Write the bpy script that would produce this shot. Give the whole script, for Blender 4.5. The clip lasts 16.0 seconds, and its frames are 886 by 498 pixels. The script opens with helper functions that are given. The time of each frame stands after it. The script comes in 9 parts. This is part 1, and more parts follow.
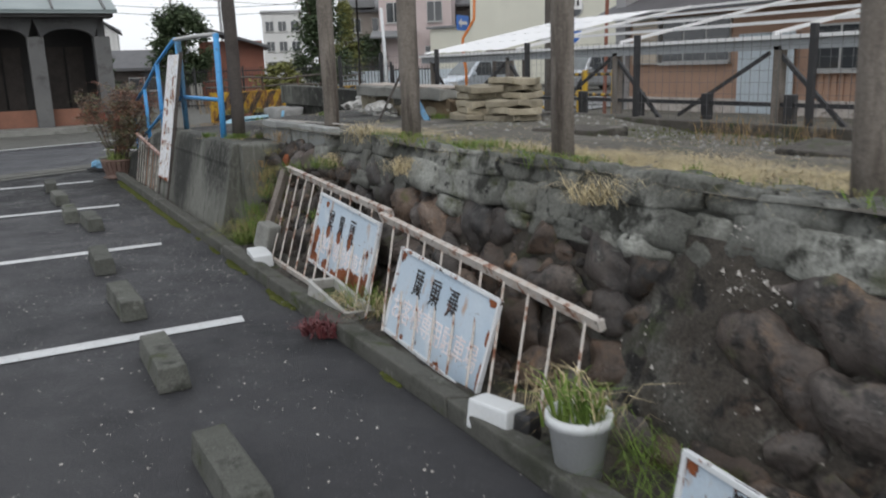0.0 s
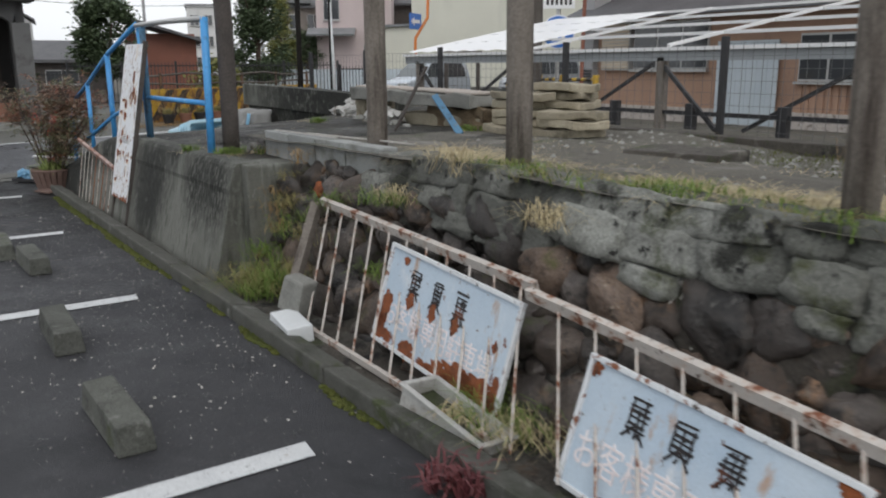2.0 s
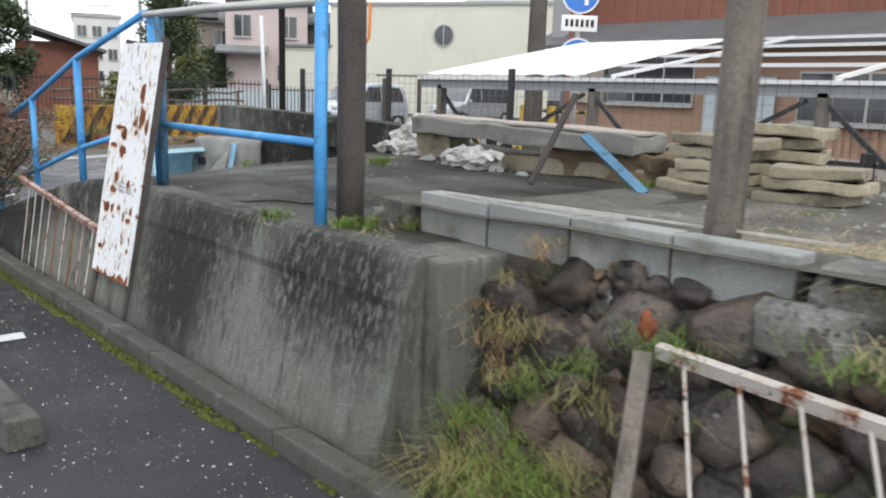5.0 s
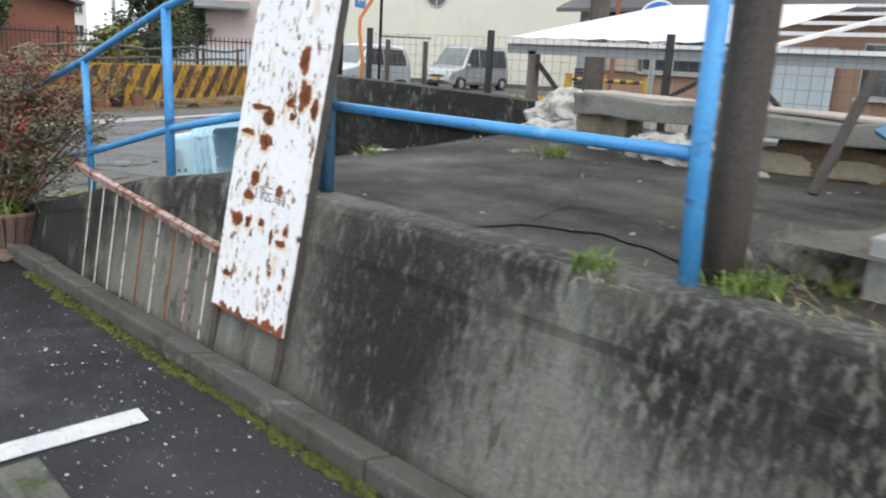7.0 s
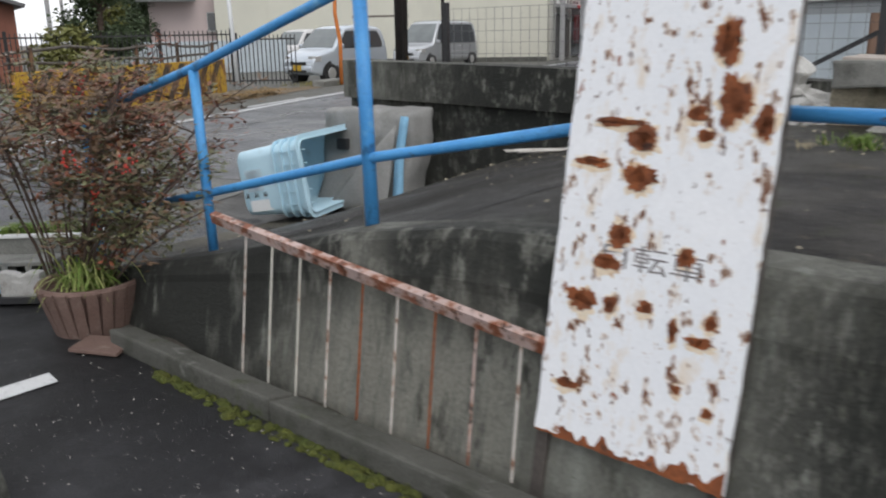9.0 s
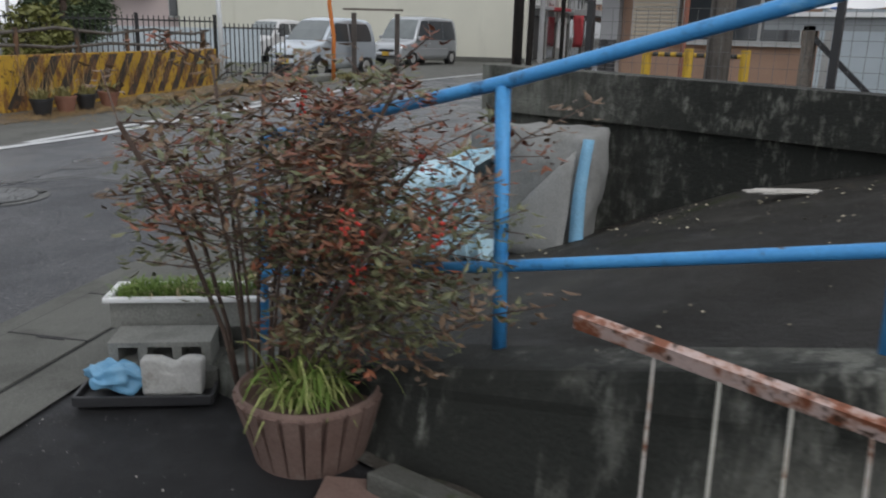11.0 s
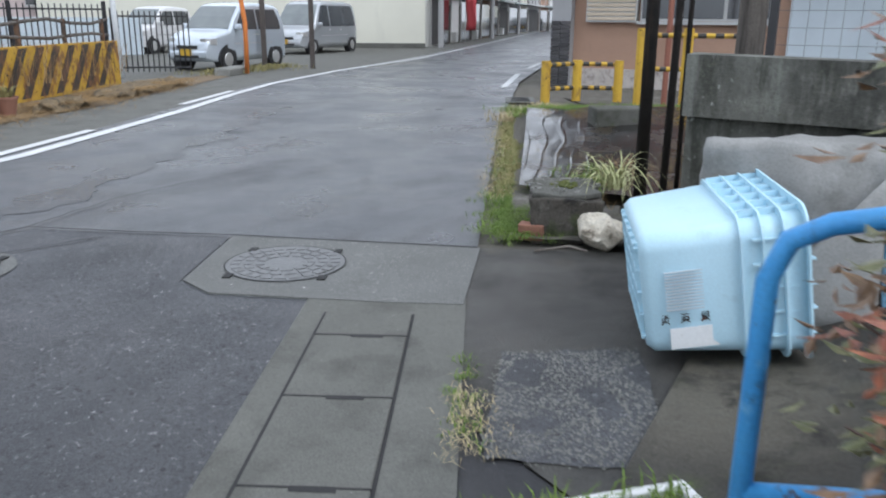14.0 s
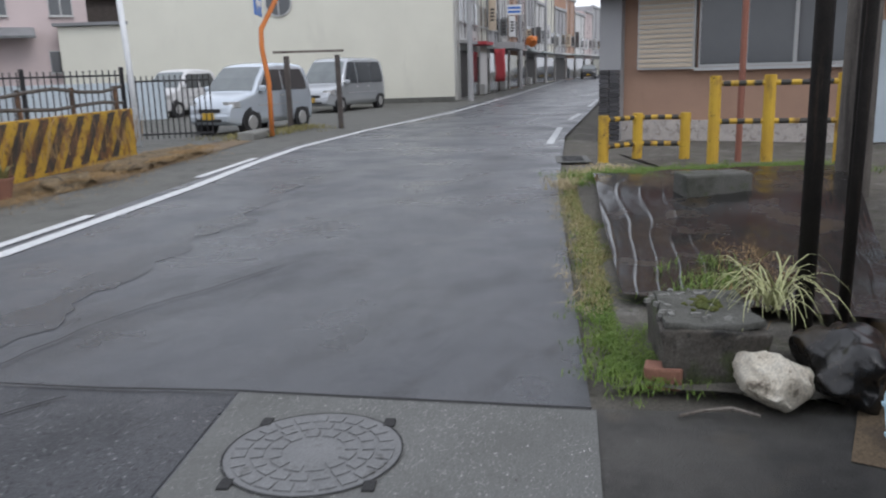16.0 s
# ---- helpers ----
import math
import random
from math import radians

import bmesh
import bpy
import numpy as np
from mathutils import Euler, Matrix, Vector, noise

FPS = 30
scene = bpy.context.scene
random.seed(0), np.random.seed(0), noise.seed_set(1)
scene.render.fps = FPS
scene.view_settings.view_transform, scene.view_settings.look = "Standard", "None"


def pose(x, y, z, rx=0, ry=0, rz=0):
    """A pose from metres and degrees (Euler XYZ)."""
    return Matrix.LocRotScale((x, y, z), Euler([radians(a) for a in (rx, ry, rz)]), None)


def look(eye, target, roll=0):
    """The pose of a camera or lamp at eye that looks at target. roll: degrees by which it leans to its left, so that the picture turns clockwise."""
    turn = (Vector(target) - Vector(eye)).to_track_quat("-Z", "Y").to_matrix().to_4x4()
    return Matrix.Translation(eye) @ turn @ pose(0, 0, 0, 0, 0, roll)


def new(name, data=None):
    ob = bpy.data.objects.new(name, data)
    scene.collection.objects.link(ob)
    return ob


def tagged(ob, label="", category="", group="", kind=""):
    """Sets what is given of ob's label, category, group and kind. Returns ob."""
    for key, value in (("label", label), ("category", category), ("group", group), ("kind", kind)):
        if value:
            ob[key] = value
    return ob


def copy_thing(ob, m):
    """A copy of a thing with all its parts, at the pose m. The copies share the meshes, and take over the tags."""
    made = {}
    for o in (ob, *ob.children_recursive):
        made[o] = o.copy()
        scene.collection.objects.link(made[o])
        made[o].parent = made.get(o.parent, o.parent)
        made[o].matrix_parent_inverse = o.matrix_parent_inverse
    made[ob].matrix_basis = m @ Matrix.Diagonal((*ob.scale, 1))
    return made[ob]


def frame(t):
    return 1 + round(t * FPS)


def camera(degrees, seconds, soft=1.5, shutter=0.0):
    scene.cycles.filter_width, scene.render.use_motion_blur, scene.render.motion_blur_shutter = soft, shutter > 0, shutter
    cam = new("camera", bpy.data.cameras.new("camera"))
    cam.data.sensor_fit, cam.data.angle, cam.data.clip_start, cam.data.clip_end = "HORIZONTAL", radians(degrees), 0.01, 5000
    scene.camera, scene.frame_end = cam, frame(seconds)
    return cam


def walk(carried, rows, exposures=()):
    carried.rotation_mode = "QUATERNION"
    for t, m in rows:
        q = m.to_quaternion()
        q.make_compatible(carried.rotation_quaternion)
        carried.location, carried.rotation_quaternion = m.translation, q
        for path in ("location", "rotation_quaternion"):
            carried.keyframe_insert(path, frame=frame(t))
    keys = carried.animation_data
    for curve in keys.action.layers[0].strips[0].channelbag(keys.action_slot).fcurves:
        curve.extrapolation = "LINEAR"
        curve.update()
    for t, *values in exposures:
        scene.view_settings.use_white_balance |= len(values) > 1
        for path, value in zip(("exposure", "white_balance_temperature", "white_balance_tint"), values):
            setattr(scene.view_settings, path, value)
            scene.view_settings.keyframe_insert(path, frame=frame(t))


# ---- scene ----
cam = camera(57.8, 16.0, soft=2.0, shutter=0.4)
PATH = [
    (0, (-1.14, -4.546, 1.416), (-0.198, -2.838, 0.973), -1.8),
    (0.5, (-1.129, -4.093, 1.408), (-0.15, -2.394, 1.016), -0.4),
    (1, (-1.151, -3.611, 1.423), (-0.152, -1.924, 1.029), -0.6),
    (1.5, (-1.117, -3.141, 1.423), (-0.06, -1.496, 1.002), 1.8),
    (2, (-1.173, -2.628, 1.431), (-0.069, -1.02, 0.987), -0.3),
    (2.5, (-1.176, -2.102, 1.423), (-0.047, -0.511, 0.98), -0.4),
    (3, (-1.165, -1.591, 1.415), (0.002, -0.037, 0.943), 2.1),
    (3.5, (-1.211, -1.096, 1.428), (0.001, 0.422, 0.954), -0.4),
    (3.7, (-1.208, -0.903, 1.426), (0.031, 0.615, 1.028), -0.0),
    (5.8, (-1.185, 1.09, 1.401), (0.198, 2.463, 0.948), 0.8),
    (6, (-1.207, 1.283, 1.408), (0.172, 2.63, 0.879), -0.4),
    (6.5, (-1.181, 1.779, 1.405), (0.19, 3.145, 0.903), 0.3),
    (7, (-1.213, 2.298, 1.389), (0.168, 3.669, 0.925), 3.2),
    (7.5, (-1.235, 2.808, 1.393), (0.19, 4.1, 0.845), 2.7),
    (8, (-1.239, 3.282, 1.413), (0.16, 4.608, 0.879), 2.0),
    (8.5, (-1.267, 3.769, 1.42), (0.203, 5.002, 0.854), 0.6),
    (9, (-1.267, 4.269, 1.376), (0.185, 5.544, 0.86), -1.1),
    (9.5, (-1.246, 4.78, 1.363), (0.29, 5.97, 0.887), 3.9),
    (10, (-1.289, 5.266, 1.386), (0.207, 6.489, 0.87), 2.4),
    (12.5, (-1.218, 7.516, 1.399), (0.404, 8.565, 0.88), 0.7),
    (13, (-1.09, 7.851, 1.386), (0.537, 8.911, 0.911), 1.4),
    (13.5, (-0.931, 8.296, 1.331), (0.783, 9.191, 0.817), 0.7),
    (14, (-0.748, 8.644, 1.343), (0.956, 9.535, 0.791), 0.4),
    (14.5, (-0.481, 8.919, 1.369), (1.224, 9.817, 0.833), 0.3),
    (15, (-0.216, 9.217, 1.392), (1.504, 10.099, 0.88), -2.1),
    (15.5, (0.163, 9.423, 1.405), (1.813, 10.467, 0.969), -2.3),
    (16, (0.504, 9.605, 1.397), (2.199, 10.573, 0.963), -1.7),
]
EXPOSURES = [(0.0, 0.2, 6450, 10), (1.5, 0.2, 6480, 10), (2.0, 0.17, 6500, 10), (3.0, 0.14, 6500, 10), (3.5, 0.45, 6600, 11), (6.0, 0.9, 6400, 8), (7.0, 0.92, 6450, 9), (7.5, 0.86, 6470, 9), (8.0, 0.72, 6500, 10), (8.5, 0.4, 6500, 10), (9.0, 0.45, 6550, 11), (9.5, 0.12, 6500, 10),
             (10.0, -0.15, 6500, 10), (11.2, 0.2, 6400, 10), (12.5, 0.9, 6400, 16), (13.0, 0.9, 6150, 14), (14.0, 0.85, 5950, 10), (14.5, 0.7, 5950, 11), (15.0, 0.65, 6000, 12), (16.0, 0.45, 6150, 13)]
walk(cam, [(t, look(eye, target, roll)) for t, eye, target, roll in PATH], EXPOSURES)

# ---- world and light ----
world = bpy.data.worlds.new("overcast_sky")
scene.world = world
world.use_nodes = True
wn, wl = world.node_tree.nodes, world.node_tree.links
wn.clear()
sky = wn.new("ShaderNodeTexSky")
sky.sky_type = 'NISHITA'
sky.sun_disc = False
sky.sun_elevation = radians(48)
sky.sun_rotation = radians(200)
sky.air_density, sky.dust_density, sky.ozone_density = 1.0, 1.5, 1.0
grey = wn.new("ShaderNodeHueSaturation")
grey.inputs["Saturation"].default_value = 0.18
wbg = wn.new("ShaderNodeBackground")
wbg.inputs["Strength"].default_value = 0.15
wout = wn.new("ShaderNodeOutputWorld")
wl.new(sky.outputs["Color"], grey.inputs["Color"])
cloud = wn.new("ShaderNodeMix")
cloud.data_type = 'RGBA'
cloud.inputs[0].default_value = 0.75
cloud.inputs[7].default_value = (5.9, 6.1, 6.4, 1)
wl.new(grey.outputs["Color"], cloud.inputs[6])
wl.new(cloud.outputs[2], wbg.inputs["Color"])
wl.new(wbg.outputs["Background"], wout.inputs["Surface"])
sun_data = bpy.data.lights.new("sun", "SUN")
sun_data.energy, sun_data.angle, sun_data.color = 0.7, radians(30), (1.0, 0.97, 0.93)
sun = new("sun", sun_data)
sun.matrix_basis = look((0, 0, 30), (0 + 30 * math.sin(radians(20)) * 0.9, 30 * math.cos(radians(20)) * 0.9, 0))

# ---- materials ----
def nodes_of(name):
    m = bpy.data.materials.new(name)
    m.use_nodes = True
    nt = m.node_tree
    return m, nt.nodes, nt.links, nt.nodes["Principled BSDF"]


def noise_node(n, l, coord, scale, detail=6.0, rough=0.6, stretch=None):
    if stretch:
        mp = n.new("ShaderNodeMapping")
        mp.inputs["Scale"].default_value = stretch
        l.new(coord, mp.inputs["Vector"])
        coord = mp.outputs["Vector"]
    t = n.new("ShaderNodeTexNoise")
    t.inputs["Scale"].default_value = scale
    t.inputs["Detail"].default_value = detail
    t.inputs["Roughness"].default_value = rough
    l.new(coord, t.inputs["Vector"])
    return t.outputs["Fac"]


def ramp_node(n, l, fac, lo, hi):
    r = n.new("ShaderNodeMapRange")
    r.inputs["From Min"].default_value, r.inputs["From Max"].default_value = lo, hi
    l.new(fac, r.inputs["Value"])
    return r.outputs["Result"]


def mix_node(n, l, fac, a, b, mode='MIX'):
    m = n.new("ShaderNodeMix")
    m.data_type, m.blend_type = 'RGBA', mode
    if isinstance(fac, (int, float)):
        m.inputs[0].default_value = fac
    else:
        l.new(fac, m.inputs[0])
    for socket, value in ((m.inputs[6], a), (m.inputs[7], b)):
        if isinstance(value, tuple):
            socket.default_value = (*value, 1)
        else:
            l.new(value, socket)
    return m.outputs[2]


def surface(name, c1, c2, scale=3.0, rough=0.8, metal=0.0, bump=0.3, bump_scale=60.0, grain=0.25, grain_scale=90.0,
            stains=(), vary=0.0, spec=0.5, wet=None, local=False, tint=None, spots=()):
    """A worn surface: two tones in patches, fine grain, stains (colour, scale, low, high, stretch), relief."""
    m, n, l, b = nodes_of(name)
    if local:
        coord = n.new("ShaderNodeTexCoord").outputs["Object"]
    else:
        coord = n.new("ShaderNodeNewGeometry").outputs["Position"]
    big = ramp_node(n, l, noise_node(n, l, coord, scale), 0.3, 0.7)
    col = mix_node(n, l, big, c1, c2)
    for c, s, lo, hi, st, *zone in stains:
        f = ramp_node(n, l, noise_node(n, l, coord, s, 8.0, 0.65, st), lo, hi)
        if zone:
            k = n.new("ShaderNodeMath")
            k.operation = 'MULTIPLY'
            l.new(f, k.inputs[0])
            l.new(ramp_node(n, l, noise_node(n, l, coord, zone[0], 4.0, 0.6, zone[3]), zone[1], zone[2]), k.inputs[1])
            f = k.outputs[0]
        col = mix_node(n, l, f, col, c)
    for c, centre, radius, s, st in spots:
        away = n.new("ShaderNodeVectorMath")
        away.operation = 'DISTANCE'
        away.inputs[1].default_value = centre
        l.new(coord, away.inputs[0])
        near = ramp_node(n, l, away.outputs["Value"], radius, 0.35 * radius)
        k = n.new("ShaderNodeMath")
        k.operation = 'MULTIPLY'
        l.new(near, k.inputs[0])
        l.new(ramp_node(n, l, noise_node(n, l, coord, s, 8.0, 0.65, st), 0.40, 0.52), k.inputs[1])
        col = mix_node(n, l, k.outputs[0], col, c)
    if tint:
        info = n.new("ShaderNodeObjectInfo")
        k = n.new("ShaderNodeMath")
        k.operation = 'MULTIPLY'
        k.inputs[1].default_value = 7.31
        l.new(info.outputs["Random"], k.inputs[0])
        q = n.new("ShaderNodeMath")
        q.operation = 'FRACT'
        l.new(k.outputs[0], q.inputs[0])
        col = mix_node(n, l, ramp_node(n, l, q.outputs[0], 0.35, 1.0), col, mix_node(n, l, 1.0, col, tint, 'MULTIPLY'))
    if vary:
        info = n.new("ShaderNodeObjectInfo")
        hsv = n.new("ShaderNodeHueSaturation")
        l.new(ramp_node(n, l, info.outputs["Random"], 0.0, 1.0), hsv.inputs["Fac"])
        v = n.new("ShaderNodeMapRange")
        v.inputs["To Min"].default_value, v.inputs["To Max"].default_value = 1 - vary, 1 + vary
        l.new(info.outputs["Random"], v.inputs["Value"])
        l.new(v.outputs["Result"], hsv.inputs["Value"])
        hsv.inputs["Fac"].default_value = 1.0
        l.new(col, hsv.inputs["Color"])
        for k in list(hsv.inputs["Fac"].links):
            l.remove(k)
        col = hsv.outputs["Color"]
    if grain:
        g = noise_node(n, l, coord, grain_scale, 3.0, 0.7)
        v = n.new("ShaderNodeMapRange")
        v.inputs["From Min"].default_value, v.inputs["From Max"].default_value = 0.3, 0.7
        v.inputs["To Min"].default_value, v.inputs["To Max"].default_value = 1 - grain, 1 + grain
        l.new(g, v.inputs["Value"])
        cmb = n.new("ShaderNodeCombineColor")
        for k in range(3):
            l.new(v.outputs["Result"], cmb.inputs[k])
        col = mix_node(n, l, 1.0, col, cmb.outputs["Color"], 'MULTIPLY')
    l.new(col, b.inputs["Base Color"])
    b.inputs["Metallic"].default_value = metal
    b.inputs["Specular IOR Level"].default_value = spec
    if wet:
        r = n.new("ShaderNodeMapRange")
        r.inputs["From Min"].default_value, r.inputs["From Max"].default_value = 0.35, 0.65
        r.inputs["To Min"].default_value, r.inputs["To Max"].default_value = wet[0], wet[1]
        l.new(noise_node(n, l, coord, wet[2], 5.0), r.inputs["Value"])
        l.new(r.outputs["Result"], b.inputs["Roughness"])
    else:
        b.inputs["Roughness"].default_value = rough
    if bump:
        bp = n.new("ShaderNodeBump")
        bp.inputs["Strength"].default_value = bump
        bp.inputs["Distance"].default_value = 0.02
        l.new(noise_node(n, l, coord, bump_scale, 6.0, 0.7), bp.inputs["Height"])
        l.new(bp.outputs["Normal"], b.inputs["Normal"])
    return m


def rusty(name, paint, scale=9.0, lo=0.56, hi=0.60, rust=(0.16, 0.05, 0.02), stretch=None, rough=0.55, local=False):
    """Chipped paint over rusted steel."""
    return surface(name, paint, tuple(0.85 * c for c in paint), 4.0, rough, 0.0, 0.25, 70.0, 0.1, 120.0,
                   stains=(((0.55 * paint[0] + 0.12, 0.5 * paint[1] + 0.05, 0.45 * paint[2] + 0.02), scale, lo - 0.06, hi + 0.02, stretch),
                           (rust, scale, lo, hi, stretch), ((0.05, 0.025, 0.015), scale * 2.3, lo + 0.04, hi + 0.06, None)), local=local)


ALGAE = (0.014, 0.015, 0.012)
M = {}
M["asphalt"] = surface("parking_asphalt", (0.034, 0.034, 0.038), (0.050, 0.050, 0.054), 1.2, 0.6, spec=0.34, bump=0.6, bump_scale=110, grain=0.5, grain_scale=160,
                       stains=(((0.022, 0.023, 0.026), 0.7, 0.5, 0.7, None), ((0.15, 0.15, 0.155), 95.0, 0.61, 0.66, None), ((0.34, 0.34, 0.34), 48.0, 0.675, 0.72, None), ((0.42, 0.42, 0.40), 30.0, 0.70, 0.72, None)), wet=(0.42, 0.72, 1.5),
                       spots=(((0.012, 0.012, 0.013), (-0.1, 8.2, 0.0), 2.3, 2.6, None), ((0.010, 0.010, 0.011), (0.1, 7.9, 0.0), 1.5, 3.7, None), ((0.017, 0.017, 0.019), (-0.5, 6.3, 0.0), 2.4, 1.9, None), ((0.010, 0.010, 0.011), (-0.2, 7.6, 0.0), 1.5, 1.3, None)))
M["road"] = surface("road_asphalt", (0.056, 0.060, 0.068), (0.074, 0.079, 0.087), 0.5, 0.5, bump=0.35, bump_scale=110, grain=0.35, grain_scale=140,
                    stains=(((0.028, 0.030, 0.034), 0.45, 0.52, 0.64, (0.6, 1.9, 1)), ((0.034, 0.036, 0.041), 2.2, 0.54, 0.68, (0.6, 1.7, 1)), ((0.15, 0.155, 0.16), 80.0, 0.66, 0.72, None)), wet=(0.22, 0.5, 0.8))
M["old_road"] = surface("old_road_asphalt", (0.050, 0.053, 0.060), (0.078, 0.081, 0.089), 1.6, 0.6, bump=1.0, bump_scale=55, grain=0.55, grain_scale=90,
                        stains=(((0.034, 0.036, 0.041), 0.9, 0.5, 0.68, None), ((0.25, 0.25, 0.255), 42.0, 0.60, 0.66, None), ((0.012, 0.012, 0.014), 38.0, 0.58, 0.64, None)), wet=(0.4, 0.65, 1.2))
M["line"] = surface("road_paint", (0.62, 0.63, 0.63), (0.5, 0.51, 0.52), 6, 0.6, bump=0.3, bump_scale=90, grain=0.2, grain_scale=140,
                    stains=(((0.09, 0.09, 0.095), 38.0, 0.60, 0.70, None),))
M["soil"] = surface("bare_soil", (0.085, 0.078, 0.066), (0.13, 0.12, 0.10), 2.2, 0.95, bump=0.8, bump_scale=45, grain=0.4, grain_scale=80,
                    stains=(((0.06, 0.07, 0.03), 3.0, 0.55, 0.7, None), ((0.21, 0.20, 0.18), 1.6, 0.56, 0.72, None), ((0.05, 0.045, 0.038), 5.0, 0.56, 0.68, None)))
M["deck"] = surface("dirty_slab", (0.034, 0.032, 0.028), (0.058, 0.055, 0.048), 1.5, 0.75, bump=0.7, bump_scale=40, grain=0.35, grain_scale=110, spec=0.3,
                    stains=(((0.012, 0.011, 0.010), 1.2, 0.48, 0.60, (1.4, 0.6, 1)), ((0.085, 0.07, 0.05), 4.5, 0.59, 0.70, None), ((0.03, 0.036, 0.015), 3.0, 0.57, 0.67, None), ((0.055, 0.055, 0.056), 0.9, 0.58, 0.66, (1.6, 0.5, 1)),
                            ((0.20, 0.18, 0.14), 38.0, 0.66, 0.72, None)), wet=(0.45, 0.9, 1.0), spots=(((0.013, 0.012, 0.010), (1.6, 7.3, 0.5), 2.0, 2.2, None), ((0.016, 0.014, 0.011), (2.2, 6.6, 0.6), 1.7, 6.0, None), ((0.013, 0.012, 0.010), (1.5, 6.6, 0.6), 1.6, 1.4, None), ((0.080, 0.074, 0.060), (2.0, 8.95, 0.05), 0.8, 2.5, None), ((0.10, 0.092, 0.074), (2.1, 8.95, 0.05), 0.6, 9.0, None)))
M["concrete_wall"] = surface("stained_concrete", (0.105, 0.106, 0.092), (0.150, 0.151, 0.132), 1.3, 0.85, bump=0.5, bump_scale=40, grain=0.22, grain_scale=60,
                             stains=(((0.060, 0.060, 0.050), 2.2, 0.48, 0.64, (1.6, 1.6, 0.3)), ((0.20, 0.21, 0.185), 5.0, 0.53, 0.70, (1.6, 1.6, 0.16)),
                                     ((0.24, 0.25, 0.225), 9.0, 0.58, 0.70, (1.5, 1.5, 0.12), 1.5, 0.44, 0.58, None), (ALGAE, 26.0, 0.50, 0.58, (1, 1, 0.5), 1.0, 0.54, 0.64, (1, 1, 0.5)),
                                     ((0.045, 0.046, 0.036), 7.0, 0.54, 0.66, (1, 1, 0.22)), ((0.30, 0.31, 0.28), 34.0, 0.62, 0.68, (1, 1, 0.6), 1.6, 0.50, 0.60, None),
                                     ((0.075, 0.078, 0.058), 60.0, 0.56, 0.66, None)),
                             spots=((ALGAE, (0.6, 4.45, 0.45), 0.62, 34.0, (1, 1, 0.4)), (ALGAE, (0.65, 2.85, 0.60), 0.45, 38.0, (1, 1, 0.45)), (ALGAE, (0.6, 7.8, 0.3), 0.95, 16.0, (1, 1, 0.25)), (ALGAE, (0.6, 7.6, 0.3), 0.7, 5.0, None), (ALGAE, (3.6, 7.2, 0.6), 2.4, 7.0, None), (ALGAE, (3.6, 6.8, 0.7), 2.6, 24.0, (1, 1, 0.3)),
                                    (ALGAE, (0.66, 5.9, 0.78), 0.34, 24.0, (1, 1, 0.4)), (ALGAE, (0.62, 4.25, 0.50), 0.62, 30.0, (1, 1, 0.5)), (ALGAE, (0.60, 4.36, 0.30), 0.40, 11.0, (1, 1, 0.4)), ((0.165, 0.168, 0.148), (0.60, 3.45, 0.15), 0.75, 24.0, (1.2, 1.2, 0.2)), (ALGAE, (0.70, 3.2, 0.62), 0.42, 32.0, (1, 1, 0.4)), (ALGAE, (0.60, 7.25, 0.35), 0.85, 9.0, (1, 1, 0.4)), ((0.185, 0.182, 0.155), (0.52, 6.1, 0.08), 0.75, 13.0, (1.3, 1.3, 0.18)), (ALGAE, (0.64, 6.05, 0.72), 0.38, 11.0, (1, 1, 0.5)), (ALGAE, (0.64, 5.55, 0.72), 0.38, 11.0, (1, 1, 0.5)), (ALGAE, (0.64, 6.6, 0.62), 0.34, 11.0, (1, 1, 0.5)), (ALGAE, (0.70, 3.8, 0.86), 0.34, 26.0, (1, 1, 0.3)), (ALGAE, (0.58, 6.9, 0.55), 0.35, 12.0, (1, 1, 0.3))))
M["concrete"] = surface("weathered_concrete", (0.24, 0.24, 0.22), (0.18, 0.18, 0.165), 2.5, 0.85, bump=0.4, bump_scale=60, grain=0.25, grain_scale=110,
                        stains=(((0.09, 0.09, 0.08), 3.0, 0.55, 0.75, None),), vary=0.15)
M["curb"] = surface("mossy_curb", (0.105, 0.104, 0.092), (0.072, 0.072, 0.062), 3.0, 0.9, bump=0.6, bump_scale=60, grain=0.3, grain_scale=110,
                    stains=(((0.04, 0.043, 0.03), 3.0, 0.52, 0.68, None), ((0.05, 0.062, 0.022), 5.0, 0.58, 0.68, None), ((0.24, 0.24, 0.225), 8.0, 0.60, 0.72, None)))
M["stone"] = surface("field_stone", (0.040, 0.034, 0.032), (0.096, 0.081, 0.071), 6.0, 0.5, bump=0.8, bump_scale=22, grain=0.3, grain_scale=70,
                     stains=(((0.15, 0.10, 0.062), 3.2, 0.55, 0.68, None), ((0.016, 0.014, 0.013), 6.5, 0.52, 0.60, None), ((0.18, 0.172, 0.155), 13.0, 0.62, 0.70, None),
                             ((0.05, 0.058, 0.024), 5.0, 0.58, 0.66, None), ((0.02, 0.018, 0.016), 24.0, 0.58, 0.64, None)), vary=0.6, tint=(1.35, 1.08, 0.86), wet=(0.24, 0.6, 5.0))
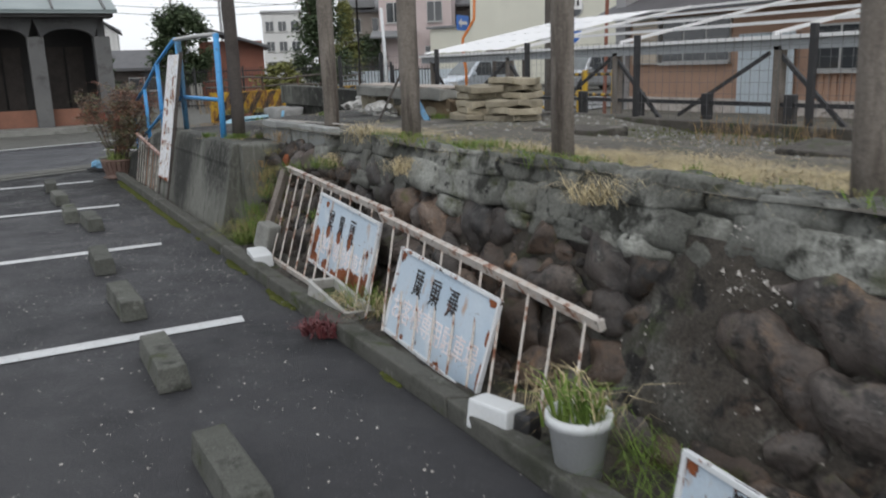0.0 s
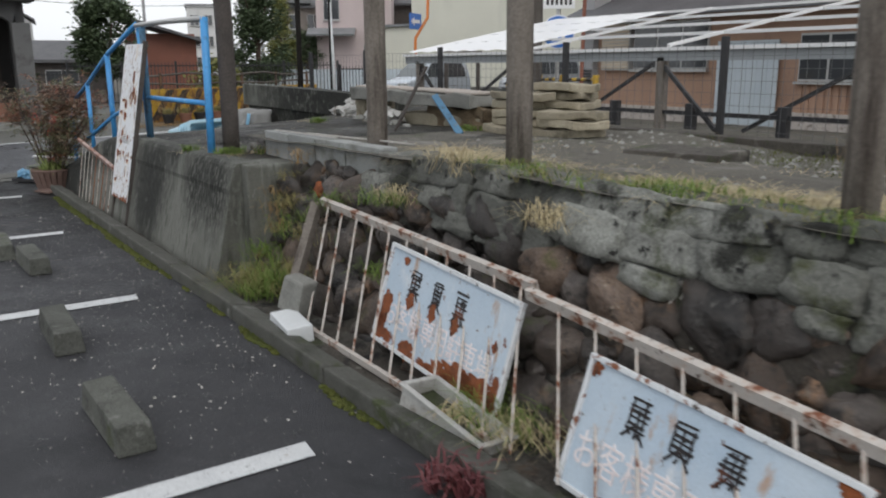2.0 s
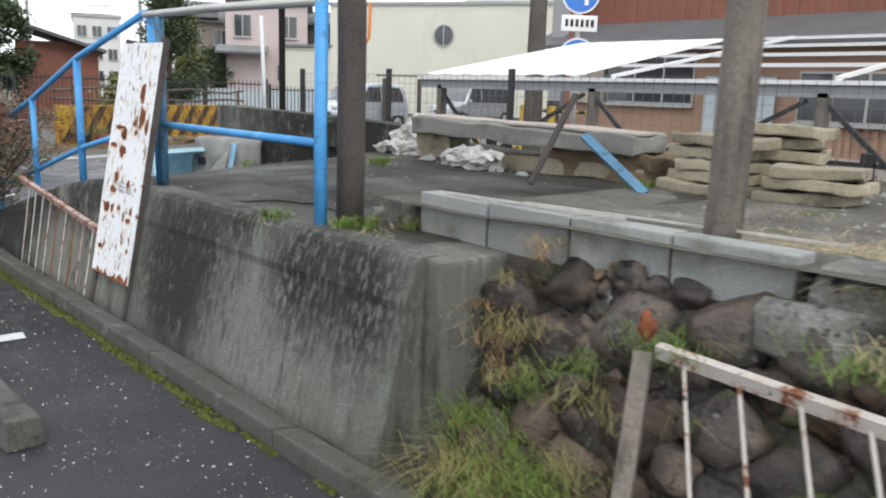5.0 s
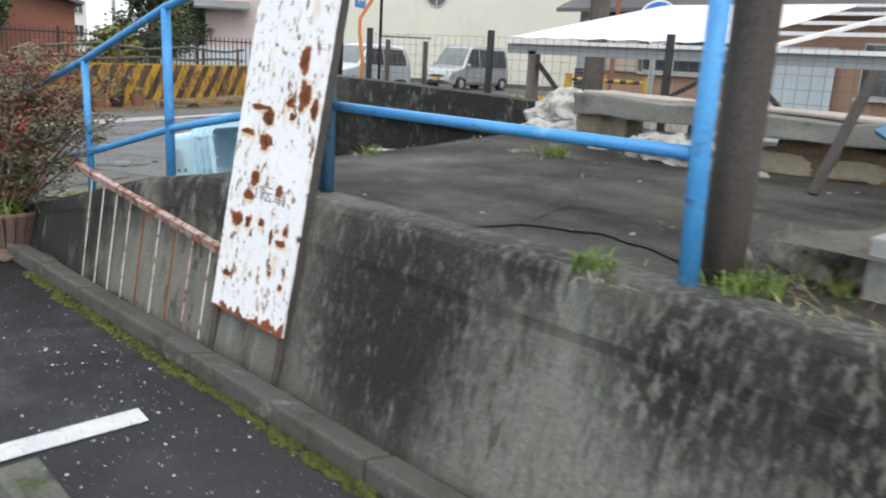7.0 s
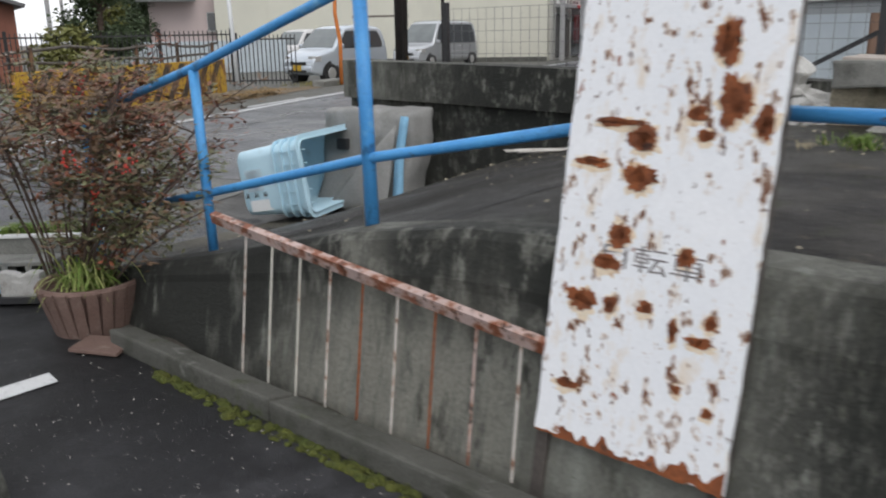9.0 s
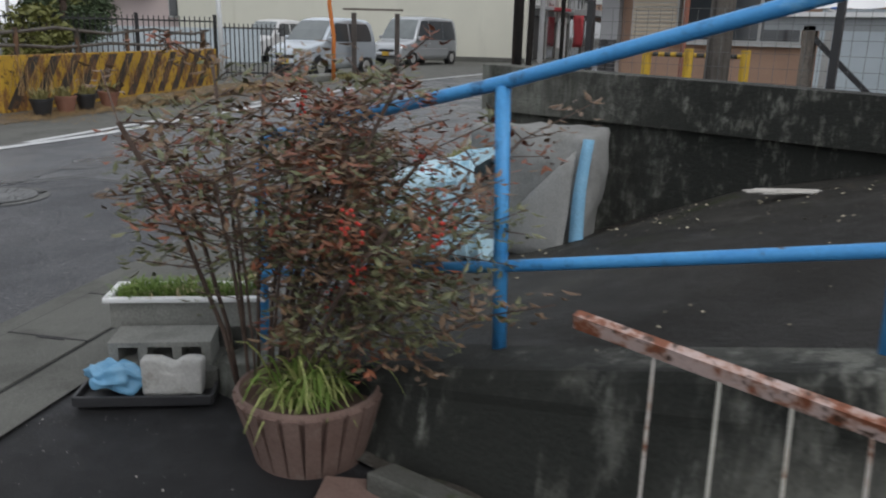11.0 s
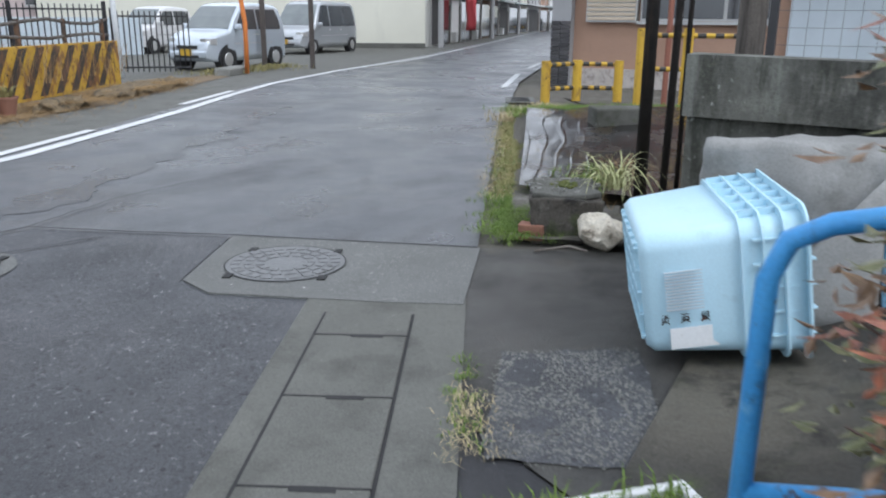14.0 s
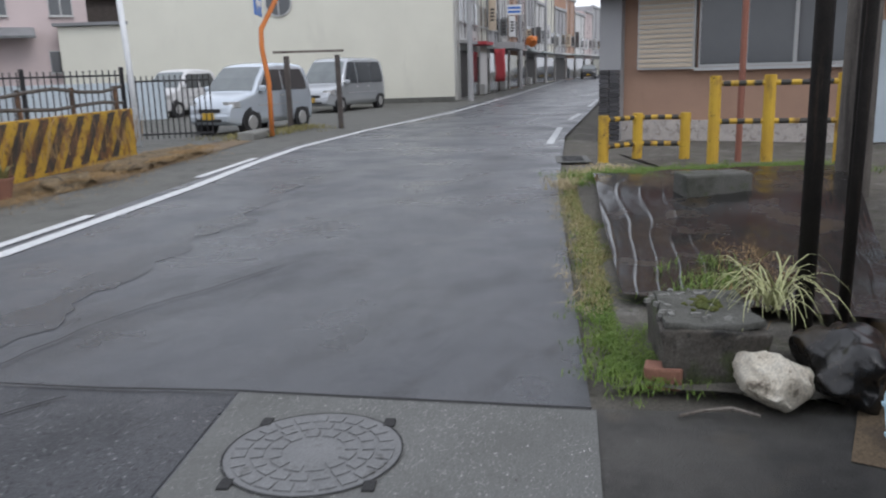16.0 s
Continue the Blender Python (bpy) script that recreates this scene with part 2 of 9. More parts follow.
M["mortar"] = surface("old_mortar", (0.072, 0.062, 0.050), (0.036, 0.031, 0.026), 3.0, 0.9, bump=1.0, bump_scale=30, grain=0.4, grain_scale=70,
                      stains=(((0.10, 0.10, 0.088), 2.3, 0.50, 0.66, None), ((0.04, 0.05, 0.018), 3.0, 0.56, 0.68, None), ((0.17, 0.165, 0.145), 9.0, 0.60, 0.69, None), ((0.11, 0.065, 0.036), 4.0, 0.60, 0.68, None),
                              ((0.012, 0.011, 0.010), 8.0, 0.53, 0.62, None)))
M["cap"] = surface("crumbling_cap", (0.165, 0.168, 0.150), (0.095, 0.096, 0.083), 2.2, 0.9, bump=0.9, bump_scale=26, grain=0.3, grain_scale=70,
                   stains=(((0.27, 0.275, 0.25), 1.8, 0.51, 0.60, None), ((0.035, 0.036, 0.03), 4.5, 0.54, 0.62, None), ((0.055, 0.062, 0.024), 3.1, 0.58, 0.68, None),
                           ((0.12, 0.08, 0.05), 2.1, 0.62, 0.75, None), ((0.018, 0.018, 0.016), 13.0, 0.59, 0.66, None)), vary=0.3)
M["block"] = surface("grey_block", (0.24, 0.25, 0.245), (0.30, 0.31, 0.30), 3.0, 0.85, bump=0.35, bump_scale=80, grain=0.2, grain_scale=130,
                     stains=(((0.13, 0.13, 0.11), 3.2, 0.55, 0.75, None),), vary=0.12)
M["rail_paint"] = rusty("rusty_white_paint", (0.54, 0.50, 0.46), 14.0, 0.55, 0.62)
M["pink_rail"] = rusty("rusted_pinkish_paint", (0.50, 0.38, 0.35), 13.0, 0.50, 0.57, (0.20, 0.065, 0.03))
M["bare_bar"] = rusty("pale_worn_bar_paint", (0.56, 0.54, 0.48), 12.0, 0.62, 0.68)
M["sign_paint"] = surface("chalky_blue_white_sign", (0.40, 0.50, 0.60), (0.52, 0.60, 0.67), 2.4, 0.5, bump=0.12, bump_scale=60, grain=0.06,
                          stains=(((0.66, 0.68, 0.70), 5.0, 0.58, 0.70, (1, 1, 0.4)), ((0.42, 0.30, 0.23), 9.0, 0.60, 0.68, (1, 1, 0.3)), ((0.17, 0.055, 0.025), 9.0, 0.65, 0.67, (1, 1, 0.5)),
                                  ((0.12, 0.06, 0.04), 32.0, 0.645, 0.67, None)))
M["tall_paint"] = surface("flaking_white_board", (0.80, 0.81, 0.83), (0.73, 0.75, 0.78), 3.0, 0.55, bump=0.06, bump_scale=60, grain=0.04,
                          stains=(((0.70, 0.63, 0.55), 11.0, 0.57, 0.66, (1, 1, 0.4)), ((0.24, 0.08, 0.03), 17.0, 0.655, 0.67, (1, 1, 0.6)),
                                  ((0.52, 0.36, 0.22), 26.0, 0.56, 0.61, (1, 1, 0.5), 3.0, 0.42, 0.52, None), ((0.13, 0.05, 0.025), 26.0, 0.595, 0.61, (1, 1, 0.5), 3.0, 0.40, 0.52, None), ((0.10, 0.045, 0.028), 46.0, 0.635, 0.66, (1, 1, 0.6))))
M["rust_halo"] = surface("yellowed_paint", (0.66, 0.52, 0.36), (0.74, 0.66, 0.54), 20.0, 0.6, bump=0.05, grain=0.1, stains=(((0.45, 0.24, 0.10), 30.0, 0.55, 0.68, (1, 1, 0.4)),))
M["edge_paint"] = surface("chipped_white_frame", (0.66, 0.68, 0.69), (0.58, 0.60, 0.62), 5.0, 0.55, bump=0.15, grain=0.06,
                          stains=(((0.20, 0.07, 0.03), 13.0, 0.58, 0.62, None), ((0.06, 0.04, 0.03), 21.0, 0.62, 0.66, None)))
M["rust"] = surface("rust", (0.30, 0.088, 0.026), (0.14, 0.045, 0.020), 14, 0.9, bump=0.5, bump_scale=70, grain=0.3, stains=(((0.05, 0.022, 0.015), 22.0, 0.58, 0.66, None),))
M["blue"] = surface("blue_paint", (0.045, 0.25, 0.58), (0.075, 0.33, 0.66), 5, 0.45, bump=0.15, bump_scale=60, grain=0.1,
                    stains=(((0.22, 0.46, 0.68), 6.0, 0.58, 0.70, None), ((0.03, 0.12, 0.26), 9.0, 0.58, 0.68, None), ((0.08, 0.05, 0.04), 15.0, 0.65, 0.69, None)))
M["blue_dark"] = surface("dull_blue_paint", (0.05, 0.14, 0.24), (0.08, 0.20, 0.32), 5, 0.6, bump=0.2, grain=0.15, stains=(((0.03, 0.05, 0.07), 9.0, 0.52, 0.66, None), ((0.16, 0.18, 0.18), 12.0, 0.6, 0.7, None)))
M["wood"] = surface("weathered_wood", (0.21, 0.185, 0.16), (0.15, 0.13, 0.11), 4, 0.85, bump=0.5, bump_scale=50, grain=0.25, grain_scale=60,
                    stains=(((0.055, 0.043, 0.035), 10.0, 0.5, 0.7, (1, 1, 0.12)), ((0.22, 0.20, 0.18), 14.0, 0.6, 0.75, (1, 1, 0.1))))
M["dark_wood"] = surface("dark_timber", (0.05, 0.042, 0.038), (0.08, 0.068, 0.06), 4, 0.8, bump=0.4, bump_scale=50, grain=0.3, grain_scale=70)
M["black"] = surface("black_metal", (0.018, 0.018, 0.02), (0.028, 0.028, 0.03), 5, 0.45, bump=0.1, grain=0.1)
M["wire"] = surface("grey_wire", (0.10, 0.10, 0.10), (0.14, 0.14, 0.14), 5, 0.5, bump=0, grain=0.1)
M["crate"] = surface("pale_blue_plastic", (0.42, 0.62, 0.72), (0.47, 0.66, 0.76), 3, 0.4, bump=0.05, grain=0.05,
                     stains=(((0.30, 0.42, 0.48), 5.0, 0.6, 0.8, None),))
M["tarp"] = surface("grey_cloth", (0.28, 0.28, 0.27), (0.20, 0.20, 0.195), 2, 0.9, bump=0.3, bump_scale=200, grain=0.15,
                    stains=(((0.13, 0.13, 0.12), 2.4, 0.55, 0.75, None),))
M["blue_cloth"] = surface("pale_blue_webbing", (0.16, 0.36, 0.54), (0.22, 0.42, 0.58), 6, 0.8, bump=0.3, bump_scale=150, grain=0.15)
M["sack"] = surface("dirty_white_plastic", (0.48, 0.48, 0.46), (0.32, 0.31, 0.29), 6, 0.5, bump=0.3, bump_scale=25, grain=0.15,
                    stains=(((0.16, 0.14, 0.11), 7.0, 0.55, 0.7, None),))
M["white"] = surface("white_plastic", (0.66, 0.68, 0.69), (0.58, 0.60, 0.61), 4, 0.5, bump=0.05, grain=0.06,
                     stains=(((0.42, 0.42, 0.39), 6.0, 0.58, 0.78, None),))
M["plaster"] = surface("cream_plaster", (0.66, 0.65, 0.56), (0.60, 0.59, 0.51), 0.4, 0.9, bump=0.1, bump_scale=30, grain=0.05,
                       stains=(((0.52, 0.51, 0.45), 0.7, 0.58, 0.8, (1, 1, 0.2)),))
M["brown_wall"] = surface("brown_render", (0.40, 0.255, 0.18), (0.34, 0.215, 0.155), 1, 0.85, bump=0.2, bump_scale=40, grain=0.12, stains=(((0.25, 0.16, 0.12), 1.5, 0.56, 0.72, (1, 1, 0.3)),))
M["pink_wall"] = surface("pale_pink_render", (0.55, 0.46, 0.45), (0.50, 0.42, 0.41), 1, 0.9, bump=0.1, grain=0.1)
M["white_wall"] = surface("white_render", (0.62, 0.62, 0.61), (0.55, 0.55, 0.54), 0.6, 0.9, bump=0.1, grain=0.06,
                          stains=(((0.40, 0.40, 0.38), 1.0, 0.58, 0.8, (1, 1, 0.2)),))
M["grey_wall"] = surface("grey_render", (0.30, 0.30, 0.31), (0.36, 0.36, 0.36), 0.6, 0.9, bump=0.1, grain=0.1)
M["red_steel"] = surface("red_brown_steel", (0.26, 0.10, 0.065), (0.20, 0.08, 0.055), 1.2, 0.7, bump=0.1, grain=0.12)
M["roof_tile"] = surface("dark_roof", (0.085, 0.085, 0.09), (0.12, 0.12, 0.125), 1.5, 0.7, bump=0.3, bump_scale=25, grain=0.15)
M["roof_grey"] = surface("grey_tiled_roof", (0.17, 0.175, 0.18), (0.22, 0.225, 0.23), 1.5, 0.7, bump=0.5, bump_scale=14, grain=0.2)
M["timber_wall"] = surface("old_plaster_and_timber", (0.30, 0.27, 0.24), (0.22, 0.19, 0.17), 1.2, 0.9, bump=0.2, grain=0.15)
M["roof_metal"] = surface("grey_metal_roof", (0.22, 0.26, 0.26), (0.28, 0.32, 0.32), 1.0, 0.45, bump=0.1, grain=0.08)
M["panel_grey"] = surface("dull_grey_sheet", (0.34, 0.36, 0.37), (0.28, 0.30, 0.31), 1.5, 0.5, bump=0.05, grain=0.08)
M["panel_blue"] = surface("pale_steel_panel", (0.50, 0.56, 0.60), (0.44, 0.50, 0.54), 1.5, 0.5, bump=0.05, grain=0.05)
M["glass"] = surface("dark_window", (0.04, 0.045, 0.05), (0.06, 0.065, 0.07), 0.7, 0.08, bump=0, grain=0, spec=0.8)
# paler base colour stands in for sky reflected in the windscreen
M["car_glass"] = surface("windscreen_sky_tone", (0.17, 0.19, 0.19), (0.13, 0.145, 0.15), 1.5, 0.05, bump=0, grain=0, spec=0.8)
M["yellow"] = surface("yellow_paint", (0.56, 0.36, 0.03), (0.46, 0.28, 0.03), 3, 0.6, bump=0.15, grain=0.12,
                      stains=(((0.20, 0.11, 0.03), 5.0, 0.54, 0.66, (1, 1, 0.4)), ((0.07, 0.04, 0.02), 11.0, 0.62, 0.67, None)))
M["blackpaint"] = surface("black_paint", (0.03, 0.028, 0.025), (0.05, 0.045, 0.04), 3, 0.6, bump=0.15, grain=0.12)
M["orange"] = surface("orange_paint", (0.62, 0.20, 0.04), (0.55, 0.17, 0.04), 3, 0.6, bump=0.1, grain=0.1)
M["car"] = surface("silver_white_paint", (0.57, 0.62, 0.67), (0.54, 0.59, 0.64), 1, 0.16, metal=0.4, bump=0, grain=0.02)
M["car_silver"] = surface("silver_paint", (0.50, 0.52, 0.54), (0.47, 0.49, 0.51), 1, 0.16, metal=0.45, bump=0, grain=0.02)
M["car_white"] = surface("white_car_paint", (0.6, 0.6, 0.6), (0.57, 0.57, 0.57), 1, 0.3, bump=0, grain=0.03)
M["tyre"] = surface("tyre_rubber", (0.02, 0.02, 0.02), (0.03, 0.03, 0.03), 6, 0.85, bump=0.2, grain=0.1)
M["terracotta"] = surface("terracotta", (0.26, 0.12, 0.08), (0.20, 0.10, 0.07), 4, 0.85, bump=0.3, grain=0.15)
M["pot_brown"] = surface("brown_pot", (0.13, 0.08, 0.065), (0.18, 0.12, 0.10), 5, 0.8, bump=0.3, grain=0.2,
                         stains=(((0.24, 0.19, 0.16), 9.0, 0.6, 0.75, None),))
M["gutter"] = surface("gutter_concrete", (0.118, 0.118, 0.105), (0.092, 0.092, 0.082), 1.8, 0.8, bump=0.4, bump_scale=90, grain=0.3, grain_scale=130,
                      stains=(((0.058, 0.058, 0.05), 2.6, 0.52, 0.70, None), ((0.22, 0.22, 0.21), 36.0, 0.66, 0.71, None)))
M["patch"] = surface("patch_concrete", (0.135, 0.138, 0.132), (0.105, 0.107, 0.101), 2.0, 0.75, bump=0.5, bump_scale=90, grain=0.4, grain_scale=130,
                     stains=(((0.10, 0.102, 0.095), 2.2, 0.54, 0.68, None), ((0.40, 0.40, 0.385), 85.0, 0.60, 0.65, None, 2.4, 0.36, 0.50, None), ((0.45, 0.45, 0.43), 34.0, 0.66, 0.69, None), ((0.055, 0.055, 0.052), 48.0, 0.62, 0.68, None)))
M["iron"] = surface("manhole_iron", (0.135, 0.138, 0.14), (0.165, 0.168, 0.17), 6, 0.6, metal=0.1, bump=0.3, grain=0.25, stains=(((0.07, 0.068, 0.065), 12.0, 0.58, 0.68, None),))
M["rubble_plinth"] = surface("pale_rubble_plinth", (0.50, 0.46, 0.42), (0.38, 0.34, 0.31), 4, 0.9, bump=0.8, bump_scale=18, grain=0.2, stains=(((0.20, 0.17, 0.15), 8.0, 0.54, 0.64, None), ((0.62, 0.60, 0.57), 12.0, 0.6, 0.68, None)))
M["matted_grass"] = surface("matted_dead_grass", (0.20, 0.145, 0.08), (0.10, 0.075, 0.045), 5, 0.95, bump=1.0, bump_scale=40, grain=0.4, grain_scale=60, stains=(((0.05, 0.04, 0.028), 6.0, 0.54, 0.66, None), ((0.34, 0.26, 0.15), 14.0, 0.58, 0.68, None)))
M["weathered_pole"] = surface("weathered_pole", (0.13, 0.115, 0.10), (0.085, 0.075, 0.065), 3, 0.9, bump=0.4, bump_scale=50, grain=0.25, grain_scale=60, stains=(((0.04, 0.034, 0.03), 4.0, 0.5, 0.66, (2, 2, 0.15)),))
M["tarred"] = surface("tarred_black", (0.007, 0.0065, 0.006), (0.016, 0.013, 0.011), 9, 0.75, bump=0.4, bump_scale=60, grain=0.3, grain_scale=90, spec=0.2, stains=(((0.035, 0.024, 0.017), 7.0, 0.58, 0.70, (3, 3, 0.2)),))
M["barrier_yellow"] = rusty("weathered_barrier_yellow", (0.50, 0.31, 0.03), 5.0, 0.50, 0.60, (0.16, 0.075, 0.03), (1, 1, 0.5), 0.7)
M["barrier_black"] = rusty("weathered_barrier_black", (0.045, 0.038, 0.03), 6.0, 0.52, 0.64, (0.15, 0.08, 0.04), (1, 1, 0.5), 0.75)
M["sheet_black"] = surface("black_plastic_sheet", (0.010, 0.010, 0.011), (0.018, 0.017, 0.016), 3, 0.15, bump=0.2, bump_scale=14, grain=0.15, spec=0.5,
                           stains=(((0.045, 0.032, 0.016), 1.6, 0.56, 0.68, None), ((0.09, 0.075, 0.05), 12.0, 0.66, 0.72, None)), wet=(0.03, 0.34, 1.6))
M["rock"] = surface("pale_rock", (0.66, 0.62, 0.53), (0.50, 0.44, 0.34), 9, 0.9, bump=0.9, bump_scale=25, grain=0.3,
                    stains=(((0.14, 0.115, 0.09), 9.0, 0.56, 0.66, None), ((0.62, 0.58, 0.50), 14.0, 0.6, 0.7, None)))
M["grass_green"] = surface("green_grass", (0.09, 0.16, 0.022), (0.15, 0.21, 0.04), 9, 0.8, bump=0, grain=0.25, grain_scale=40)
M["grass_yellow"] = surface("yellowing_grass", (0.17, 0.17, 0.055), (0.30, 0.25, 0.11), 14, 0.8, bump=0, grain=0.25, grain_scale=60)
M["straw"] = surface("dry_straw", (0.54, 0.46, 0.28), (0.36, 0.29, 0.17), 14, 0.9, bump=0, grain=0.3, grain_scale=60)
M["moss"] = surface("moss", (0.060, 0.080, 0.013), (0.11, 0.115, 0.02), 12, 0.95, bump=0.9, bump_scale=60, grain=0.4)
M["leaf_green"] = surface("nandina_green", (0.065, 0.080, 0.032), (0.16, 0.155, 0.075), 26, 0.45, bump=0, grain=0.35, grain_scale=60)
M["leaf_red"] = surface("nandina_red", (0.15, 0.040, 0.026), (0.24, 0.085, 0.036), 26, 0.45, bump=0, grain=0.3, grain_scale=60)
M["leaf_brown"] = surface("nandina_bronze", (0.105, 0.060, 0.036), (0.19, 0.12, 0.065), 26, 0.45, bump=0, grain=0.35, grain_scale=60)
M["berry"] = surface("red_berry", (0.50, 0.04, 0.025), (0.42, 0.03, 0.02), 20, 0.4, bump=0, grain=0.1)
M["stem"] = surface("shrub_stem", (0.07, 0.045, 0.035), (0.10, 0.07, 0.055), 20, 0.85, bump=0.2, grain=0.2)
M["red_leaf"] = surface("crimson_leaf", (0.09, 0.02, 0.026), (0.15, 0.04, 0.04), 20, 0.6, bump=0, grain=0.2)
M["tree_dark"] = surface("tree_leaves", (0.035, 0.06, 0.025), (0.06, 0.085, 0.035), 3, 0.7, bump=0, grain=0.3, grain_scale=12)
M["tree_yellow"] = surface("yellow_green_leaves", (0.13, 0.14, 0.035), (0.17, 0.17, 0.05), 3, 0.7, bump=0, grain=0.3, grain_scale=12)
M["ink"] = surface("black_lettering", (0.02, 0.02, 0.022), (0.035, 0.03, 0.03), 8, 0.7, bump=0, grain=0.1,
                   stains=(((0.16, 0.055, 0.025), 9.0, 0.58, 0.64, None),))
M["ink_faded"] = surface("faded_grey_lettering", (0.14, 0.13, 0.13), (0.24, 0.22, 0.22), 30, 0.7, bump=0, grain=0.1, stains=(((0.76, 0.77, 0.78), 26.0, 0.52, 0.58, None),))
M["ink_white"] = surface("faded_white_lettering", (0.78, 0.74, 0.74), (0.70, 0.62, 0.62), 8, 0.7, bump=0, grain=0.1)
M["sign_blue"] = surface("traffic_sign_blue", (0.03, 0.16, 0.55), (0.03, 0.15, 0.50), 2, 0.4, bump=0, grain=0.02)
M["sign_white"] = surface("traffic_sign_white", (0.75, 0.75, 0.75), (0.72, 0.72, 0.72), 2, 0.4, bump=0, grain=0.02)
M["bag_blue"] = surface("blue_bag", (0.12, 0.32, 0.52), (0.20, 0.40, 0.58), 9, 0.4, bump=0.2, bump_scale=30, grain=0.05)
M["shutter"] = surface("beige_shutter", (0.56, 0.47, 0.36), (0.50, 0.42, 0.32), 2, 0.6, bump=0, grain=0.06)
M["alu"] = surface("aluminium", (0.50, 0.50, 0.49), (0.44, 0.44, 0.43), 2, 0.4, metal=0.5, bump=0, grain=0.04)
M["brick"] = surface("dark_brick", (0.05, 0.05, 0.055), (0.075, 0.07, 0.07), 5, 0.8, bump=0.2, grain=0.2, vary=0.3)
M["red_cloth"] = surface("red_banner", (0.45, 0.06, 0.07), (0.38, 0.05, 0.06), 3, 0.8, bump=0, grain=0.1)

M["slab"] = surface("yellowish_stone", (0.36, 0.32, 0.24), (0.24, 0.21, 0.15), 5, 0.9, bump=0.5, bump_scale=40, grain=0.25, stains=(((0.10, 0.09, 0.06), 4.0, 0.55, 0.72, None), ((0.16, 0.16, 0.05), 5.0, 0.64, 0.74, None)), vary=0.25)
M["pale_top"] = surface("pale_pinkish_plaster", (0.40, 0.35, 0.31), (0.30, 0.27, 0.24), 3, 0.9, bump=0.4, bump_scale=40, grain=0.2, stains=(((0.16, 0.14, 0.12), 5.0, 0.56, 0.70, None),))
M["litter"] = surface("pale_litter", (0.5, 0.48, 0.45), (0.35, 0.33, 0.3), 9, 0.9, bump=0, grain=0.2)
M["stop_concrete"] = surface("mossy_wheel_stop", (0.12, 0.122, 0.108), (0.075, 0.078, 0.066), 5.0, 0.9, bump=0.7, bump_scale=50, grain=0.3, grain_scale=100,
                             stains=(((0.035, 0.037, 0.03), 6.0, 0.52, 0.66, None), ((0.19, 0.19, 0.175), 10.0, 0.58, 0.70, None), ((0.045, 0.055, 0.02), 4.0, 0.58, 0.68, None)), vary=0.2)
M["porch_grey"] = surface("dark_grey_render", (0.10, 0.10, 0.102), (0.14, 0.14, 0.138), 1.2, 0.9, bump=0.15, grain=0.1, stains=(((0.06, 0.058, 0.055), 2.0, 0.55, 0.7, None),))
# darker copy of the porch render, with the shade of recesses in its colour
M["recess_shade"] = surface("porch_render_shade_tone", (0.035, 0.034, 0.033), (0.05, 0.048, 0.046), 1.2, 0.9, bump=0.15, grain=0.1)
M["stump"] = surface("mossy_broken_concrete", (0.085, 0.075, 0.062), (0.055, 0.05, 0.042), 4, 0.85, bump=0.9, bump_scale=30, grain=0.3, grain_scale=80,
                     stains=(((0.16, 0.15, 0.13), 6.0, 0.56, 0.68, None), ((0.05, 0.065, 0.02), 4.0, 0.55, 0.66, None), ((0.02, 0.019, 0.017), 9.0, 0.56, 0.66, None)))
M["earth"] = surface("brown_earth", (0.13, 0.095, 0.06), (0.19, 0.14, 0.085), 2.0, 0.95, bump=0.8, bump_scale=40, grain=0.4, grain_scale=70, stains=(((0.07, 0.055, 0.04), 3.0, 0.54, 0.68, None),))
M["road_damp"] = surface("damp_asphalt", (0.036, 0.039, 0.044), (0.046, 0.049, 0.055), 2.0, 0.4, bump=0.35, bump_scale=110, grain=0.35, grain_scale=140, wet=(0.2, 0.4, 1.0))
M["apron"] = surface("worn_brown_asphalt", (0.042, 0.040, 0.036), (0.058, 0.055, 0.049), 1.4, 0.7, bump=0.7, bump_scale=80, grain=0.5, grain_scale=120,
                     stains=(((0.028, 0.027, 0.025), 1.5, 0.5, 0.66, None), ((0.075, 0.065, 0.05), 2.5, 0.56, 0.7, None), ((0.25, 0.245, 0.235), 40.0, 0.69, 0.72, None)), wet=(0.4, 0.75, 1.5))
M["dead_grass"] = surface("dead_brown_grass", (0.36, 0.24, 0.11), (0.22, 0.145, 0.07), 6, 0.9, bump=0, grain=0.3, grain_scale=40)
M["dead_grey"] = surface("grey_dead_stalks", (0.24, 0.22, 0.19), (0.15, 0.135, 0.12), 14, 0.9, bump=0, grain=0.3, grain_scale=60)
M["striped_green"] = surface("yellow_green_leaf", (0.20, 0.24, 0.06), (0.34, 0.36, 0.13), 30, 0.6, bump=0, grain=0.2, grain_scale=60)
M["striped"] = surface("striped_leaf", (0.30, 0.33, 0.13), (0.46, 0.45, 0.26), 30, 0.7, bump=0, grain=0.2, grain_scale=60)
M["tar"] = surface("black_tar_joint", (0.012, 0.012, 0.013), (0.02, 0.02, 0.02), 9, 0.8, bump=0.3, bump_scale=60, grain=0.2)
# ---- building tools ----
def mesh_of(name, bm, smooth=False):
    me = bpy.data.meshes.new(name)
    bm.normal_update()
    bm.to_mesh(me)
    bm.free()
    if smooth:
        for p in me.polygons:
            p.use_smooth = True
    return me


def part(name, bm, material, parent=None, label="", smooth=False):
    me = mesh_of(name, bm, smooth)
    me.materials.append(material)
    ob = new(name, me)
    if parent:
        ob.parent = parent
    if label:
        tagged(ob, label)
    return ob


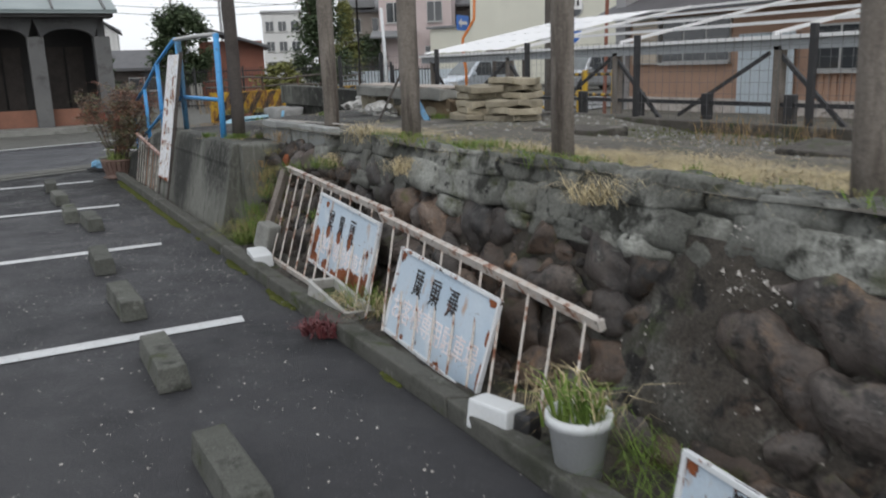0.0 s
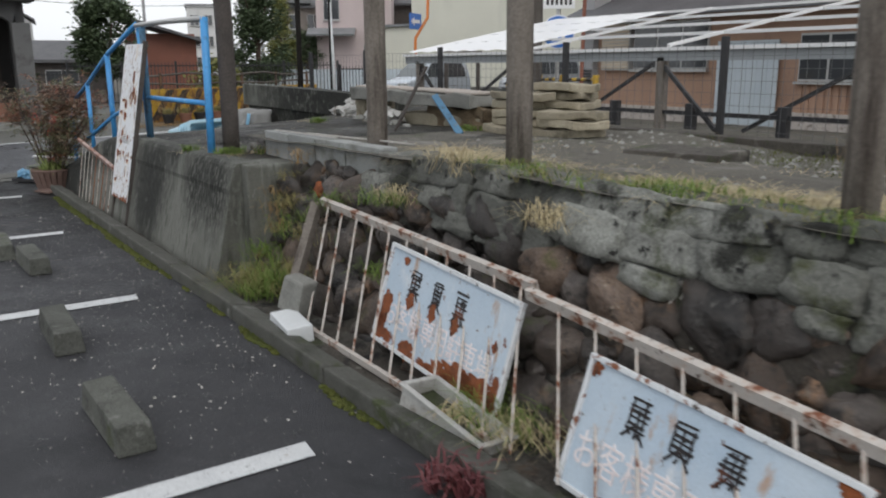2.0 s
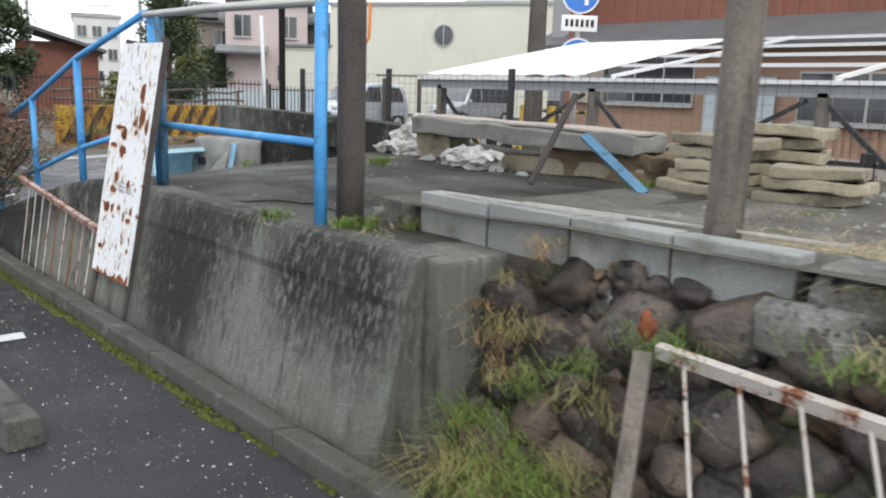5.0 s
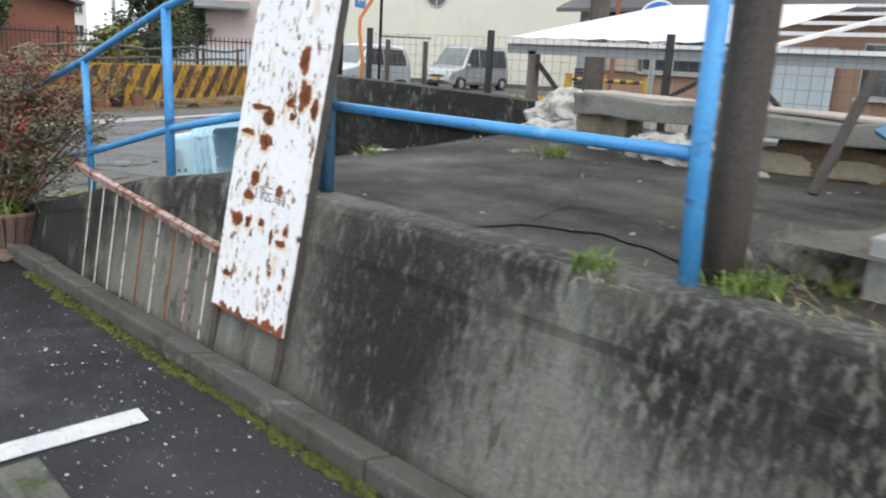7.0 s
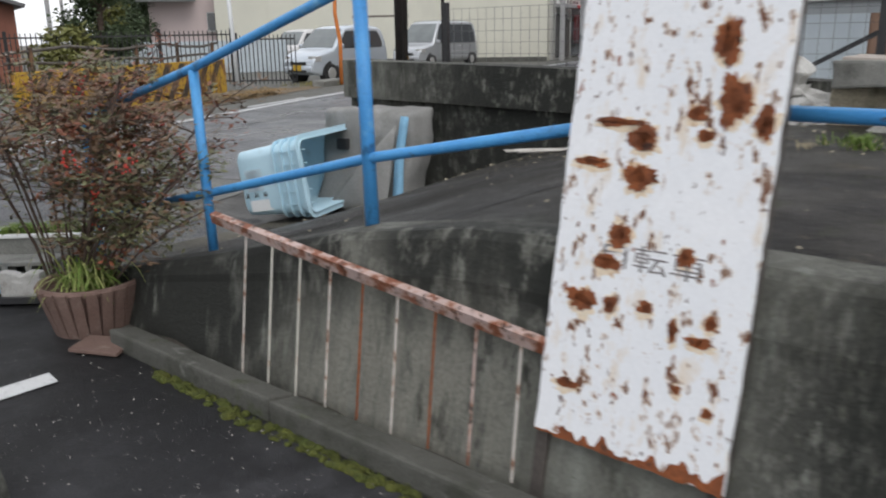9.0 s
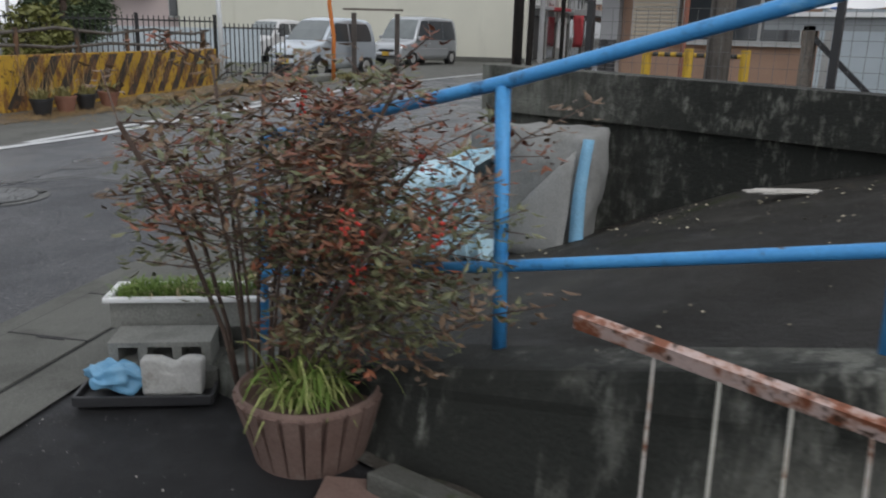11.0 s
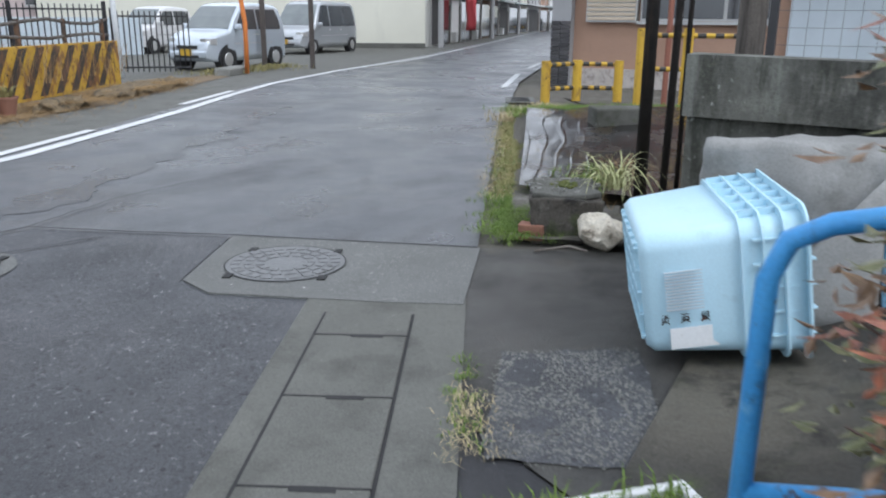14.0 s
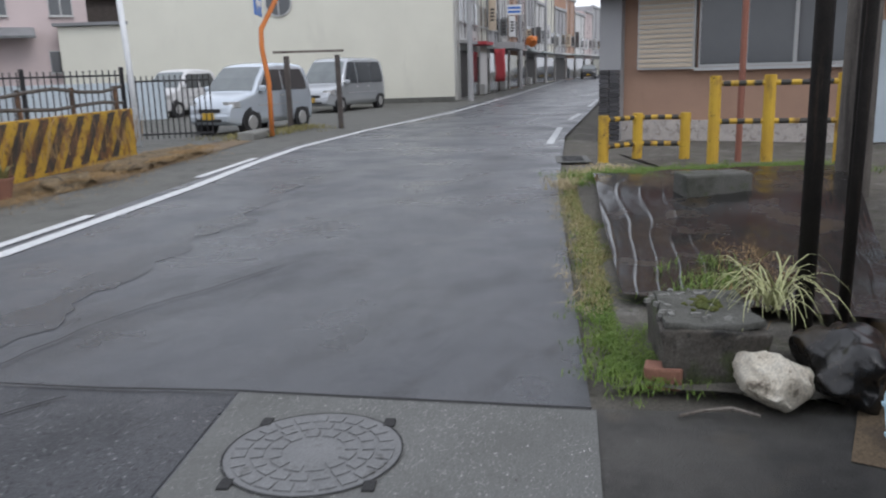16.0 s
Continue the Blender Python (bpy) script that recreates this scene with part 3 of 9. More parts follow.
def thing(name, label, category, at=None, group="", kind=""):
    ob = new(name)
    ob.empty_display_size = 0.1
    if at is not None:
        ob.matrix_basis = at
    return tagged(ob, label, category, group, kind)


def solid(name, bm, material, label, category, at=None, group="", kind="", smooth=False):
    """A thing that is one mesh."""
    ob = part(name, bm, material, None, "", smooth)
    if at is not None:
        ob.matrix_basis = at
    return tagged(ob, label, category, group, kind)


def add_box(bm, c, s, m=None, bevel=0.0, jitter=0.0, seed=0):
    r = bmesh.ops.create_cube(bm, size=1.0, matrix=(m or Matrix()) @ Matrix.LocRotScale(Vector(c), None, Vector(s)))
    vs = r["verts"]
    if bevel:
        es = list({e for v in vs for e in v.link_edges})
        vs = [v for f in bmesh.ops.bevel(bm, geom=es, offset=bevel, segments=2, affect='EDGES', profile=0.6)["faces"] for v in f.verts] + [v for v in vs if v.is_valid]
    if jitter:
        for v in {v for v in vs if v.is_valid}:
            v.co += jitter * Vector(noise.noise_vector(v.co * 6 + Vector((seed, 0, 0))))
    return vs


def box(c, s, m=None, bevel=0.0, jitter=0.0, seed=0):
    bm = bmesh.new()
    add_box(bm, c, s, m, bevel, jitter, seed)
    return bm


def add_tube(bm, p, q, r, r2=None, seg=10, caps=True):
    p, q = Vector(p), Vector(q)
    d = q - p
    m = Matrix.Translation((p + q) / 2) @ d.to_track_quat('Z', 'Y').to_matrix().to_4x4()
    bmesh.ops.create_cone(bm, cap_ends=caps, segments=seg, radius1=r, radius2=r if r2 is None else r2, depth=d.length, matrix=m)


def tube(p, q, r, r2=None, seg=10):
    bm = bmesh.new()
    add_tube(bm, p, q, r, r2, seg)
    return bm


def add_path(bm, pts, r, seg=8):
    """A bent pipe through points."""
    pts = [Vector(p) for p in pts]
    rings = []
    side = None
    for i, p in enumerate(pts):
        d = (pts[min(i + 1, len(pts) - 1)] - pts[max(i - 1, 0)]).normalized()
        if side is None:
            side = d.cross(Vector((1, 0, 0)) if abs(d.x) < 0.7 else Vector((0, 1, 0)))
        side = (side - d * side.dot(d)).normalized()
        over = d.cross(side)
        rings.append([bm.verts.new(p + r * (math.cos(2 * math.pi * k / seg) * side + math.sin(2 * math.pi * k / seg) * over)) for k in range(seg)])
    for a, b in zip(rings, rings[1:]):
        for k in range(seg):
            bm.faces.new((a[k], a[(k + 1) % seg], b[(k + 1) % seg], b[k]))
    bm.faces.new(rings[0][::-1])
    bm.faces.new(rings[-1])


def bar_between(bm, p, q, w, h, up=(0, 0, 1)):
    """A flat bar from p to q, w wide and h thick."""
    p, q = Vector(p), Vector(q)
    d = (q - p).normalized()
    side = d.cross(Vector(up)).normalized()
    u = side.cross(d)
    vs = [bm.verts.new(e + a * side * w / 2 + b * u * h / 2) for e in (p, q) for a, b in ((-1, -1), (1, -1), (1, 1), (-1, 1))]
    for f in ((0, 1, 2, 3), (7, 6, 5, 4), (0, 4, 5, 1), (1, 5, 6, 2), (2, 6, 7, 3), (3, 7, 4, 0)):
        bm.faces.new([vs[k] for k in f])


def flat(pts, z, thick=0.0):
    """A sheet over a plan outline, with its side walls where thick."""
    bm = bmesh.new()
    top = [bm.verts.new((x, y, z)) for x, y in pts]
    bm.faces.new(top)
    if thick:
        low = [bm.verts.new((x, y, z - thick)) for x, y in pts]
        n = len(pts)
        for i in range(n):
            bm.faces.new((top[i], low[i], low[(i + 1) % n], top[(i + 1) % n]))
    bmesh.ops.recalc_face_normals(bm, faces=bm.faces)
    return bm


def ribbon(pts, w, z):
    """A band of width w along a plan polyline."""
    bm = bmesh.new()
    prev = None
    for i, p in enumerate(pts):
        a, b = Vector(pts[max(i - 1, 0)]), Vector(pts[min(i + 1, len(pts) - 1)])
        d = (b - a).normalized()
        s = Vector((-d.y, d.x)) * w / 2
        row = [bm.verts.new((p[0] + s.x, p[1] + s.y, z)), bm.verts.new((p[0] - s.x, p[1] - s.y, z))]
        if prev:
            bm.faces.new((prev[0], prev[1], row[1], row[0]))
        prev = row
    return bm


def terrain(x0, x1, y0, y1, step, height):
    bm = bmesh.new()
    nx, ny = max(1, round((x1 - x0) / step)), max(1, round((y1 - y0) / step))
    grid = [[bm.verts.new((x0 + (x1 - x0) * i / nx, y0 + (y1 - y0) * j / ny, 0)) for i in range(nx + 1)] for j in range(ny + 1)]
    for row in grid:
        for v in row:
            v.co.z = height(v.co.x, v.co.y)
    for j in range(ny):
        for i in range(nx):
            bm.faces.new((grid[j][i], grid[j][i + 1], grid[j + 1][i + 1], grid[j + 1][i]))
    return bm


def lump(r, seed, sub=2, rough=0.25, squash=(1, 1, 1)):
    bm = bmesh.new()
    bmesh.ops.create_icosphere(bm, subdivisions=sub, radius=1.0)
    for v in bm.verts:
        k = 1 + rough * noise.noise(v.co * 1.3 + Vector((seed * 7.1, 0, 0))) + 0.4 * rough * noise.noise(v.co * 3.1 + Vector((0, seed * 3.7, 0)))
        v.co = Vector((v.co.x * squash[0], v.co.y * squash[1], v.co.z * squash[2])) * k * r
    return bm


def blades(rng, spots, height, width, lean=0.5, per=8, spread=0.03, lie=1.0):
    """Grass: bent blades of two pieces round each spot (x, y, z)."""
    verts, faces = [], []
    for sx, sy, sz in spots:
        for _ in range(per):
            a = rng.uniform(0, 2 * math.pi)
            h = height * rng.uniform(0.5, 1.15)
            x, y = sx + rng.gauss(0, spread), sy + rng.gauss(0, spread)
            lx, ly = math.cos(a) * lean * h * rng.uniform(0.2, 1.2), math.sin(a) * lean * h * rng.uniform(0.2, 1.2)
            wx, wy = -math.sin(a) * width / 2, math.cos(a) * width / 2
            k = len(verts)
            verts += [(x - wx, y - wy, sz), (x + wx, y + wy, sz), (x + lx * 0.4 + wx * 0.8, y + ly * 0.4 + wy * 0.8, sz + h * 0.6 * lie),
                      (x + lx * 0.4 - wx * 0.8, y + ly * 0.4 - wy * 0.8, sz + h * 0.6 * lie), (x + lx, y + ly, sz + h * lie * max(0.1, 1 - 0.35 * lean))]
            faces += [(k, k + 1, k + 2, k + 3), (k + 3, k + 2, k + 4)]
    me = bpy.data.meshes.new("blades")
    me.from_pydata(verts, [], faces)
    return me


def grass(name, me, material, label, kind="stuff", category="grass"):
    me.materials.append(material)
    return tagged(new(name, me), label, category, "", kind)

# ---- ground, road, parking lot ----
S = "structure"
solid("ground", flat([(-300, -300), (400, -300), (400, 400), (-300, 400)], -0.03), M["soil"], "bare soil ground round the lot", "ground", kind=S)
# street edges: left and right side of the carriageway
LEFT = [(-60, -9.0), (-20, 7.0), (-1.04, 14.5), (4.3, 16.3), (8.0, 17.9), (12.8, 20.1), (24.4, 23.2), (38, 27.4), (85, 42.3), (140, 59)]
RIGHT = [(-60, -16.5), (-20, 0.4), (-2.0, 8.5), (3.55, 10.65), (9.3, 13.05), (16.2, 15.6), (30, 19.6), (85, 36.5), (140, 53)]
solid("road", flat(LEFT + RIGHT[::-1], 0.004), M["road"], "damp grey asphalt street bending away", "road", kind=S)
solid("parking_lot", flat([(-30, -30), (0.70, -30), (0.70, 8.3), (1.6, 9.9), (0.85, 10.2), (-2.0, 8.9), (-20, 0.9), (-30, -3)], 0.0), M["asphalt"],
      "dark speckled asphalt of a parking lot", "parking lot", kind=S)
solid("forecourt", flat([(0.7, 8.3), (2.45, 9.15), (3.9, 9.62), (3.5, 10.62), (1.6, 9.9)], 0.008), M["apron"], "worn dark asphalt apron beside the gutter", "pavement", kind=S)
solid("verge", flat([(4.6, 16.3), (8.3, 17.9), (13.1, 20.1), (24.6, 23.3), (38.2, 27.5), (85, 42.2), (85, 60), (20, 60), (-3, 30), (-3, 13.9), (-1.04, 14.6)], -0.002), M["gutter"],
      "grey asphalt of the lots across the street", "pavement", kind=S)

# the lot's stall lines and wheel stops
for y in (-5.06, -2.53, 0.0, 2.55, 5.07, 7.6):
    solid("stall_line", flat([(-5.0, y - 0.02), (0.0, y - 0.065), (0.015, y + 0.06), (-5.0, y + 0.11)], 0.006), M["line"],
          "worn white painted stall line", "road marking", group="stall lines", kind=S)


def wheel_stop():
    bm = bmesh.new()
    add_box(bm, (0, 0, 0.06), (0.15, 0.60, 0.12), bevel=0.012, jitter=0.006)
    for v in bm.verts:
        if v.co.z > 0.06:
            v.co.x *= 0.86
            v.co.y *= 0.97
    return bm


STOPS = [(-0.56, -4.45), (-0.58, -3.18), (-0.575, -1.94), (-0.56, -0.63), (-0.555, 0.63), (-0.54, 1.95), (-0.41, 3.83), (-0.545, 4.46), (-0.55, 5.76), (-0.56, 7.05)]
first = None
for i, (x, y) in enumerate(STOPS):
    at = pose(x, y, 0.0, 0, 0, 2 * math.sin(3.3 * i))
    if first is None:
        first = solid("wheel_stop", wheel_stop(), M["stop_concrete"], "weathered concrete wheel stop on the asphalt", "wheel stop", at, "wheel stops of the stalls")
    else:
        copy_thing(first, at)

# kerb between the lot and the wall: a string of precast lengths
kerb = thing("kerb", "mossy concrete kerb along the lot's edge", "kerb", kind=S)
bmk = box((0, 0, 0.045), (0.13, 1.19, 0.10), bevel=0.015, jitter=0.004)
for v in bmk.verts:
    if v.co.x > 0.02 and v.co.z > 0.05:
        v.co.z -= 0.02
kme = mesh_of("kerb_stone", bmk)
kme.materials.append(M["curb"])
for i in range(12):
    o = new("kerb_stone", kme)
    o.parent = kerb
    o.matrix_basis = pose(0.395, 7.14 - 1.2 * i, 0, 0, 0, 0.3 * math.sin(i * 2.1))
solid("gutter_strip", terrain(0.46, 0.80, -8, 7.9, 0.08, lambda x, y: 0.025 + 0.03 * noise.noise(Vector((x * 6, y * 3, 0)))), M["mortar"],
      "damp dirt and litter between kerb and wall", "soil", kind=S)

# street markings
solid("edge_line", ribbon([(-60, -10.2), (-20, 6.1), (-1.04, 14.31), (0.88, 15.05), (4.32, 16.01), (8.07, 17.63), (10.41, 18.77), (12.87, 19.84), (17, 21.1), (24.47, 22.79), (37.9, 26.92), (84.6, 41.8)], 0.16, 0.012),
      M["line"], "white painted edge line of the street", "road marking", kind=S)
for a, b in (((3.3, 15.87), (5.94, 16.98)), ((8.69, 18.27), (11.0, 19.28))):
    solid("edge_dash", ribbon([a, b], 0.13, 0.013), M["line"], "short white line beside the edge line", "road marking", group="edge dashes", kind=S)
for a, b in (((14.5, 15.25), (18.5, 16.6)), ((21, 17.3), (24, 18.1)), ((28, 19.2), (34, 20.9)), ((40, 22.8), (70, 31.8))):
    solid("far_side_line", ribbon([a, b], 0.14, 0.012), M["line"], "white line on the far kerb side", "road marking", group="far side lines", kind=S)

# gutter with lids, concrete patch with manhole
G0, GD = Vector((2.225, 10.585)), Vector((0.905, 0.425)).normalized()
GN = Vector((GD.y, -GD.x))


def gut(a, b):
    """Plan place: a metres back along the gutter from its end, b metres to the kerb side."""
    p = G0 - GD * a + GN * b
    return (p.x, p.y)


gutter = solid("gutter_frame", flat([gut(-0.22, -0.33), gut(-0.22, 0.45), gut(14, 0.45), gut(14, -0.33)], 0.012), M["gutter"], "grey concrete channel frame along the street", "gutter", kind=S)
part('gutter_lid', box((0, 0, 0), (0.27, 0.40, 0.03), bevel=0.006), M['gutter'], gutter).matrix_basis = (pose(*gut(0.145, 0.0), 0.006, 0, 0, math.degrees(math.atan2(GD.y, GD.x))))
lid_bm = box((0, 0, 0), (0.585, 0.40, 0.03), bevel=0.006)
first = None
for i in range(10):
    x, y = gut(0.585 + 0.59 * i, 0.0)
    at = pose(x, y, 0.006, 0, 0, math.degrees(math.atan2(GD.y, GD.x)))
    if first is None:
        first = part("gutter_lid", lid_bm, M["gutter"], gutter)
        first.matrix_basis = at
        part("hand_slot", box((0.285, -0.03, 0.014), (0.03, 0.14, 0.006)), M["tar"], first, "dark hand slot")
        part("joint", box((0.2945, 0, 0.0115), (0.008, 0.40, 0.010)), M["tar"], first, "dark joint")
    else:
        copy_thing(first, at)
for b in (-0.207, 0.207):
    solid("gutter_joint", flat([gut(0.0, b - 0.007), gut(0.0, b + 0.007), gut(6.2, b + 0.007), gut(6.2, b - 0.007)], 0.0135), M["tar"],
          "dark joint beside the lids", "joint", group="gutter joints", kind=S)
solid("concrete_patch", flat([(2.98, 12.09), (3.48, 10.60), (2.54, 10.25), (2.38, 10.62), (2.08, 11.45), (2.17, 11.71)], 0.016, 0.02), M["patch"],
      "pale concrete patch round a manhole", "pavement", kind=S)


def manhole(cx, cy, r):
    at = pose(cx, cy, 0.017, 0, 0, 25)
    t = thing("manhole_cover", "round patterned iron manhole cover", "manhole cover", at)
    bm = bmesh.new()
    bmesh.ops.create_cone(bm, cap_ends=True, segments=48, radius1=r, radius2=r, depth=0.01)
    part("plate", bm, M["iron"], t)
    bm = bmesh.new()
    for k in range(48):
        a0, a1 = 2 * math.pi * k / 48, 2 * math.pi * (k + 1) / 48
        vs = [bm.verts.new((q * math.cos(a), q * math.sin(a), 0.0065)) for q, a in ((r * 1.0, a0), (r * 1.025, a0), (r * 1.025, a1), (r * 1.0, a1))]
        bm.faces.new(vs)
    part("rim_joint", bm, M["tar"], t, "dark rim joint")
    bm = bmesh.new()
    for ring, (ra, rb, n) in enumerate(((0.36, 0.50, 12), (0.56, 0.70, 18), (0.76, 0.92, 24))):
        for k in range(n):
            a0, a1 = 2 * math.pi * (k + 0.12 + 0.5 * (ring % 2)) / n, 2 * math.pi * (k + 0.88 + 0.5 * (ring % 2)) / n
            am = (a0 + a1) / 2
            outer = [(r * rb * math.cos(a), r * rb * math.sin(a)) for a in (a0, am, a1)]
            inner = [(r * ra * math.cos(a), r * ra * math.sin(a)) for a in (a1, am, a0)]
            top = [bm.verts.new((x, y, 0.010)) for x, y in outer + inner]
            low = [bm.verts.new((x, y, 0.004)) for x, y in outer + inner]
            bm.faces.new(top)
            for j in range(6):
                bm.faces.new((top[j], low[j], low[(j + 1) % 6], top[(j + 1) % 6]))
    part("raised_pattern", bm, M["iron"], t, "raised worn tread pattern")
    for k in range(4):
        a = math.pi / 4 + k * math.pi / 2
        part("lug", box((r * 1.08 * math.cos(a), r * 1.08 * math.sin(a), 0.003), (0.07, 0.045, 0.01), bevel=0.004), M["tar"], t, "dark keyhole lug")


manhole(2.66, 11.42, 0.33)
manhole(1.62, 13.0, 0.33)
solid('manhole_ring', flat([(1.62 + 0.42 * math.cos(a * math.pi / 12), 13.0 + 0.42 * math.sin(a * math.pi / 12)) for a in range(24)], 0.0145), M['patch'], 'pale concrete ring round a manhole', 'pavement', kind=S)
solid("seam", ribbon([(-1.2, 13.9), (2.5, 13.4), (2.72, 12.75), (2.98, 12.12), (3.48, 10.62)], 0.025, 0.018), M["tar"], "tarred joint across the asphalt", "joint", kind=S)
solid("old_asphalt", flat([(2.5, 13.35), (2.95, 12.1), (2.15, 11.72), (2.05, 11.45), (2.3, 10.7), (-2.2, 8.95), (-5, 8.0), (-6.5, 11.5), (-1.2, 13.85)], 0.0085), M["old_road"],
      "rough older asphalt before the joint", "road", kind=S)
drain = thing("drain_grate", "grey slotted drain grate in the street", "drain", pose(12.2, 13.95, 0.012, 0, 0, 24), kind="")
part("frame", box((0, 0, 0), (0.85, 0.5, 0.02), bevel=0.005), M["patch"], drain)
for k in range(12):
    part("slot", box((-0.33 + 0.06 * k, 0, 0.0105), (0.025, 0.32, 0.004)), M["tar"], drain)

# cracks and joints in the asphalt
for pts in ([(-6, 10.6), (-3.2, 11.3), (-0.6, 12.0), (1.2, 12.9), (2.4, 13.4)], [(-0.9, 9.75), (0.1, 10.3), (0.35, 11.2)], [(0.2, 12.1), (0.9, 12.6), (2.0, 13.0), (2.7, 12.75)], [(-1.5, 11.4), (0.1, 12.1), (0.5, 11.7), (1.5, 12.2)], [(2.5, 13.4), (3.3, 13.6), (5.2, 13.5)]):
    path = []
    for (ax, ay), (bx, by) in zip(pts, pts[1:]):
        for k in range(8):
            u = k / 8
            x, y = ax + (bx - ax) * u, ay + (by - ay) * u
            path.append((x + 0.05 * noise.noise(Vector((x * 4, y * 4, 0))), y + 0.05 * noise.noise(Vector((x * 4, y * 4, 7)))))
    solid("asphalt_crack", ribbon(path, 0.012, 0.0195), M["tar"], "thin dark crack in the asphalt", "crack", group="asphalt cracks", kind=S)

# damp streak worn across the street
bm = bmesh.new()
prev = None
pts = [(1.9, 13.75), (3.1, 14.0), (4.3, 14.55), (6.0, 15.2), (7.4, 15.9), (9.2, 16.75)]
for (ax, ay), (bx, by) in zip(pts, pts[1:]):
    for k in range(10):
        x, y = ax + (bx - ax) * k / 10, ay + (by - ay) * k / 10
        q = 0.16 + 0.22 * noise.noise(Vector((x * 1.7, y * 1.7, 4))) + 0.10 * noise.noise(Vector((x * 7, y * 7, 4)))
        d = 0.12 * noise.noise(Vector((x * 3, y * 3, 9)))
        q = max(0.02, q)
        row = [bm.verts.new((x - 0.45 * q + d, y + 0.9 * q + d, 0.0075)), bm.verts.new((x + 0.45 * q + d, y - 0.9 * q + d, 0.0075))]
        if prev:
            bm.faces.new((prev[0], prev[1], row[1], row[0]))
        prev = row
solid("damp_streak", bm, M["road_damp"], "dark damp streak along the worn asphalt", "stain", kind=S)
# ---- ramp, retaining walls, field ----
def ramp_z(y):
    pts = [(-20, 0.83), (5.3, 0.80), (5.9, 0.76), (6.45, 0.67), (7.27, 0.46), (7.87, 0.31), (8.3, 0.21), (8.9, 0.06), (9.4, 0.02)]
    for (a, za), (b, zb) in zip(pts, pts[1:]):
        if y <= b:
            return za + (zb - za) * (y - a) / (b - a)
    return 0.02


def deck_z(x, y):
    k = min(1, max(0, (x - 0.9) / 0.9)) * min(1, max(0, (5.6 - y) / 1.2))
    up = 0.07 * max(0, x - 0.95) * min(1, max(0, (8.7 - y) / 1.0)) * min(1, max(0, (y - 4.6) / 1.5))
    return up + ramp_z(y + 0.04 * (x - 0.8)) * (1 - k) + 0.86 * k + 0.010 * noise.noise(Vector((x * 1.3, y * 1.3, 0))) - 0.003


solid("ramp", terrain(0.74, 4.4, 2.7, 9.15, 0.1, deck_z), M["deck"], "dirty concrete ramp slab sloping to the street", "ramp", kind=S)
wall_bm = bmesh.new()
ys = [2.52 + 0.14 * i for i in range(46)]
rows = []
for y in ys:
    z = max(ramp_z(y), 0.04) + 0.006
    rows.append([wall_bm.verts.new((x + 0.006 * noise.noise(Vector((y * 2, zz * 3, 3))), y, zz)) for x, zz in
                 ((0.50, -0.05), (0.515 + 0.22 * z * 0.5, z * 0.5), (0.515 + 0.22 * z * 0.74, z * 0.74), (0.5125 + 0.22 * z * 0.75 - max(0, 0.009 * noise.noise(Vector((y * 1.3, 7, 0))) + 0.002) * (y < 4.6), z * 0.75 + 0.03), (0.515 + 0.22 * (z - 0.03), z - 0.03), (0.53 + 0.22 * z, z - 0.004), (0.55 + 0.22 * z, z), (0.86, z), (0.86, -0.05))])
for a, b in zip(rows, rows[1:]):
    for k in range(8):
        wall_bm.faces.new((a[k], a[k + 1], b[k + 1], b[k]))
wall_bm.faces.new(rows[0][::-1])
wall_bm.faces.new(rows[-1])
bmesh.ops.recalc_face_normals(wall_bm, faces=wall_bm.faces)
solid("wall_ramp", wall_bm, M["concrete_wall"], "black-stained concrete retaining wall of the ramp", "wall", kind=S)
solid("wall_return", box((0.985, 2.585, 0.37), (0.50, 0.33, 0.87), bevel=0.02, jitter=0.008), M["concrete_wall"], "stained concrete return of the ramp wall", "wall", kind=S)


def field_z(x, y):
    k = min(1, max(0, (x - 1.05) / 1.3))
    dip = 0.08 * min(1, max(0, (x - 2.6) / 1.2)) * min(1, max(0, (1.7 - y) / 1.0))
    return 0.96 - 0.10 * k - dip + 0.02 * noise.noise(Vector((x * 1.7, y * 1.7, 5))) - 0.04 * max(0, y - 1.5) * (1 - k) * 0.4


solid("field", terrain(1.04, 4.75, -12, 3.2, 0.12, field_z), M["soil"], "raised plot of bare soil behind the stone wall", "soil", kind=S)
# boulder wall: mortar backing with each stone set in it
stone_wall = thing("wall_stone", "old retaining wall of rounded dark boulders", "wall", kind=S)


def face_x(z):
    return 0.70 + 0.40 * z


def ease(a, b, v):
    u = min(1, max(0, (v - a) / (b - a)))
    return u * u * (3 - 2 * u)


def bury(y, z):
    """How far the mortar swallows the stones: little behind the first railing, almost wholly on the rough patch farther back."""
    deep = 0.008 * ease(0.45, -0.1, y) + 0.075 * ease(-2.1, -2.6, y) * ease(-3.15, -2.9, y) * ease(0.0, 0.25, z)
    high = 0.012 * ease(0.45, 0.7, z)
    patch = 0.03 * noise.noise(Vector((y * 2.3, z * 2.6, 11)))
    return deep + high + patch


def mortar_x(y, z):
    rough = 0.022 * noise.noise(Vector((y * 6, z * 7, 1))) + 0.014 * noise.noise(Vector((y * 15, z * 17, 4))) + 0.008 * noise.noise(Vector((y * 34, z * 36, 4)))
    return face_x(z) + 0.085 - bury(y, z) + rough


bm = bmesh.new()
cols = []
for y in [2.56 - 0.028 * i for i in range(260)] + [-4.75 - 0.3 * i for i in range(14)]:
    cols.append([bm.verts.new((mortar_x(y, z), y, z)) for z in [-0.05 + 0.0315 * k for k in range(28)]])
for a, b in zip(cols, cols[1:]):
    for k in range(27):
        bm.faces.new((a[k], b[k], b[k + 1], a[k + 1]))
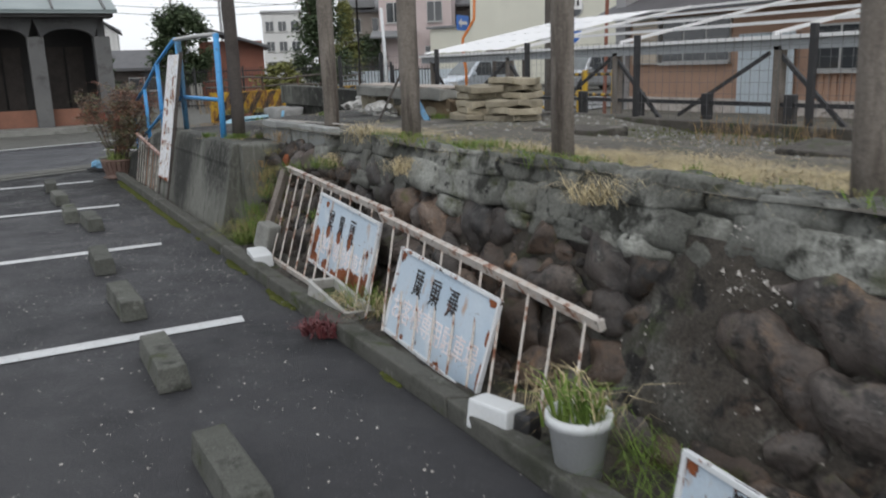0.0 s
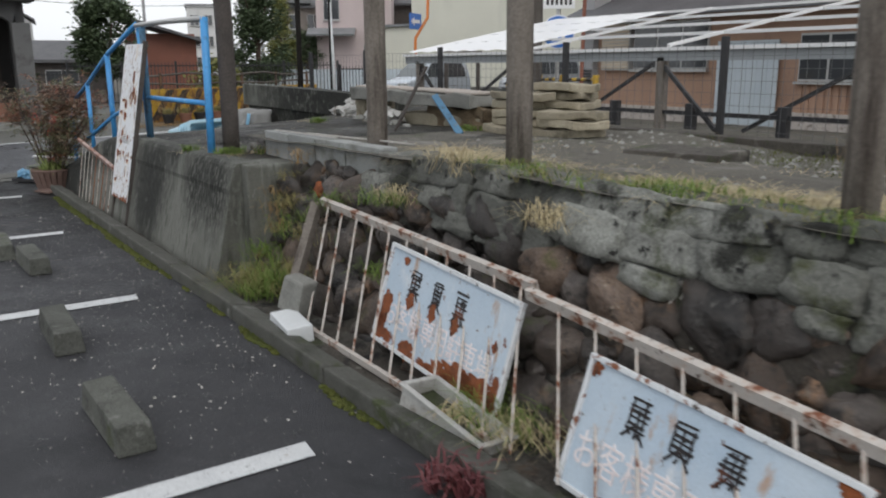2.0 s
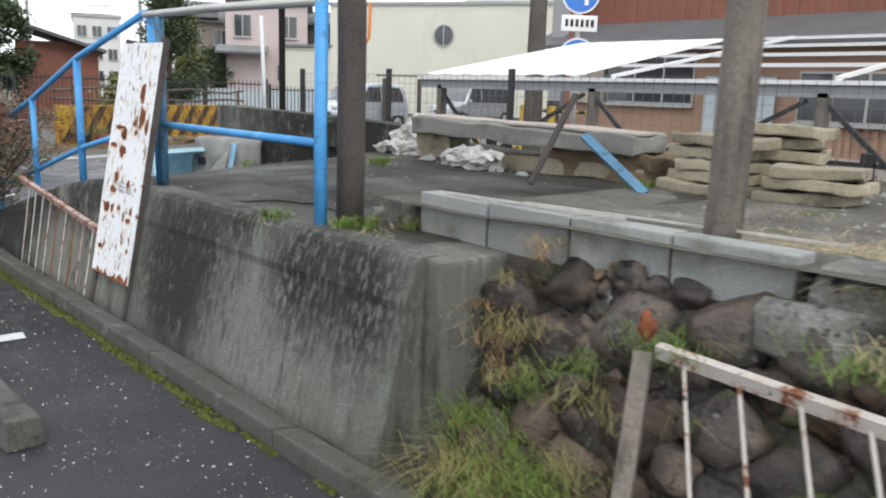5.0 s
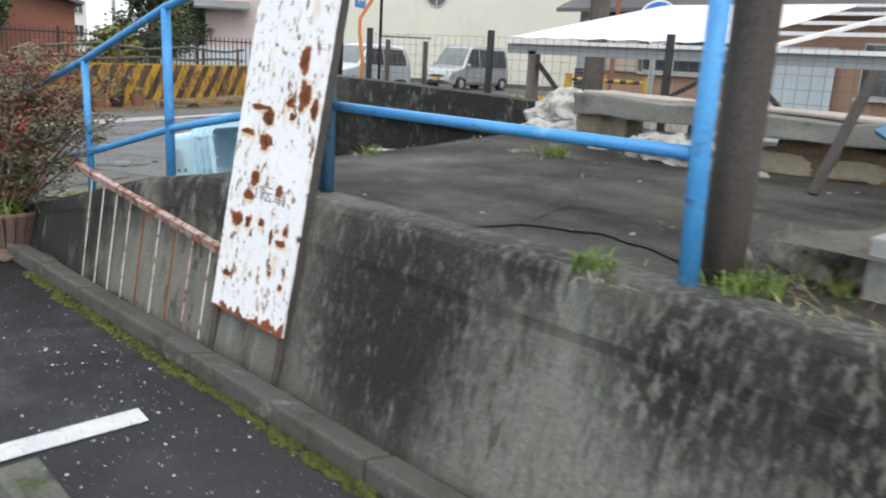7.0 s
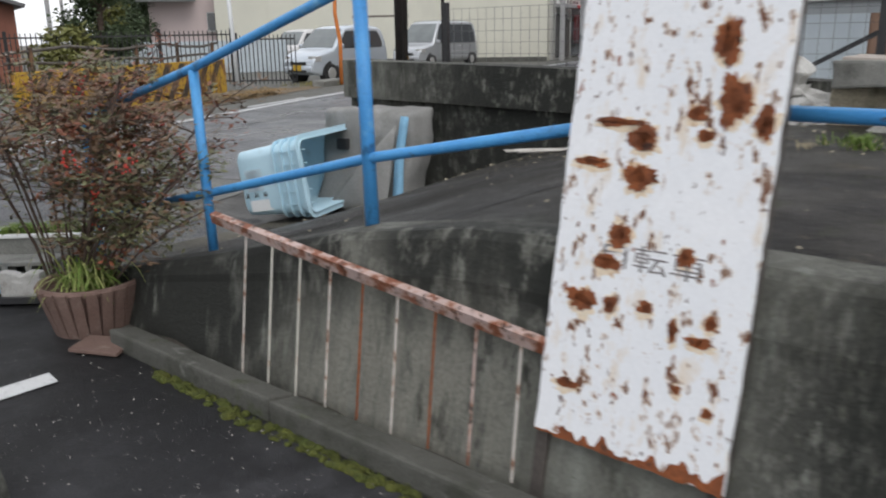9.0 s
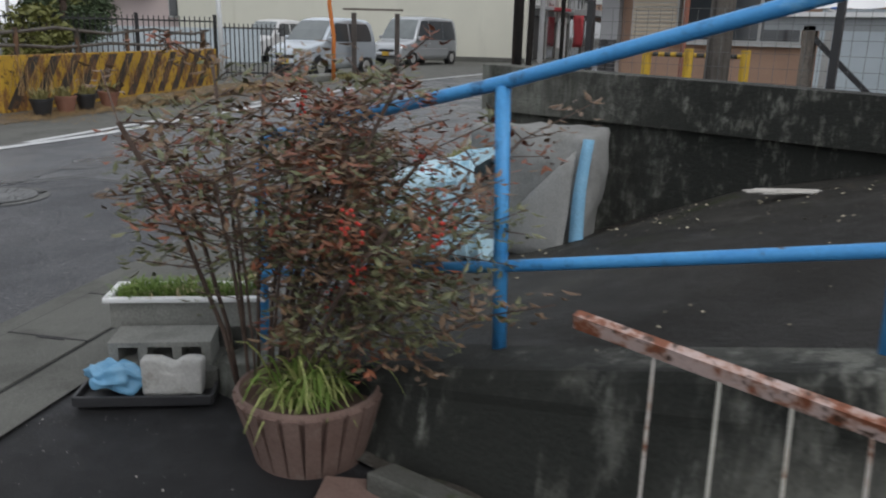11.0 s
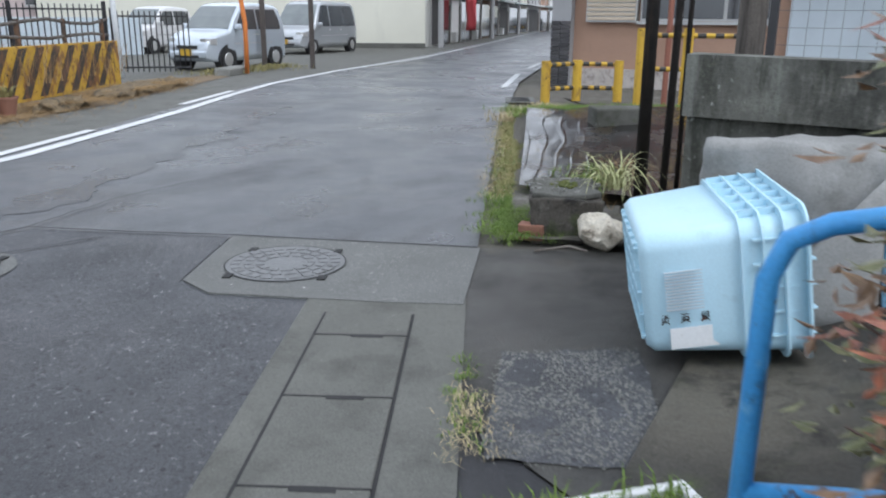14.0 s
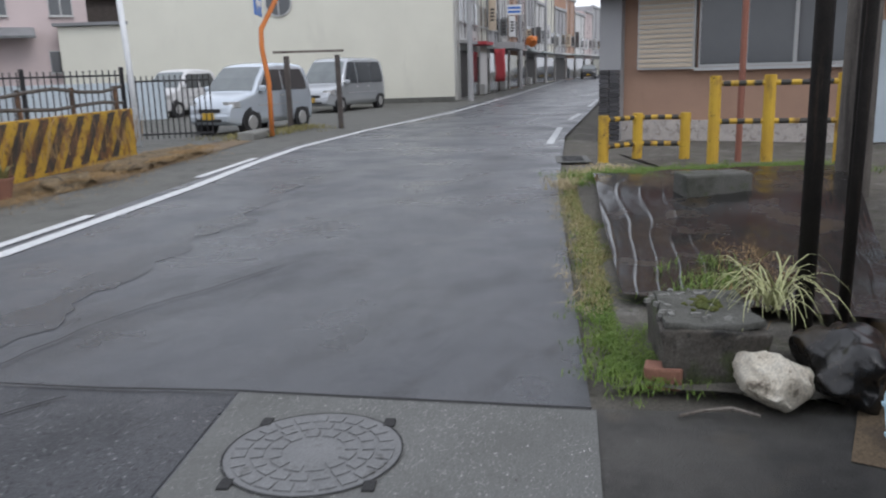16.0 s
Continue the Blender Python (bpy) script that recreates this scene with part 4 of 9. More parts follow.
part("mortar", bm, M["mortar"], stone_wall, "dark crumbling mortar", smooth=True)


def boulder(seed, squash, rough=0.5, cuts=11, sub=3):
    """A rounded stone with flattened faces and a pitted skin."""
    bm = lump(1.0, seed, sub, rough, squash)
    rf = random.Random(seed + 49)
    for _ in range(cuts):
        nrm = Vector((rf.gauss(0, 1), rf.gauss(0, 1), rf.gauss(0, 1))).normalized()
        far = max(v.co.dot(nrm) for v in bm.verts) * rf.uniform(0.62, 0.90)
        for v in bm.verts:
            d = v.co.dot(nrm) - far
            if d > 0:
                v.co -= nrm * d * 0.85
    for v in bm.verts:
        c = v.co + Vector((seed * 2.7, 0, 0))
        v.co *= 1 + 0.05 * noise.noise(c * 3.2) + 0.03 * noise.noise(c * 8)
    return bm


stone_meshes = []
for s in range(14):
    me = mesh_of("stone", boulder(s + 1, (0.8, 1.0 + 0.25 * (s % 3 == 0), 0.84)), True)
    me.materials.append(M["stone"])
    stone_meshes.append(me)
rng = random.Random(4)
placed = []
for trial in range(16000):
    y, z = rng.uniform(-4.5, 2.32), rng.uniform(0.0, 0.80)
    r = (0.118 * (1 - trial / 16000) ** 1.2 + 0.022) * rng.uniform(0.85, 1.1) * (1.3 if y < -2.95 else 1.0)
    if -2.9 < y < -2.35 and r > 0.075 and z > 0.15:
        continue
    if z + r * 0.7 > (0.84 if y > -0.2 else 0.74) or len(placed) >= 640:
        continue
    if any((y - b) ** 2 + (1.1 * (z - c)) ** 2 < (0.86 * (r + q)) ** 2 for b, c, q in placed):
        continue
    placed.append((y, z, r))
for i, (y, z, r) in enumerate(placed[:300]):
    o = new("stone", stone_meshes[i % 14])
    o.parent = stone_wall
    proud = 0.02 + 0.32 * r
    o.matrix_basis = pose(face_x(z) + 0.085 - proud + 0.55 * r, y, z, rng.uniform(-50, 50), rng.uniform(-15, 15), rng.uniform(-15, 15)) @ Matrix.Diagonal((r * 0.95, r * 1.22, r * 1.2, 1))
verts, faces = [], []
for i, (y, z, r) in enumerate(placed[300:]):
    bm = boulder(200 + i % 7, (0.8, 1.05, 0.84), 0.5, 7, 2)
    k = len(verts)
    m = pose(mortar_x(y, z) + 0.35 * r, y, z, rng.uniform(-40, 40), rng.uniform(-20, 20), rng.uniform(-20, 20)) @ Matrix.Diagonal((r * 1.1, r * 1.25, r * 1.25, 1))
    bm.verts.index_update()
    verts += [tuple(m @ v.co) for v in bm.verts]
    faces += [tuple(k + v.index for v in f.verts) for f in bm.faces]
    bm.free()
me = bpy.data.meshes.new("small_stone")
me.from_pydata(verts, [], faces)
me.materials.append(M["stone"])
o = new("small_stone", me)
o.parent = stone_wall
tagged(o, "small packing stones between the boulders", kind="stuff")
# crumbs of broken mortar caught on the wall
verts, faces = [], []
for i in range(1500):
    y, z = rng.uniform(-4.3, 0.6), rng.choice((rng.gauss(0.69, 0.03), rng.uniform(0.05, 0.75), rng.gauss(0.84, 0.02)))
    if noise.noise(Vector((y * 2.1, z * 2.1, 30))) < 0.05:
        continue
    q, a = 0.003 + 0.013 * rng.random() ** 3, rng.uniform(0, 6.28)
    x = mortar_x(y, min(z, 0.78)) + 0.40 * max(0, z - 0.78) - 0.004
    k = len(verts)
    verts += [(x, y + q * math.cos(a + b), z + q * math.sin(a + b)) for b in (0, 2.1, 4.2)] + [(x - q * 0.9, y, z)]
    faces += [(k, k + 1, k + 3), (k + 1, k + 2, k + 3), (k + 2, k, k + 3)]
me = bpy.data.meshes.new("mortar_crumb")
me.from_pydata(verts, [], faces)
me.materials.append(M["litter"])
o = new("mortar_crumb", me)
o.parent = stone_wall
tagged(o, "pale crumbs of broken mortar", kind="stuff")

# crumbling cap over the boulders: a rough core with broken courses before it
bm = bmesh.new()
cols = []
for i in range(230):
    y = 1.25 - 0.05 * i
    w = noise.noise(Vector((y * 1.7, 0, 2)))
    u = noise.noise(Vector((y * 5.5, 4, 2)))
    prof = ((1.10, 0.62 + 0.04 * w), (1.03 + 0.03 * u, 0.70 + 0.03 * w), (1.045 + 0.03 * w, 0.80 + 0.02 * u), (1.075 + 0.03 * u, 0.90 + 0.02 * w), (1.13 + 0.03 * w, 0.955 + 0.02 * u), (1.36, 0.96))
    cols.append([bm.verts.new((x + 0.03 * noise.noise(Vector((x * 9, y * 9, z * 9))), y, z + 0.02 * noise.noise(Vector((y * 11, z * 11, x * 7))))) for x, z in prof])
for a, b in zip(cols, cols[1:]):
    for k in range(5):
        bm.faces.new((a[k], b[k], b[k + 1], a[k + 1]))
cap = solid("wall_cap", bm, M["cap"], "cracked mossy concrete cap of the stone wall", "wall", kind=S)
chunk_meshes = []
for s in range(10):
    bm = box((0, 0, 0), (1, 1, 1))
    bmesh.ops.subdivide_edges(bm, edges=list(bm.edges), cuts=7, use_grid_fill=True)
    for v in bm.verts:
        c = v.co.copy()
        g = Vector((s * 5.3, 1.7, 0))
        round_off = 0.16 * (max(0, c.length - 0.5) / 0.366) ** 1.5
        v.co = c * (1 - round_off) + 0.13 * Vector(noise.noise_vector(c * 1.6 + g)) + 0.05 * Vector(noise.noise_vector(c * 4.5 + g)) + 0.02 * Vector(noise.noise_vector(c * 11 + g))
    me = mesh_of("chunk", bm, True)
    me.materials.append(M["cap"])
    chunk_meshes.append(me)
rng = random.Random(17)
for row, (z, h, x) in enumerate(((0.685, 0.10, 1.07), (0.79, 0.15, 1.085), (0.905, 0.13, 1.125))):
    y = 1.2 + rng.uniform(0, 0.2)
    while y > -5.0:
        w = rng.uniform(0.16, 0.42) * (0.7, 1.0, 1.25)[row]
        if rng.random() < (0.6, 0.92, 0.88)[row]:
            o = new("chunk", chunk_meshes[rng.randrange(10)])
            o.parent = cap
            o.matrix_basis = pose(x + rng.uniform(-0.02, 0.02), y - w / 2, z + rng.uniform(-0.02, 0.02), rng.uniform(-5, 5), rng.uniform(5, 20), rng.uniform(-5, 5)) @ Matrix.Diagonal((0.17, w * 1.06, h * rng.uniform(0.95, 1.2), 1))
        y -= w
blocks = thing("wall_blocks", "row of grey concrete blocks edging the plot", "wall", kind=S)
for i in range(4):
    part("block", box((1.16, 2.775 - 0.42 * i, 0.882), (0.12, 0.408, 0.20), bevel=0.008, jitter=0.005, seed=i), M["block"], blocks)

# far concrete wall at the end of the plot
bm = bmesh.new()
a = []
for y, x, zt in ((9.46, 3.49, 1.18), (8.0, 3.62, 1.145), (6.8, 3.72, 1.11), (5.7, 3.80, 1.07)):
    a.append([bm.verts.new((x + dx, y, z)) for dx, z in ((0, 0.0), (0, zt), (0.18, zt), (0.18, 0.0))])
for p, q in zip(a, a[1:]):
    for k in range(4):
        bm.faces.new((p[k], p[(k + 1) % 4], q[(k + 1) % 4], q[k]))
bm.faces.new(a[0])
bm.faces.new(a[-1])
bmesh.ops.recalc_face_normals(bm, faces=bm.faces)
solid("wall_far", bm, M["concrete_wall"], "dark streaked concrete wall behind the ramp", "wall", kind=S)
bm = bmesh.new()
rows = []
for y, x, zt in ((9.47, 3.49, 1.18), (8.0, 3.62, 1.145), (6.8, 3.72, 1.11), (5.69, 3.80, 1.07)):
    rows.append([bm.verts.new((x + dx, y, z)) for dx, z in ((-0.07, zt - 0.30), (-0.075, zt + 0.004), (0.19, zt + 0.004), (0.19, zt - 0.30))])
for p, q in zip(rows, rows[1:]):
    for k in range(4):
        bm.faces.new((p[k], p[(k + 1) % 4], q[(k + 1) % 4], q[k]))
bm.faces.new(rows[0])
bm.faces.new(rows[-1])
bmesh.ops.recalc_face_normals(bm, faces=bm.faces)
solid("wall_coping", bm, M["concrete_wall"], "heavy mossy concrete coping of the far wall", "wall", kind=S)
solid("wall_plot", box((4.68, -1.5, 0.42), (0.16, 15, 0.86)), M["concrete_wall"], "concrete wall under the plot's far edge", "wall", kind=S)
solid("yard", flat([(4.0, -14), (4.0, 9.3), (9.0, 10.6), (13.2, 13.5), (30, 18), (30, -14)], 0.0), M["soil"], "bare yard before the brown house", "soil", kind=S)
# ---- leaning railings and signs along the wall ----
def railing(label, tl, tr, bl, br, n, tw=0.045, bottom=True, lead=0.0, clips=(), paint="rail_paint", bars=()):
    """A steel railing panel: top bar tl to tr, foot line bl to br, n upright bars."""
    t = thing("railing", label, "railing", Matrix.Translation(Vector(bl)))
    o = Vector(bl)
    tl, tr, bl, br = (Vector(p) - o for p in (tl, tr, bl, br))
    bm = bmesh.new()
    bar_between(bm, tl, tr, 0.03, tw, up=(-0.3, 0, 1))
    part("top_bar", bm, M[paint], t, "flaking white top bar")
    if bottom:
        bm = bmesh.new()
        bar_between(bm, bl, bl.lerp(br, 0.88), 0.025, 0.03)
        part("bottom_bar", bm, M[paint], t)
    for k in range(n):
        f = lead + (k + 0.5) * (1 - lead) / n
        a, b = tl.lerp(tr, f), bl.lerp(br, f)
        hi = 1.0
        for f0, f1, cut in clips:
            if f0 < f < f1:
                hi = cut
        part("upright_bar", tube(a, a.lerp(b, hi), 0.0045 if bars else 0.0062, seg=6), M[bars[k % len(bars)] if bars else paint], t)
    return t


railing("white-painted rusty railing leaning on the boulder wall", (0.875, 1.60, 0.665), (0.845, -0.33, 0.585), (0.575, 1.32, 0.05), (0.56, -0.62, 0.04), 11)
railing("rusty white railing propped before the boulders", (0.755, -0.39, 0.59), (0.725, -2.36, 0.468), (0.53, -0.66, 0.06), (0.50, -2.52, 0.04), 10, bottom=False, lead=0.04)
railing("rusted pink-white railing leaning on the ramp wall", (0.598, 7.20, 0.645), (0.585, 5.50, 0.485), (0.492, 7.16, 0.03), (0.492, 5.47, 0.06), 9, bottom=False, lead=0.085, clips=((0.45, 0.50, 0.62), (0.66, 0.70, 0.7)), paint="pink_rail", bars=("rail_paint", "bare_bar", "bare_bar", "rail_paint", "rust", "rail_paint", "rust", "pink_rail", "rail_paint"))
# worn end post beside railing A
t = thing("broken_post", "splintered weathered post with a rusty tip", "post", pose(0.56, 1.50, 0.03))
bm = bmesh.new()
bar_between(bm, (0, 0, 0), (0.30, 0.14, 0.62), 0.055, 0.05)
part("shaft", bm, M["wood"], t)
part("rusty_tip", lump(0.034, 5, 2, 0.6, (0.8, 0.8, 1.4)), M["rust"], t, "rust-eaten tip").location = (0.32, 0.15, 0.70)


def strokes(bm, w, h, rows, seed, thick=0.10):
    """Worn writing that cannot be read: crossed bars packed in a w by h field, in the plane of local y (across) and z (up)."""
    r = random.Random(seed)

    def dash(y0, z0, y1, z1, q):
        bar_between(bm, (-0.001, w * y0, h * z0), (-0.001, w * y1, h * z1), q, 0.002, up=(1, 0, 0))

    for j in range(rows):
        z = 0.48 - 0.86 * j / rows + r.uniform(-0.02, 0.02)
        e = r.uniform(0.30, 0.50)
        dash(-e, z + r.uniform(-0.02, 0.02), e * r.uniform(0.8, 1), z + r.uniform(-0.02, 0.03), h * thick * r.uniform(0.55, 0.95))
    for y in (-0.30, 0.0, 0.28):
        top = r.uniform(0.2, 0.5)
        dash(y + r.uniform(-0.06, 0.06), top, y + r.uniform(-0.06, 0.06), top - r.uniform(0.4, 0.8), w * thick * r.uniform(0.8, 1.2))
    dash(-0.05, -0.15, -0.46, -0.50, w * thick)
    dash(0.05, -0.15, 0.46, -0.48, w * thick * 1.2)
    for k in range(4):
        y, z = r.uniform(-0.4, 0.4), r.uniform(-0.35, 0.45)
        dash(y, z, y + r.uniform(-0.12, 0.12), z - 0.12, w * thick * r.uniform(0.8, 1.4))


def scab(w, h, seed, n=56, thick=0.002, ragged=1.0):
    """A thin ragged blister of rust in the plane of local y and z."""
    bm = bmesh.new()
    vs = []
    for k in range(n):
        a = 2 * math.pi * k / n
        c = Vector((1.3 * math.cos(a), 1.3 * math.sin(a), seed * 3.7))
        q = 0.5 * max(0.12, 1 + ragged * (0.45 * noise.noise(c) + 0.35 * noise.noise(c * 3.1) + 0.25 * noise.noise(c * 8)))
        vs.append(bm.verts.new((0, w * q * math.cos(a), h * q * math.sin(a))))
    f = bm.faces.new(vs)
    e = bmesh.ops.extrude_face_region(bm, geom=[f])
    bmesh.ops.translate(bm, vec=(-thick, 0, 0), verts=[v for v in e["geom"] if isinstance(v, bmesh.types.BMVert)])
    bmesh.ops.recalc_face_normals(bm, faces=bm.faces)
    return bm


def sign_board(label, tl, tr, bl, seed, rust_at):
    """A steel sign plate in its frame, from three corners seen from the lot."""
    tl, tr, bl = Vector(tl), Vector(tr), Vector(bl)
    across, up = (tl - tr), (tl - bl)
    w, h = across.length, up.length
    across.normalize()
    up = (up - across * up.dot(across)).normalized()
    out = across.cross(up).normalized()
    if out.x > 0:
        out = -out
    m = Matrix((( -out.x, across.x, up.x, 0), (-out.y, across.y, up.y, 0), (-out.z, across.z, up.z, 0), (0, 0, 0, 1)))
    c = (tr + bl) / 2
    m.translation = c
    t = thing("sign_board", label, "sign", m)
    part("plate", box((0, 0, 0), (0.006, w, h), bevel=0.002), M["sign_paint"], t)
    for z in (-h / 2, h / 2):
        part("frame_edge", box((-0.004, 0, z), (0.022, w + 0.02, 0.018), bevel=0.003, jitter=0.002), M["edge_paint"], t)
    for y in (-w / 2, w / 2):
        part("frame_edge", box((-0.004, y, 0), (0.022, 0.018, h + 0.016), bevel=0.003, jitter=0.002), M["edge_paint"], t)
    for k in range(3):
        bm = bmesh.new()
        strokes(bm, 0.098, 0.135, 6, seed + k, 0.085)
        y = w * (0.25 - 0.185 * k)
        tagged(part("black_character", bm, M["ink"], t, "black weathered lettering bars"), kind="stuff").location = (-0.0045, y, 0.095)
        if rust_at is RUST_A:
            part("rust_patch", scab(0.06, 0.085, seed + 40 + k), M["rust"], t, "rust weeping below the lettering").location = (-0.0043, y + 0.008, 0.022)
    word = bpy.data.curves.new("lettering", "FONT")
    word.body = "お客様専用駐車場"
    word.size, word.extrude, word.align_x, word.align_y = 0.128, 0.0012, 'CENTER', 'CENTER'
    word.materials.append(M["ink_white"])
    o = new("lettering", word)
    o.parent = t
    o.matrix_basis = Matrix(((0, 0, -1, -0.0045), (-1, 0, 0, 0.02), (0, 1, 0, -0.085), (0, 0, 0, 1))) @ Matrix.Diagonal((0.84, 1.1, 1, 1))
    tagged(o, "faded white painted lettering")
    for k, (fy, fz, rw, rh) in enumerate(rust_at):
        part("rust_patch", scab(rw, rh, seed + 5 * k), M["rust"], t, "rusted through patch").location = (-0.0042, fy * w, fz * h)
    return t


RUST_A = [(0.45, -0.15, 0.07, 0.20), (0.47, -0.36, 0.08, 0.16), (0.40, -0.42, 0.10, 0.06), (0.20, -0.44, 0.12, 0.09), (0.05, -0.47, 0.14, 0.04), (-0.08, -0.44, 0.18, 0.09), (-0.22, -0.42, 0.24, 0.13),
          (-0.37, -0.40, 0.26, 0.14), (-0.46, -0.33, 0.06, 0.15), (-0.40, 0.05, 0.03, 0.05), (0.36, 0.40, 0.05, 0.04)]
RUST_B = [(-0.48, -0.35, 0.03, 0.14), (0.47, 0.42, 0.05, 0.05), (-0.45, 0.45, 0.06, 0.04), (-0.1, -0.47, 0.05, 0.03), (0.3, -0.46, 0.03, 0.04), (-0.47, 0.1, 0.02, 0.07)]
sign_board("white metal sign with rust along its lower edge", (0.790, 0.645, 0.590), (0.767, -0.345, 0.530), (0.675, 0.655, 0.138), 3, RUST_A)
sign_board("pale blue-white metal sign with chipped edges", (0.677, -0.840, 0.486), (0.670, -1.780, 0.424), (0.558, -0.790, 0.058), 11, RUST_B)
sign_board("white rusty metal plate leaning on the wall", (0.50, -3.02, 0.30), (0.46, -3.90, 0.26), (0.46, -2.98, 0.0), 21, RUST_B)

# tall flaking board on two dark battens
t = thing("tall_sign", "tall white signboard with large rust patches", "sign", Matrix())
top, low = Vector((0.80, 5.205, 1.64)), Vector((0.545, 5.215, 0.24))
up = (top - low).normalized()
side = Vector((0, 1, 0))
side = (side - up * side.dot(up)).normalized()
nrm = side.cross(up).normalized()
m = Matrix(((nrm.x, side.x, up.x, 0), (nrm.y, side.y, up.y, 0), (nrm.z, side.z, up.z, 0), (0, 0, 0, 1)))
m.translation = (top + low) / 2
t.matrix_basis = m
H = (top - low).length
bm = bmesh.new()
rngb = random.Random(8)
n = 40
ring_l, ring_r = [], []
for k in range(n + 1):
    z = -H / 2 + H * k / n
    w = 0.286 + 0.004 * k / n
    ring_l.append((-w + 0.0025 * rngb.uniform(-1, 1), z))
    ring_r.append((w + 0.0025 * rngb.uniform(-1, 1), z))
outline = ring_l + ring_r[::-1]
vs = [bm.verts.new((-0.012, y, z)) for y, z in outline]
bm.faces.new(vs)
ext = bmesh.ops.extrude_face_region(bm, geom=list(bm.faces))
bmesh.ops.translate(bm, vec=(0.008, 0, 0), verts=[e for e in ext["geom"] if isinstance(e, bmesh.types.BMVert)])
bmesh.ops.recalc_face_normals(bm, faces=bm.faces)
part("board", bm, M["tall_paint"], t)
for y in (-0.265, 0.265):
    part("batten", box((0.02, y, -0.12), (0.04, 0.04, H + 0.30)), M["dark_wood"], t, "dark timber batten")
for z, y in ((-0.165, -0.005),):
    word = bpy.data.curves.new("lettering", "FONT")
    word.body = "自転車"
    word.size, word.extrude, word.align_x, word.align_y = 0.078, 0.0004, 'CENTER', 'CENTER'
    word.materials.append(M["ink_faded"])
    o = new("lettering", word)
    o.parent = t
    o.matrix_basis = Matrix(((0, 0, -1, -0.0125), (-1, 0, 0, y), (0, 1, 0, z), (0, 0, 0, 1))) @ Matrix.Diagonal((1.35, 1, 1, 1))
    tagged(o, "faded grey painted lettering")
# ragged rust eating up from the lower edge
bm = bmesh.new()
low_edge, high_edge = [], []
for k in range(61):
    y = -0.285 + 0.57 * k / 60
    c = Vector((y * 9, 3.3, 0))
    low_edge.append(bm.verts.new((-0.0135, y, -H / 2 - 0.004 + 0.012 * noise.noise(c * 3))))
    high_edge.append(bm.verts.new((-0.0135, y, -H / 2 + max(0.004, 0.03 + 0.075 * noise.noise(c * 1.3) + 0.06 * noise.noise(c * 3.3)))))
for k in range(60):
    bm.faces.new((low_edge[k], low_edge[k + 1], high_edge[k + 1], high_edge[k]))
part("rust_edge", bm, M["rust"], t, "ragged rust along the lower edge")
for k, (y, z, w, h) in enumerate(((-0.131, 0.416, 0.067, 0.119), (-0.169, 0.274, 0.085, 0.119), (-0.078, 0.234, 0.05, 0.041), (-0.108, 0.179, 0.049, 0.032), (-0.25, 0.218, 0.05, 0.078),
                                  (0.14, 0.199, 0.156, 0.024), (0.063, 0.162, 0.086, 0.076), (0.06, 0.058, 0.097, 0.068), (0.202, 0.086, 0.116, 0.027), (0.092, -0.106, 0.067, 0.07), (0.12, -0.183, 0.09, 0.044),
                                  (0.184, -0.298, 0.10, 0.065), (-0.102, -0.134, 0.05, 0.05), (0.094, -0.297, 0.04, 0.053), (-0.01, -0.284, 0.047, 0.035), (-0.094, -0.327, 0.025, 0.068), (-0.191, -0.288, 0.035, 0.041),
                                  (-0.17, -0.344, 0.069, 0.03), (0.198, -0.549, 0.072, 0.03), (-0.125, -0.479, 0.028, 0.024), (-0.215, -0.518, 0.031, 0.027))):
    part("rust_halo", scab(1.0 * w + 0.004, 1.0 * h + 0.016, 60 + k, 60, 0.0006), M["rust_halo"], t, "yellowed paint round a rust spot").location = (-0.0122, y, z - 0.006)
    for j in range(3):
        a = 2.1 * j + k
        part("rust_patch", scab(0.66 * w, 0.66 * h, 30 + 5 * k + j, 70), M["rust"], t, "scab of rust").location = (-0.0126, y + 0.2 * w * math.cos(a), z + 0.2 * h * math.sin(a))

# ---- blue pipe frame and handrail on the ramp wall ----
t = thing("blue_railing", "bright blue steel pipe frame and handrail", "railing", pose(0.83, 3.34, 0.80))


def rel(p):
    return Vector(p) - Vector((0.83, 3.34, 0.80))


P1, P2 = 3.34, 5.04


def pipe(name, pts, r, mat="blue", label=""):
    bm = bmesh.new()
    add_path(bm, [rel(p) for p in pts], r)
    return part(name, bm, M[mat], t, label, smooth=True)


pipe("post", [(0.82, P1, 0.78), (0.83, 3.36, 1.2), (0.835, 3.36, 1.79)], 0.030)
pipe("post", [(0.83, P2, 0.78), (0.83, P2, 1.79)], 0.028, "blue_dark", "dull blue post")
pipe("post", [(0.84, 5.12, 0.78), (0.84, 5.20, 1.83)], 0.024)
pipe("top_rail", [(0.83, 3.34, 1.78), (0.83, 4.2, 1.80), (0.83, 5.25, 1.81)], 0.022, "alu", "pale worn top rail")
pipe("mid_rail", [(0.83, 3.36, 1.17), (0.83, 5.04, 1.17)], 0.020)
pipe("post", [(0.83, 6.47, 0.64), (0.83, 6.49, 1.56)], 0.027)
pipe("post", [(0.83, 7.59, 0.36), (0.83, 7.62, 1.24)], 0.024)
pipe("hand_rail", [(0.83, 5.25, 1.82), (0.83, 6.48, 1.57), (0.83, 7.62, 1.25), (0.83, 8.51, 1.03), (0.83, 8.67, 0.99), (0.83, 8.74, 0.95), (0.83, 8.77, 0.87), (0.83, 8.775, 0.02)], 0.022, "blue", "blue sloping handrail bent down at its end")
pipe("low_rail", [(0.83, 5.04, 1.19), (0.83, 6.47, 0.93), (0.83, 7.60, 0.665), (0.83, 8.77, 0.41)], 0.020)

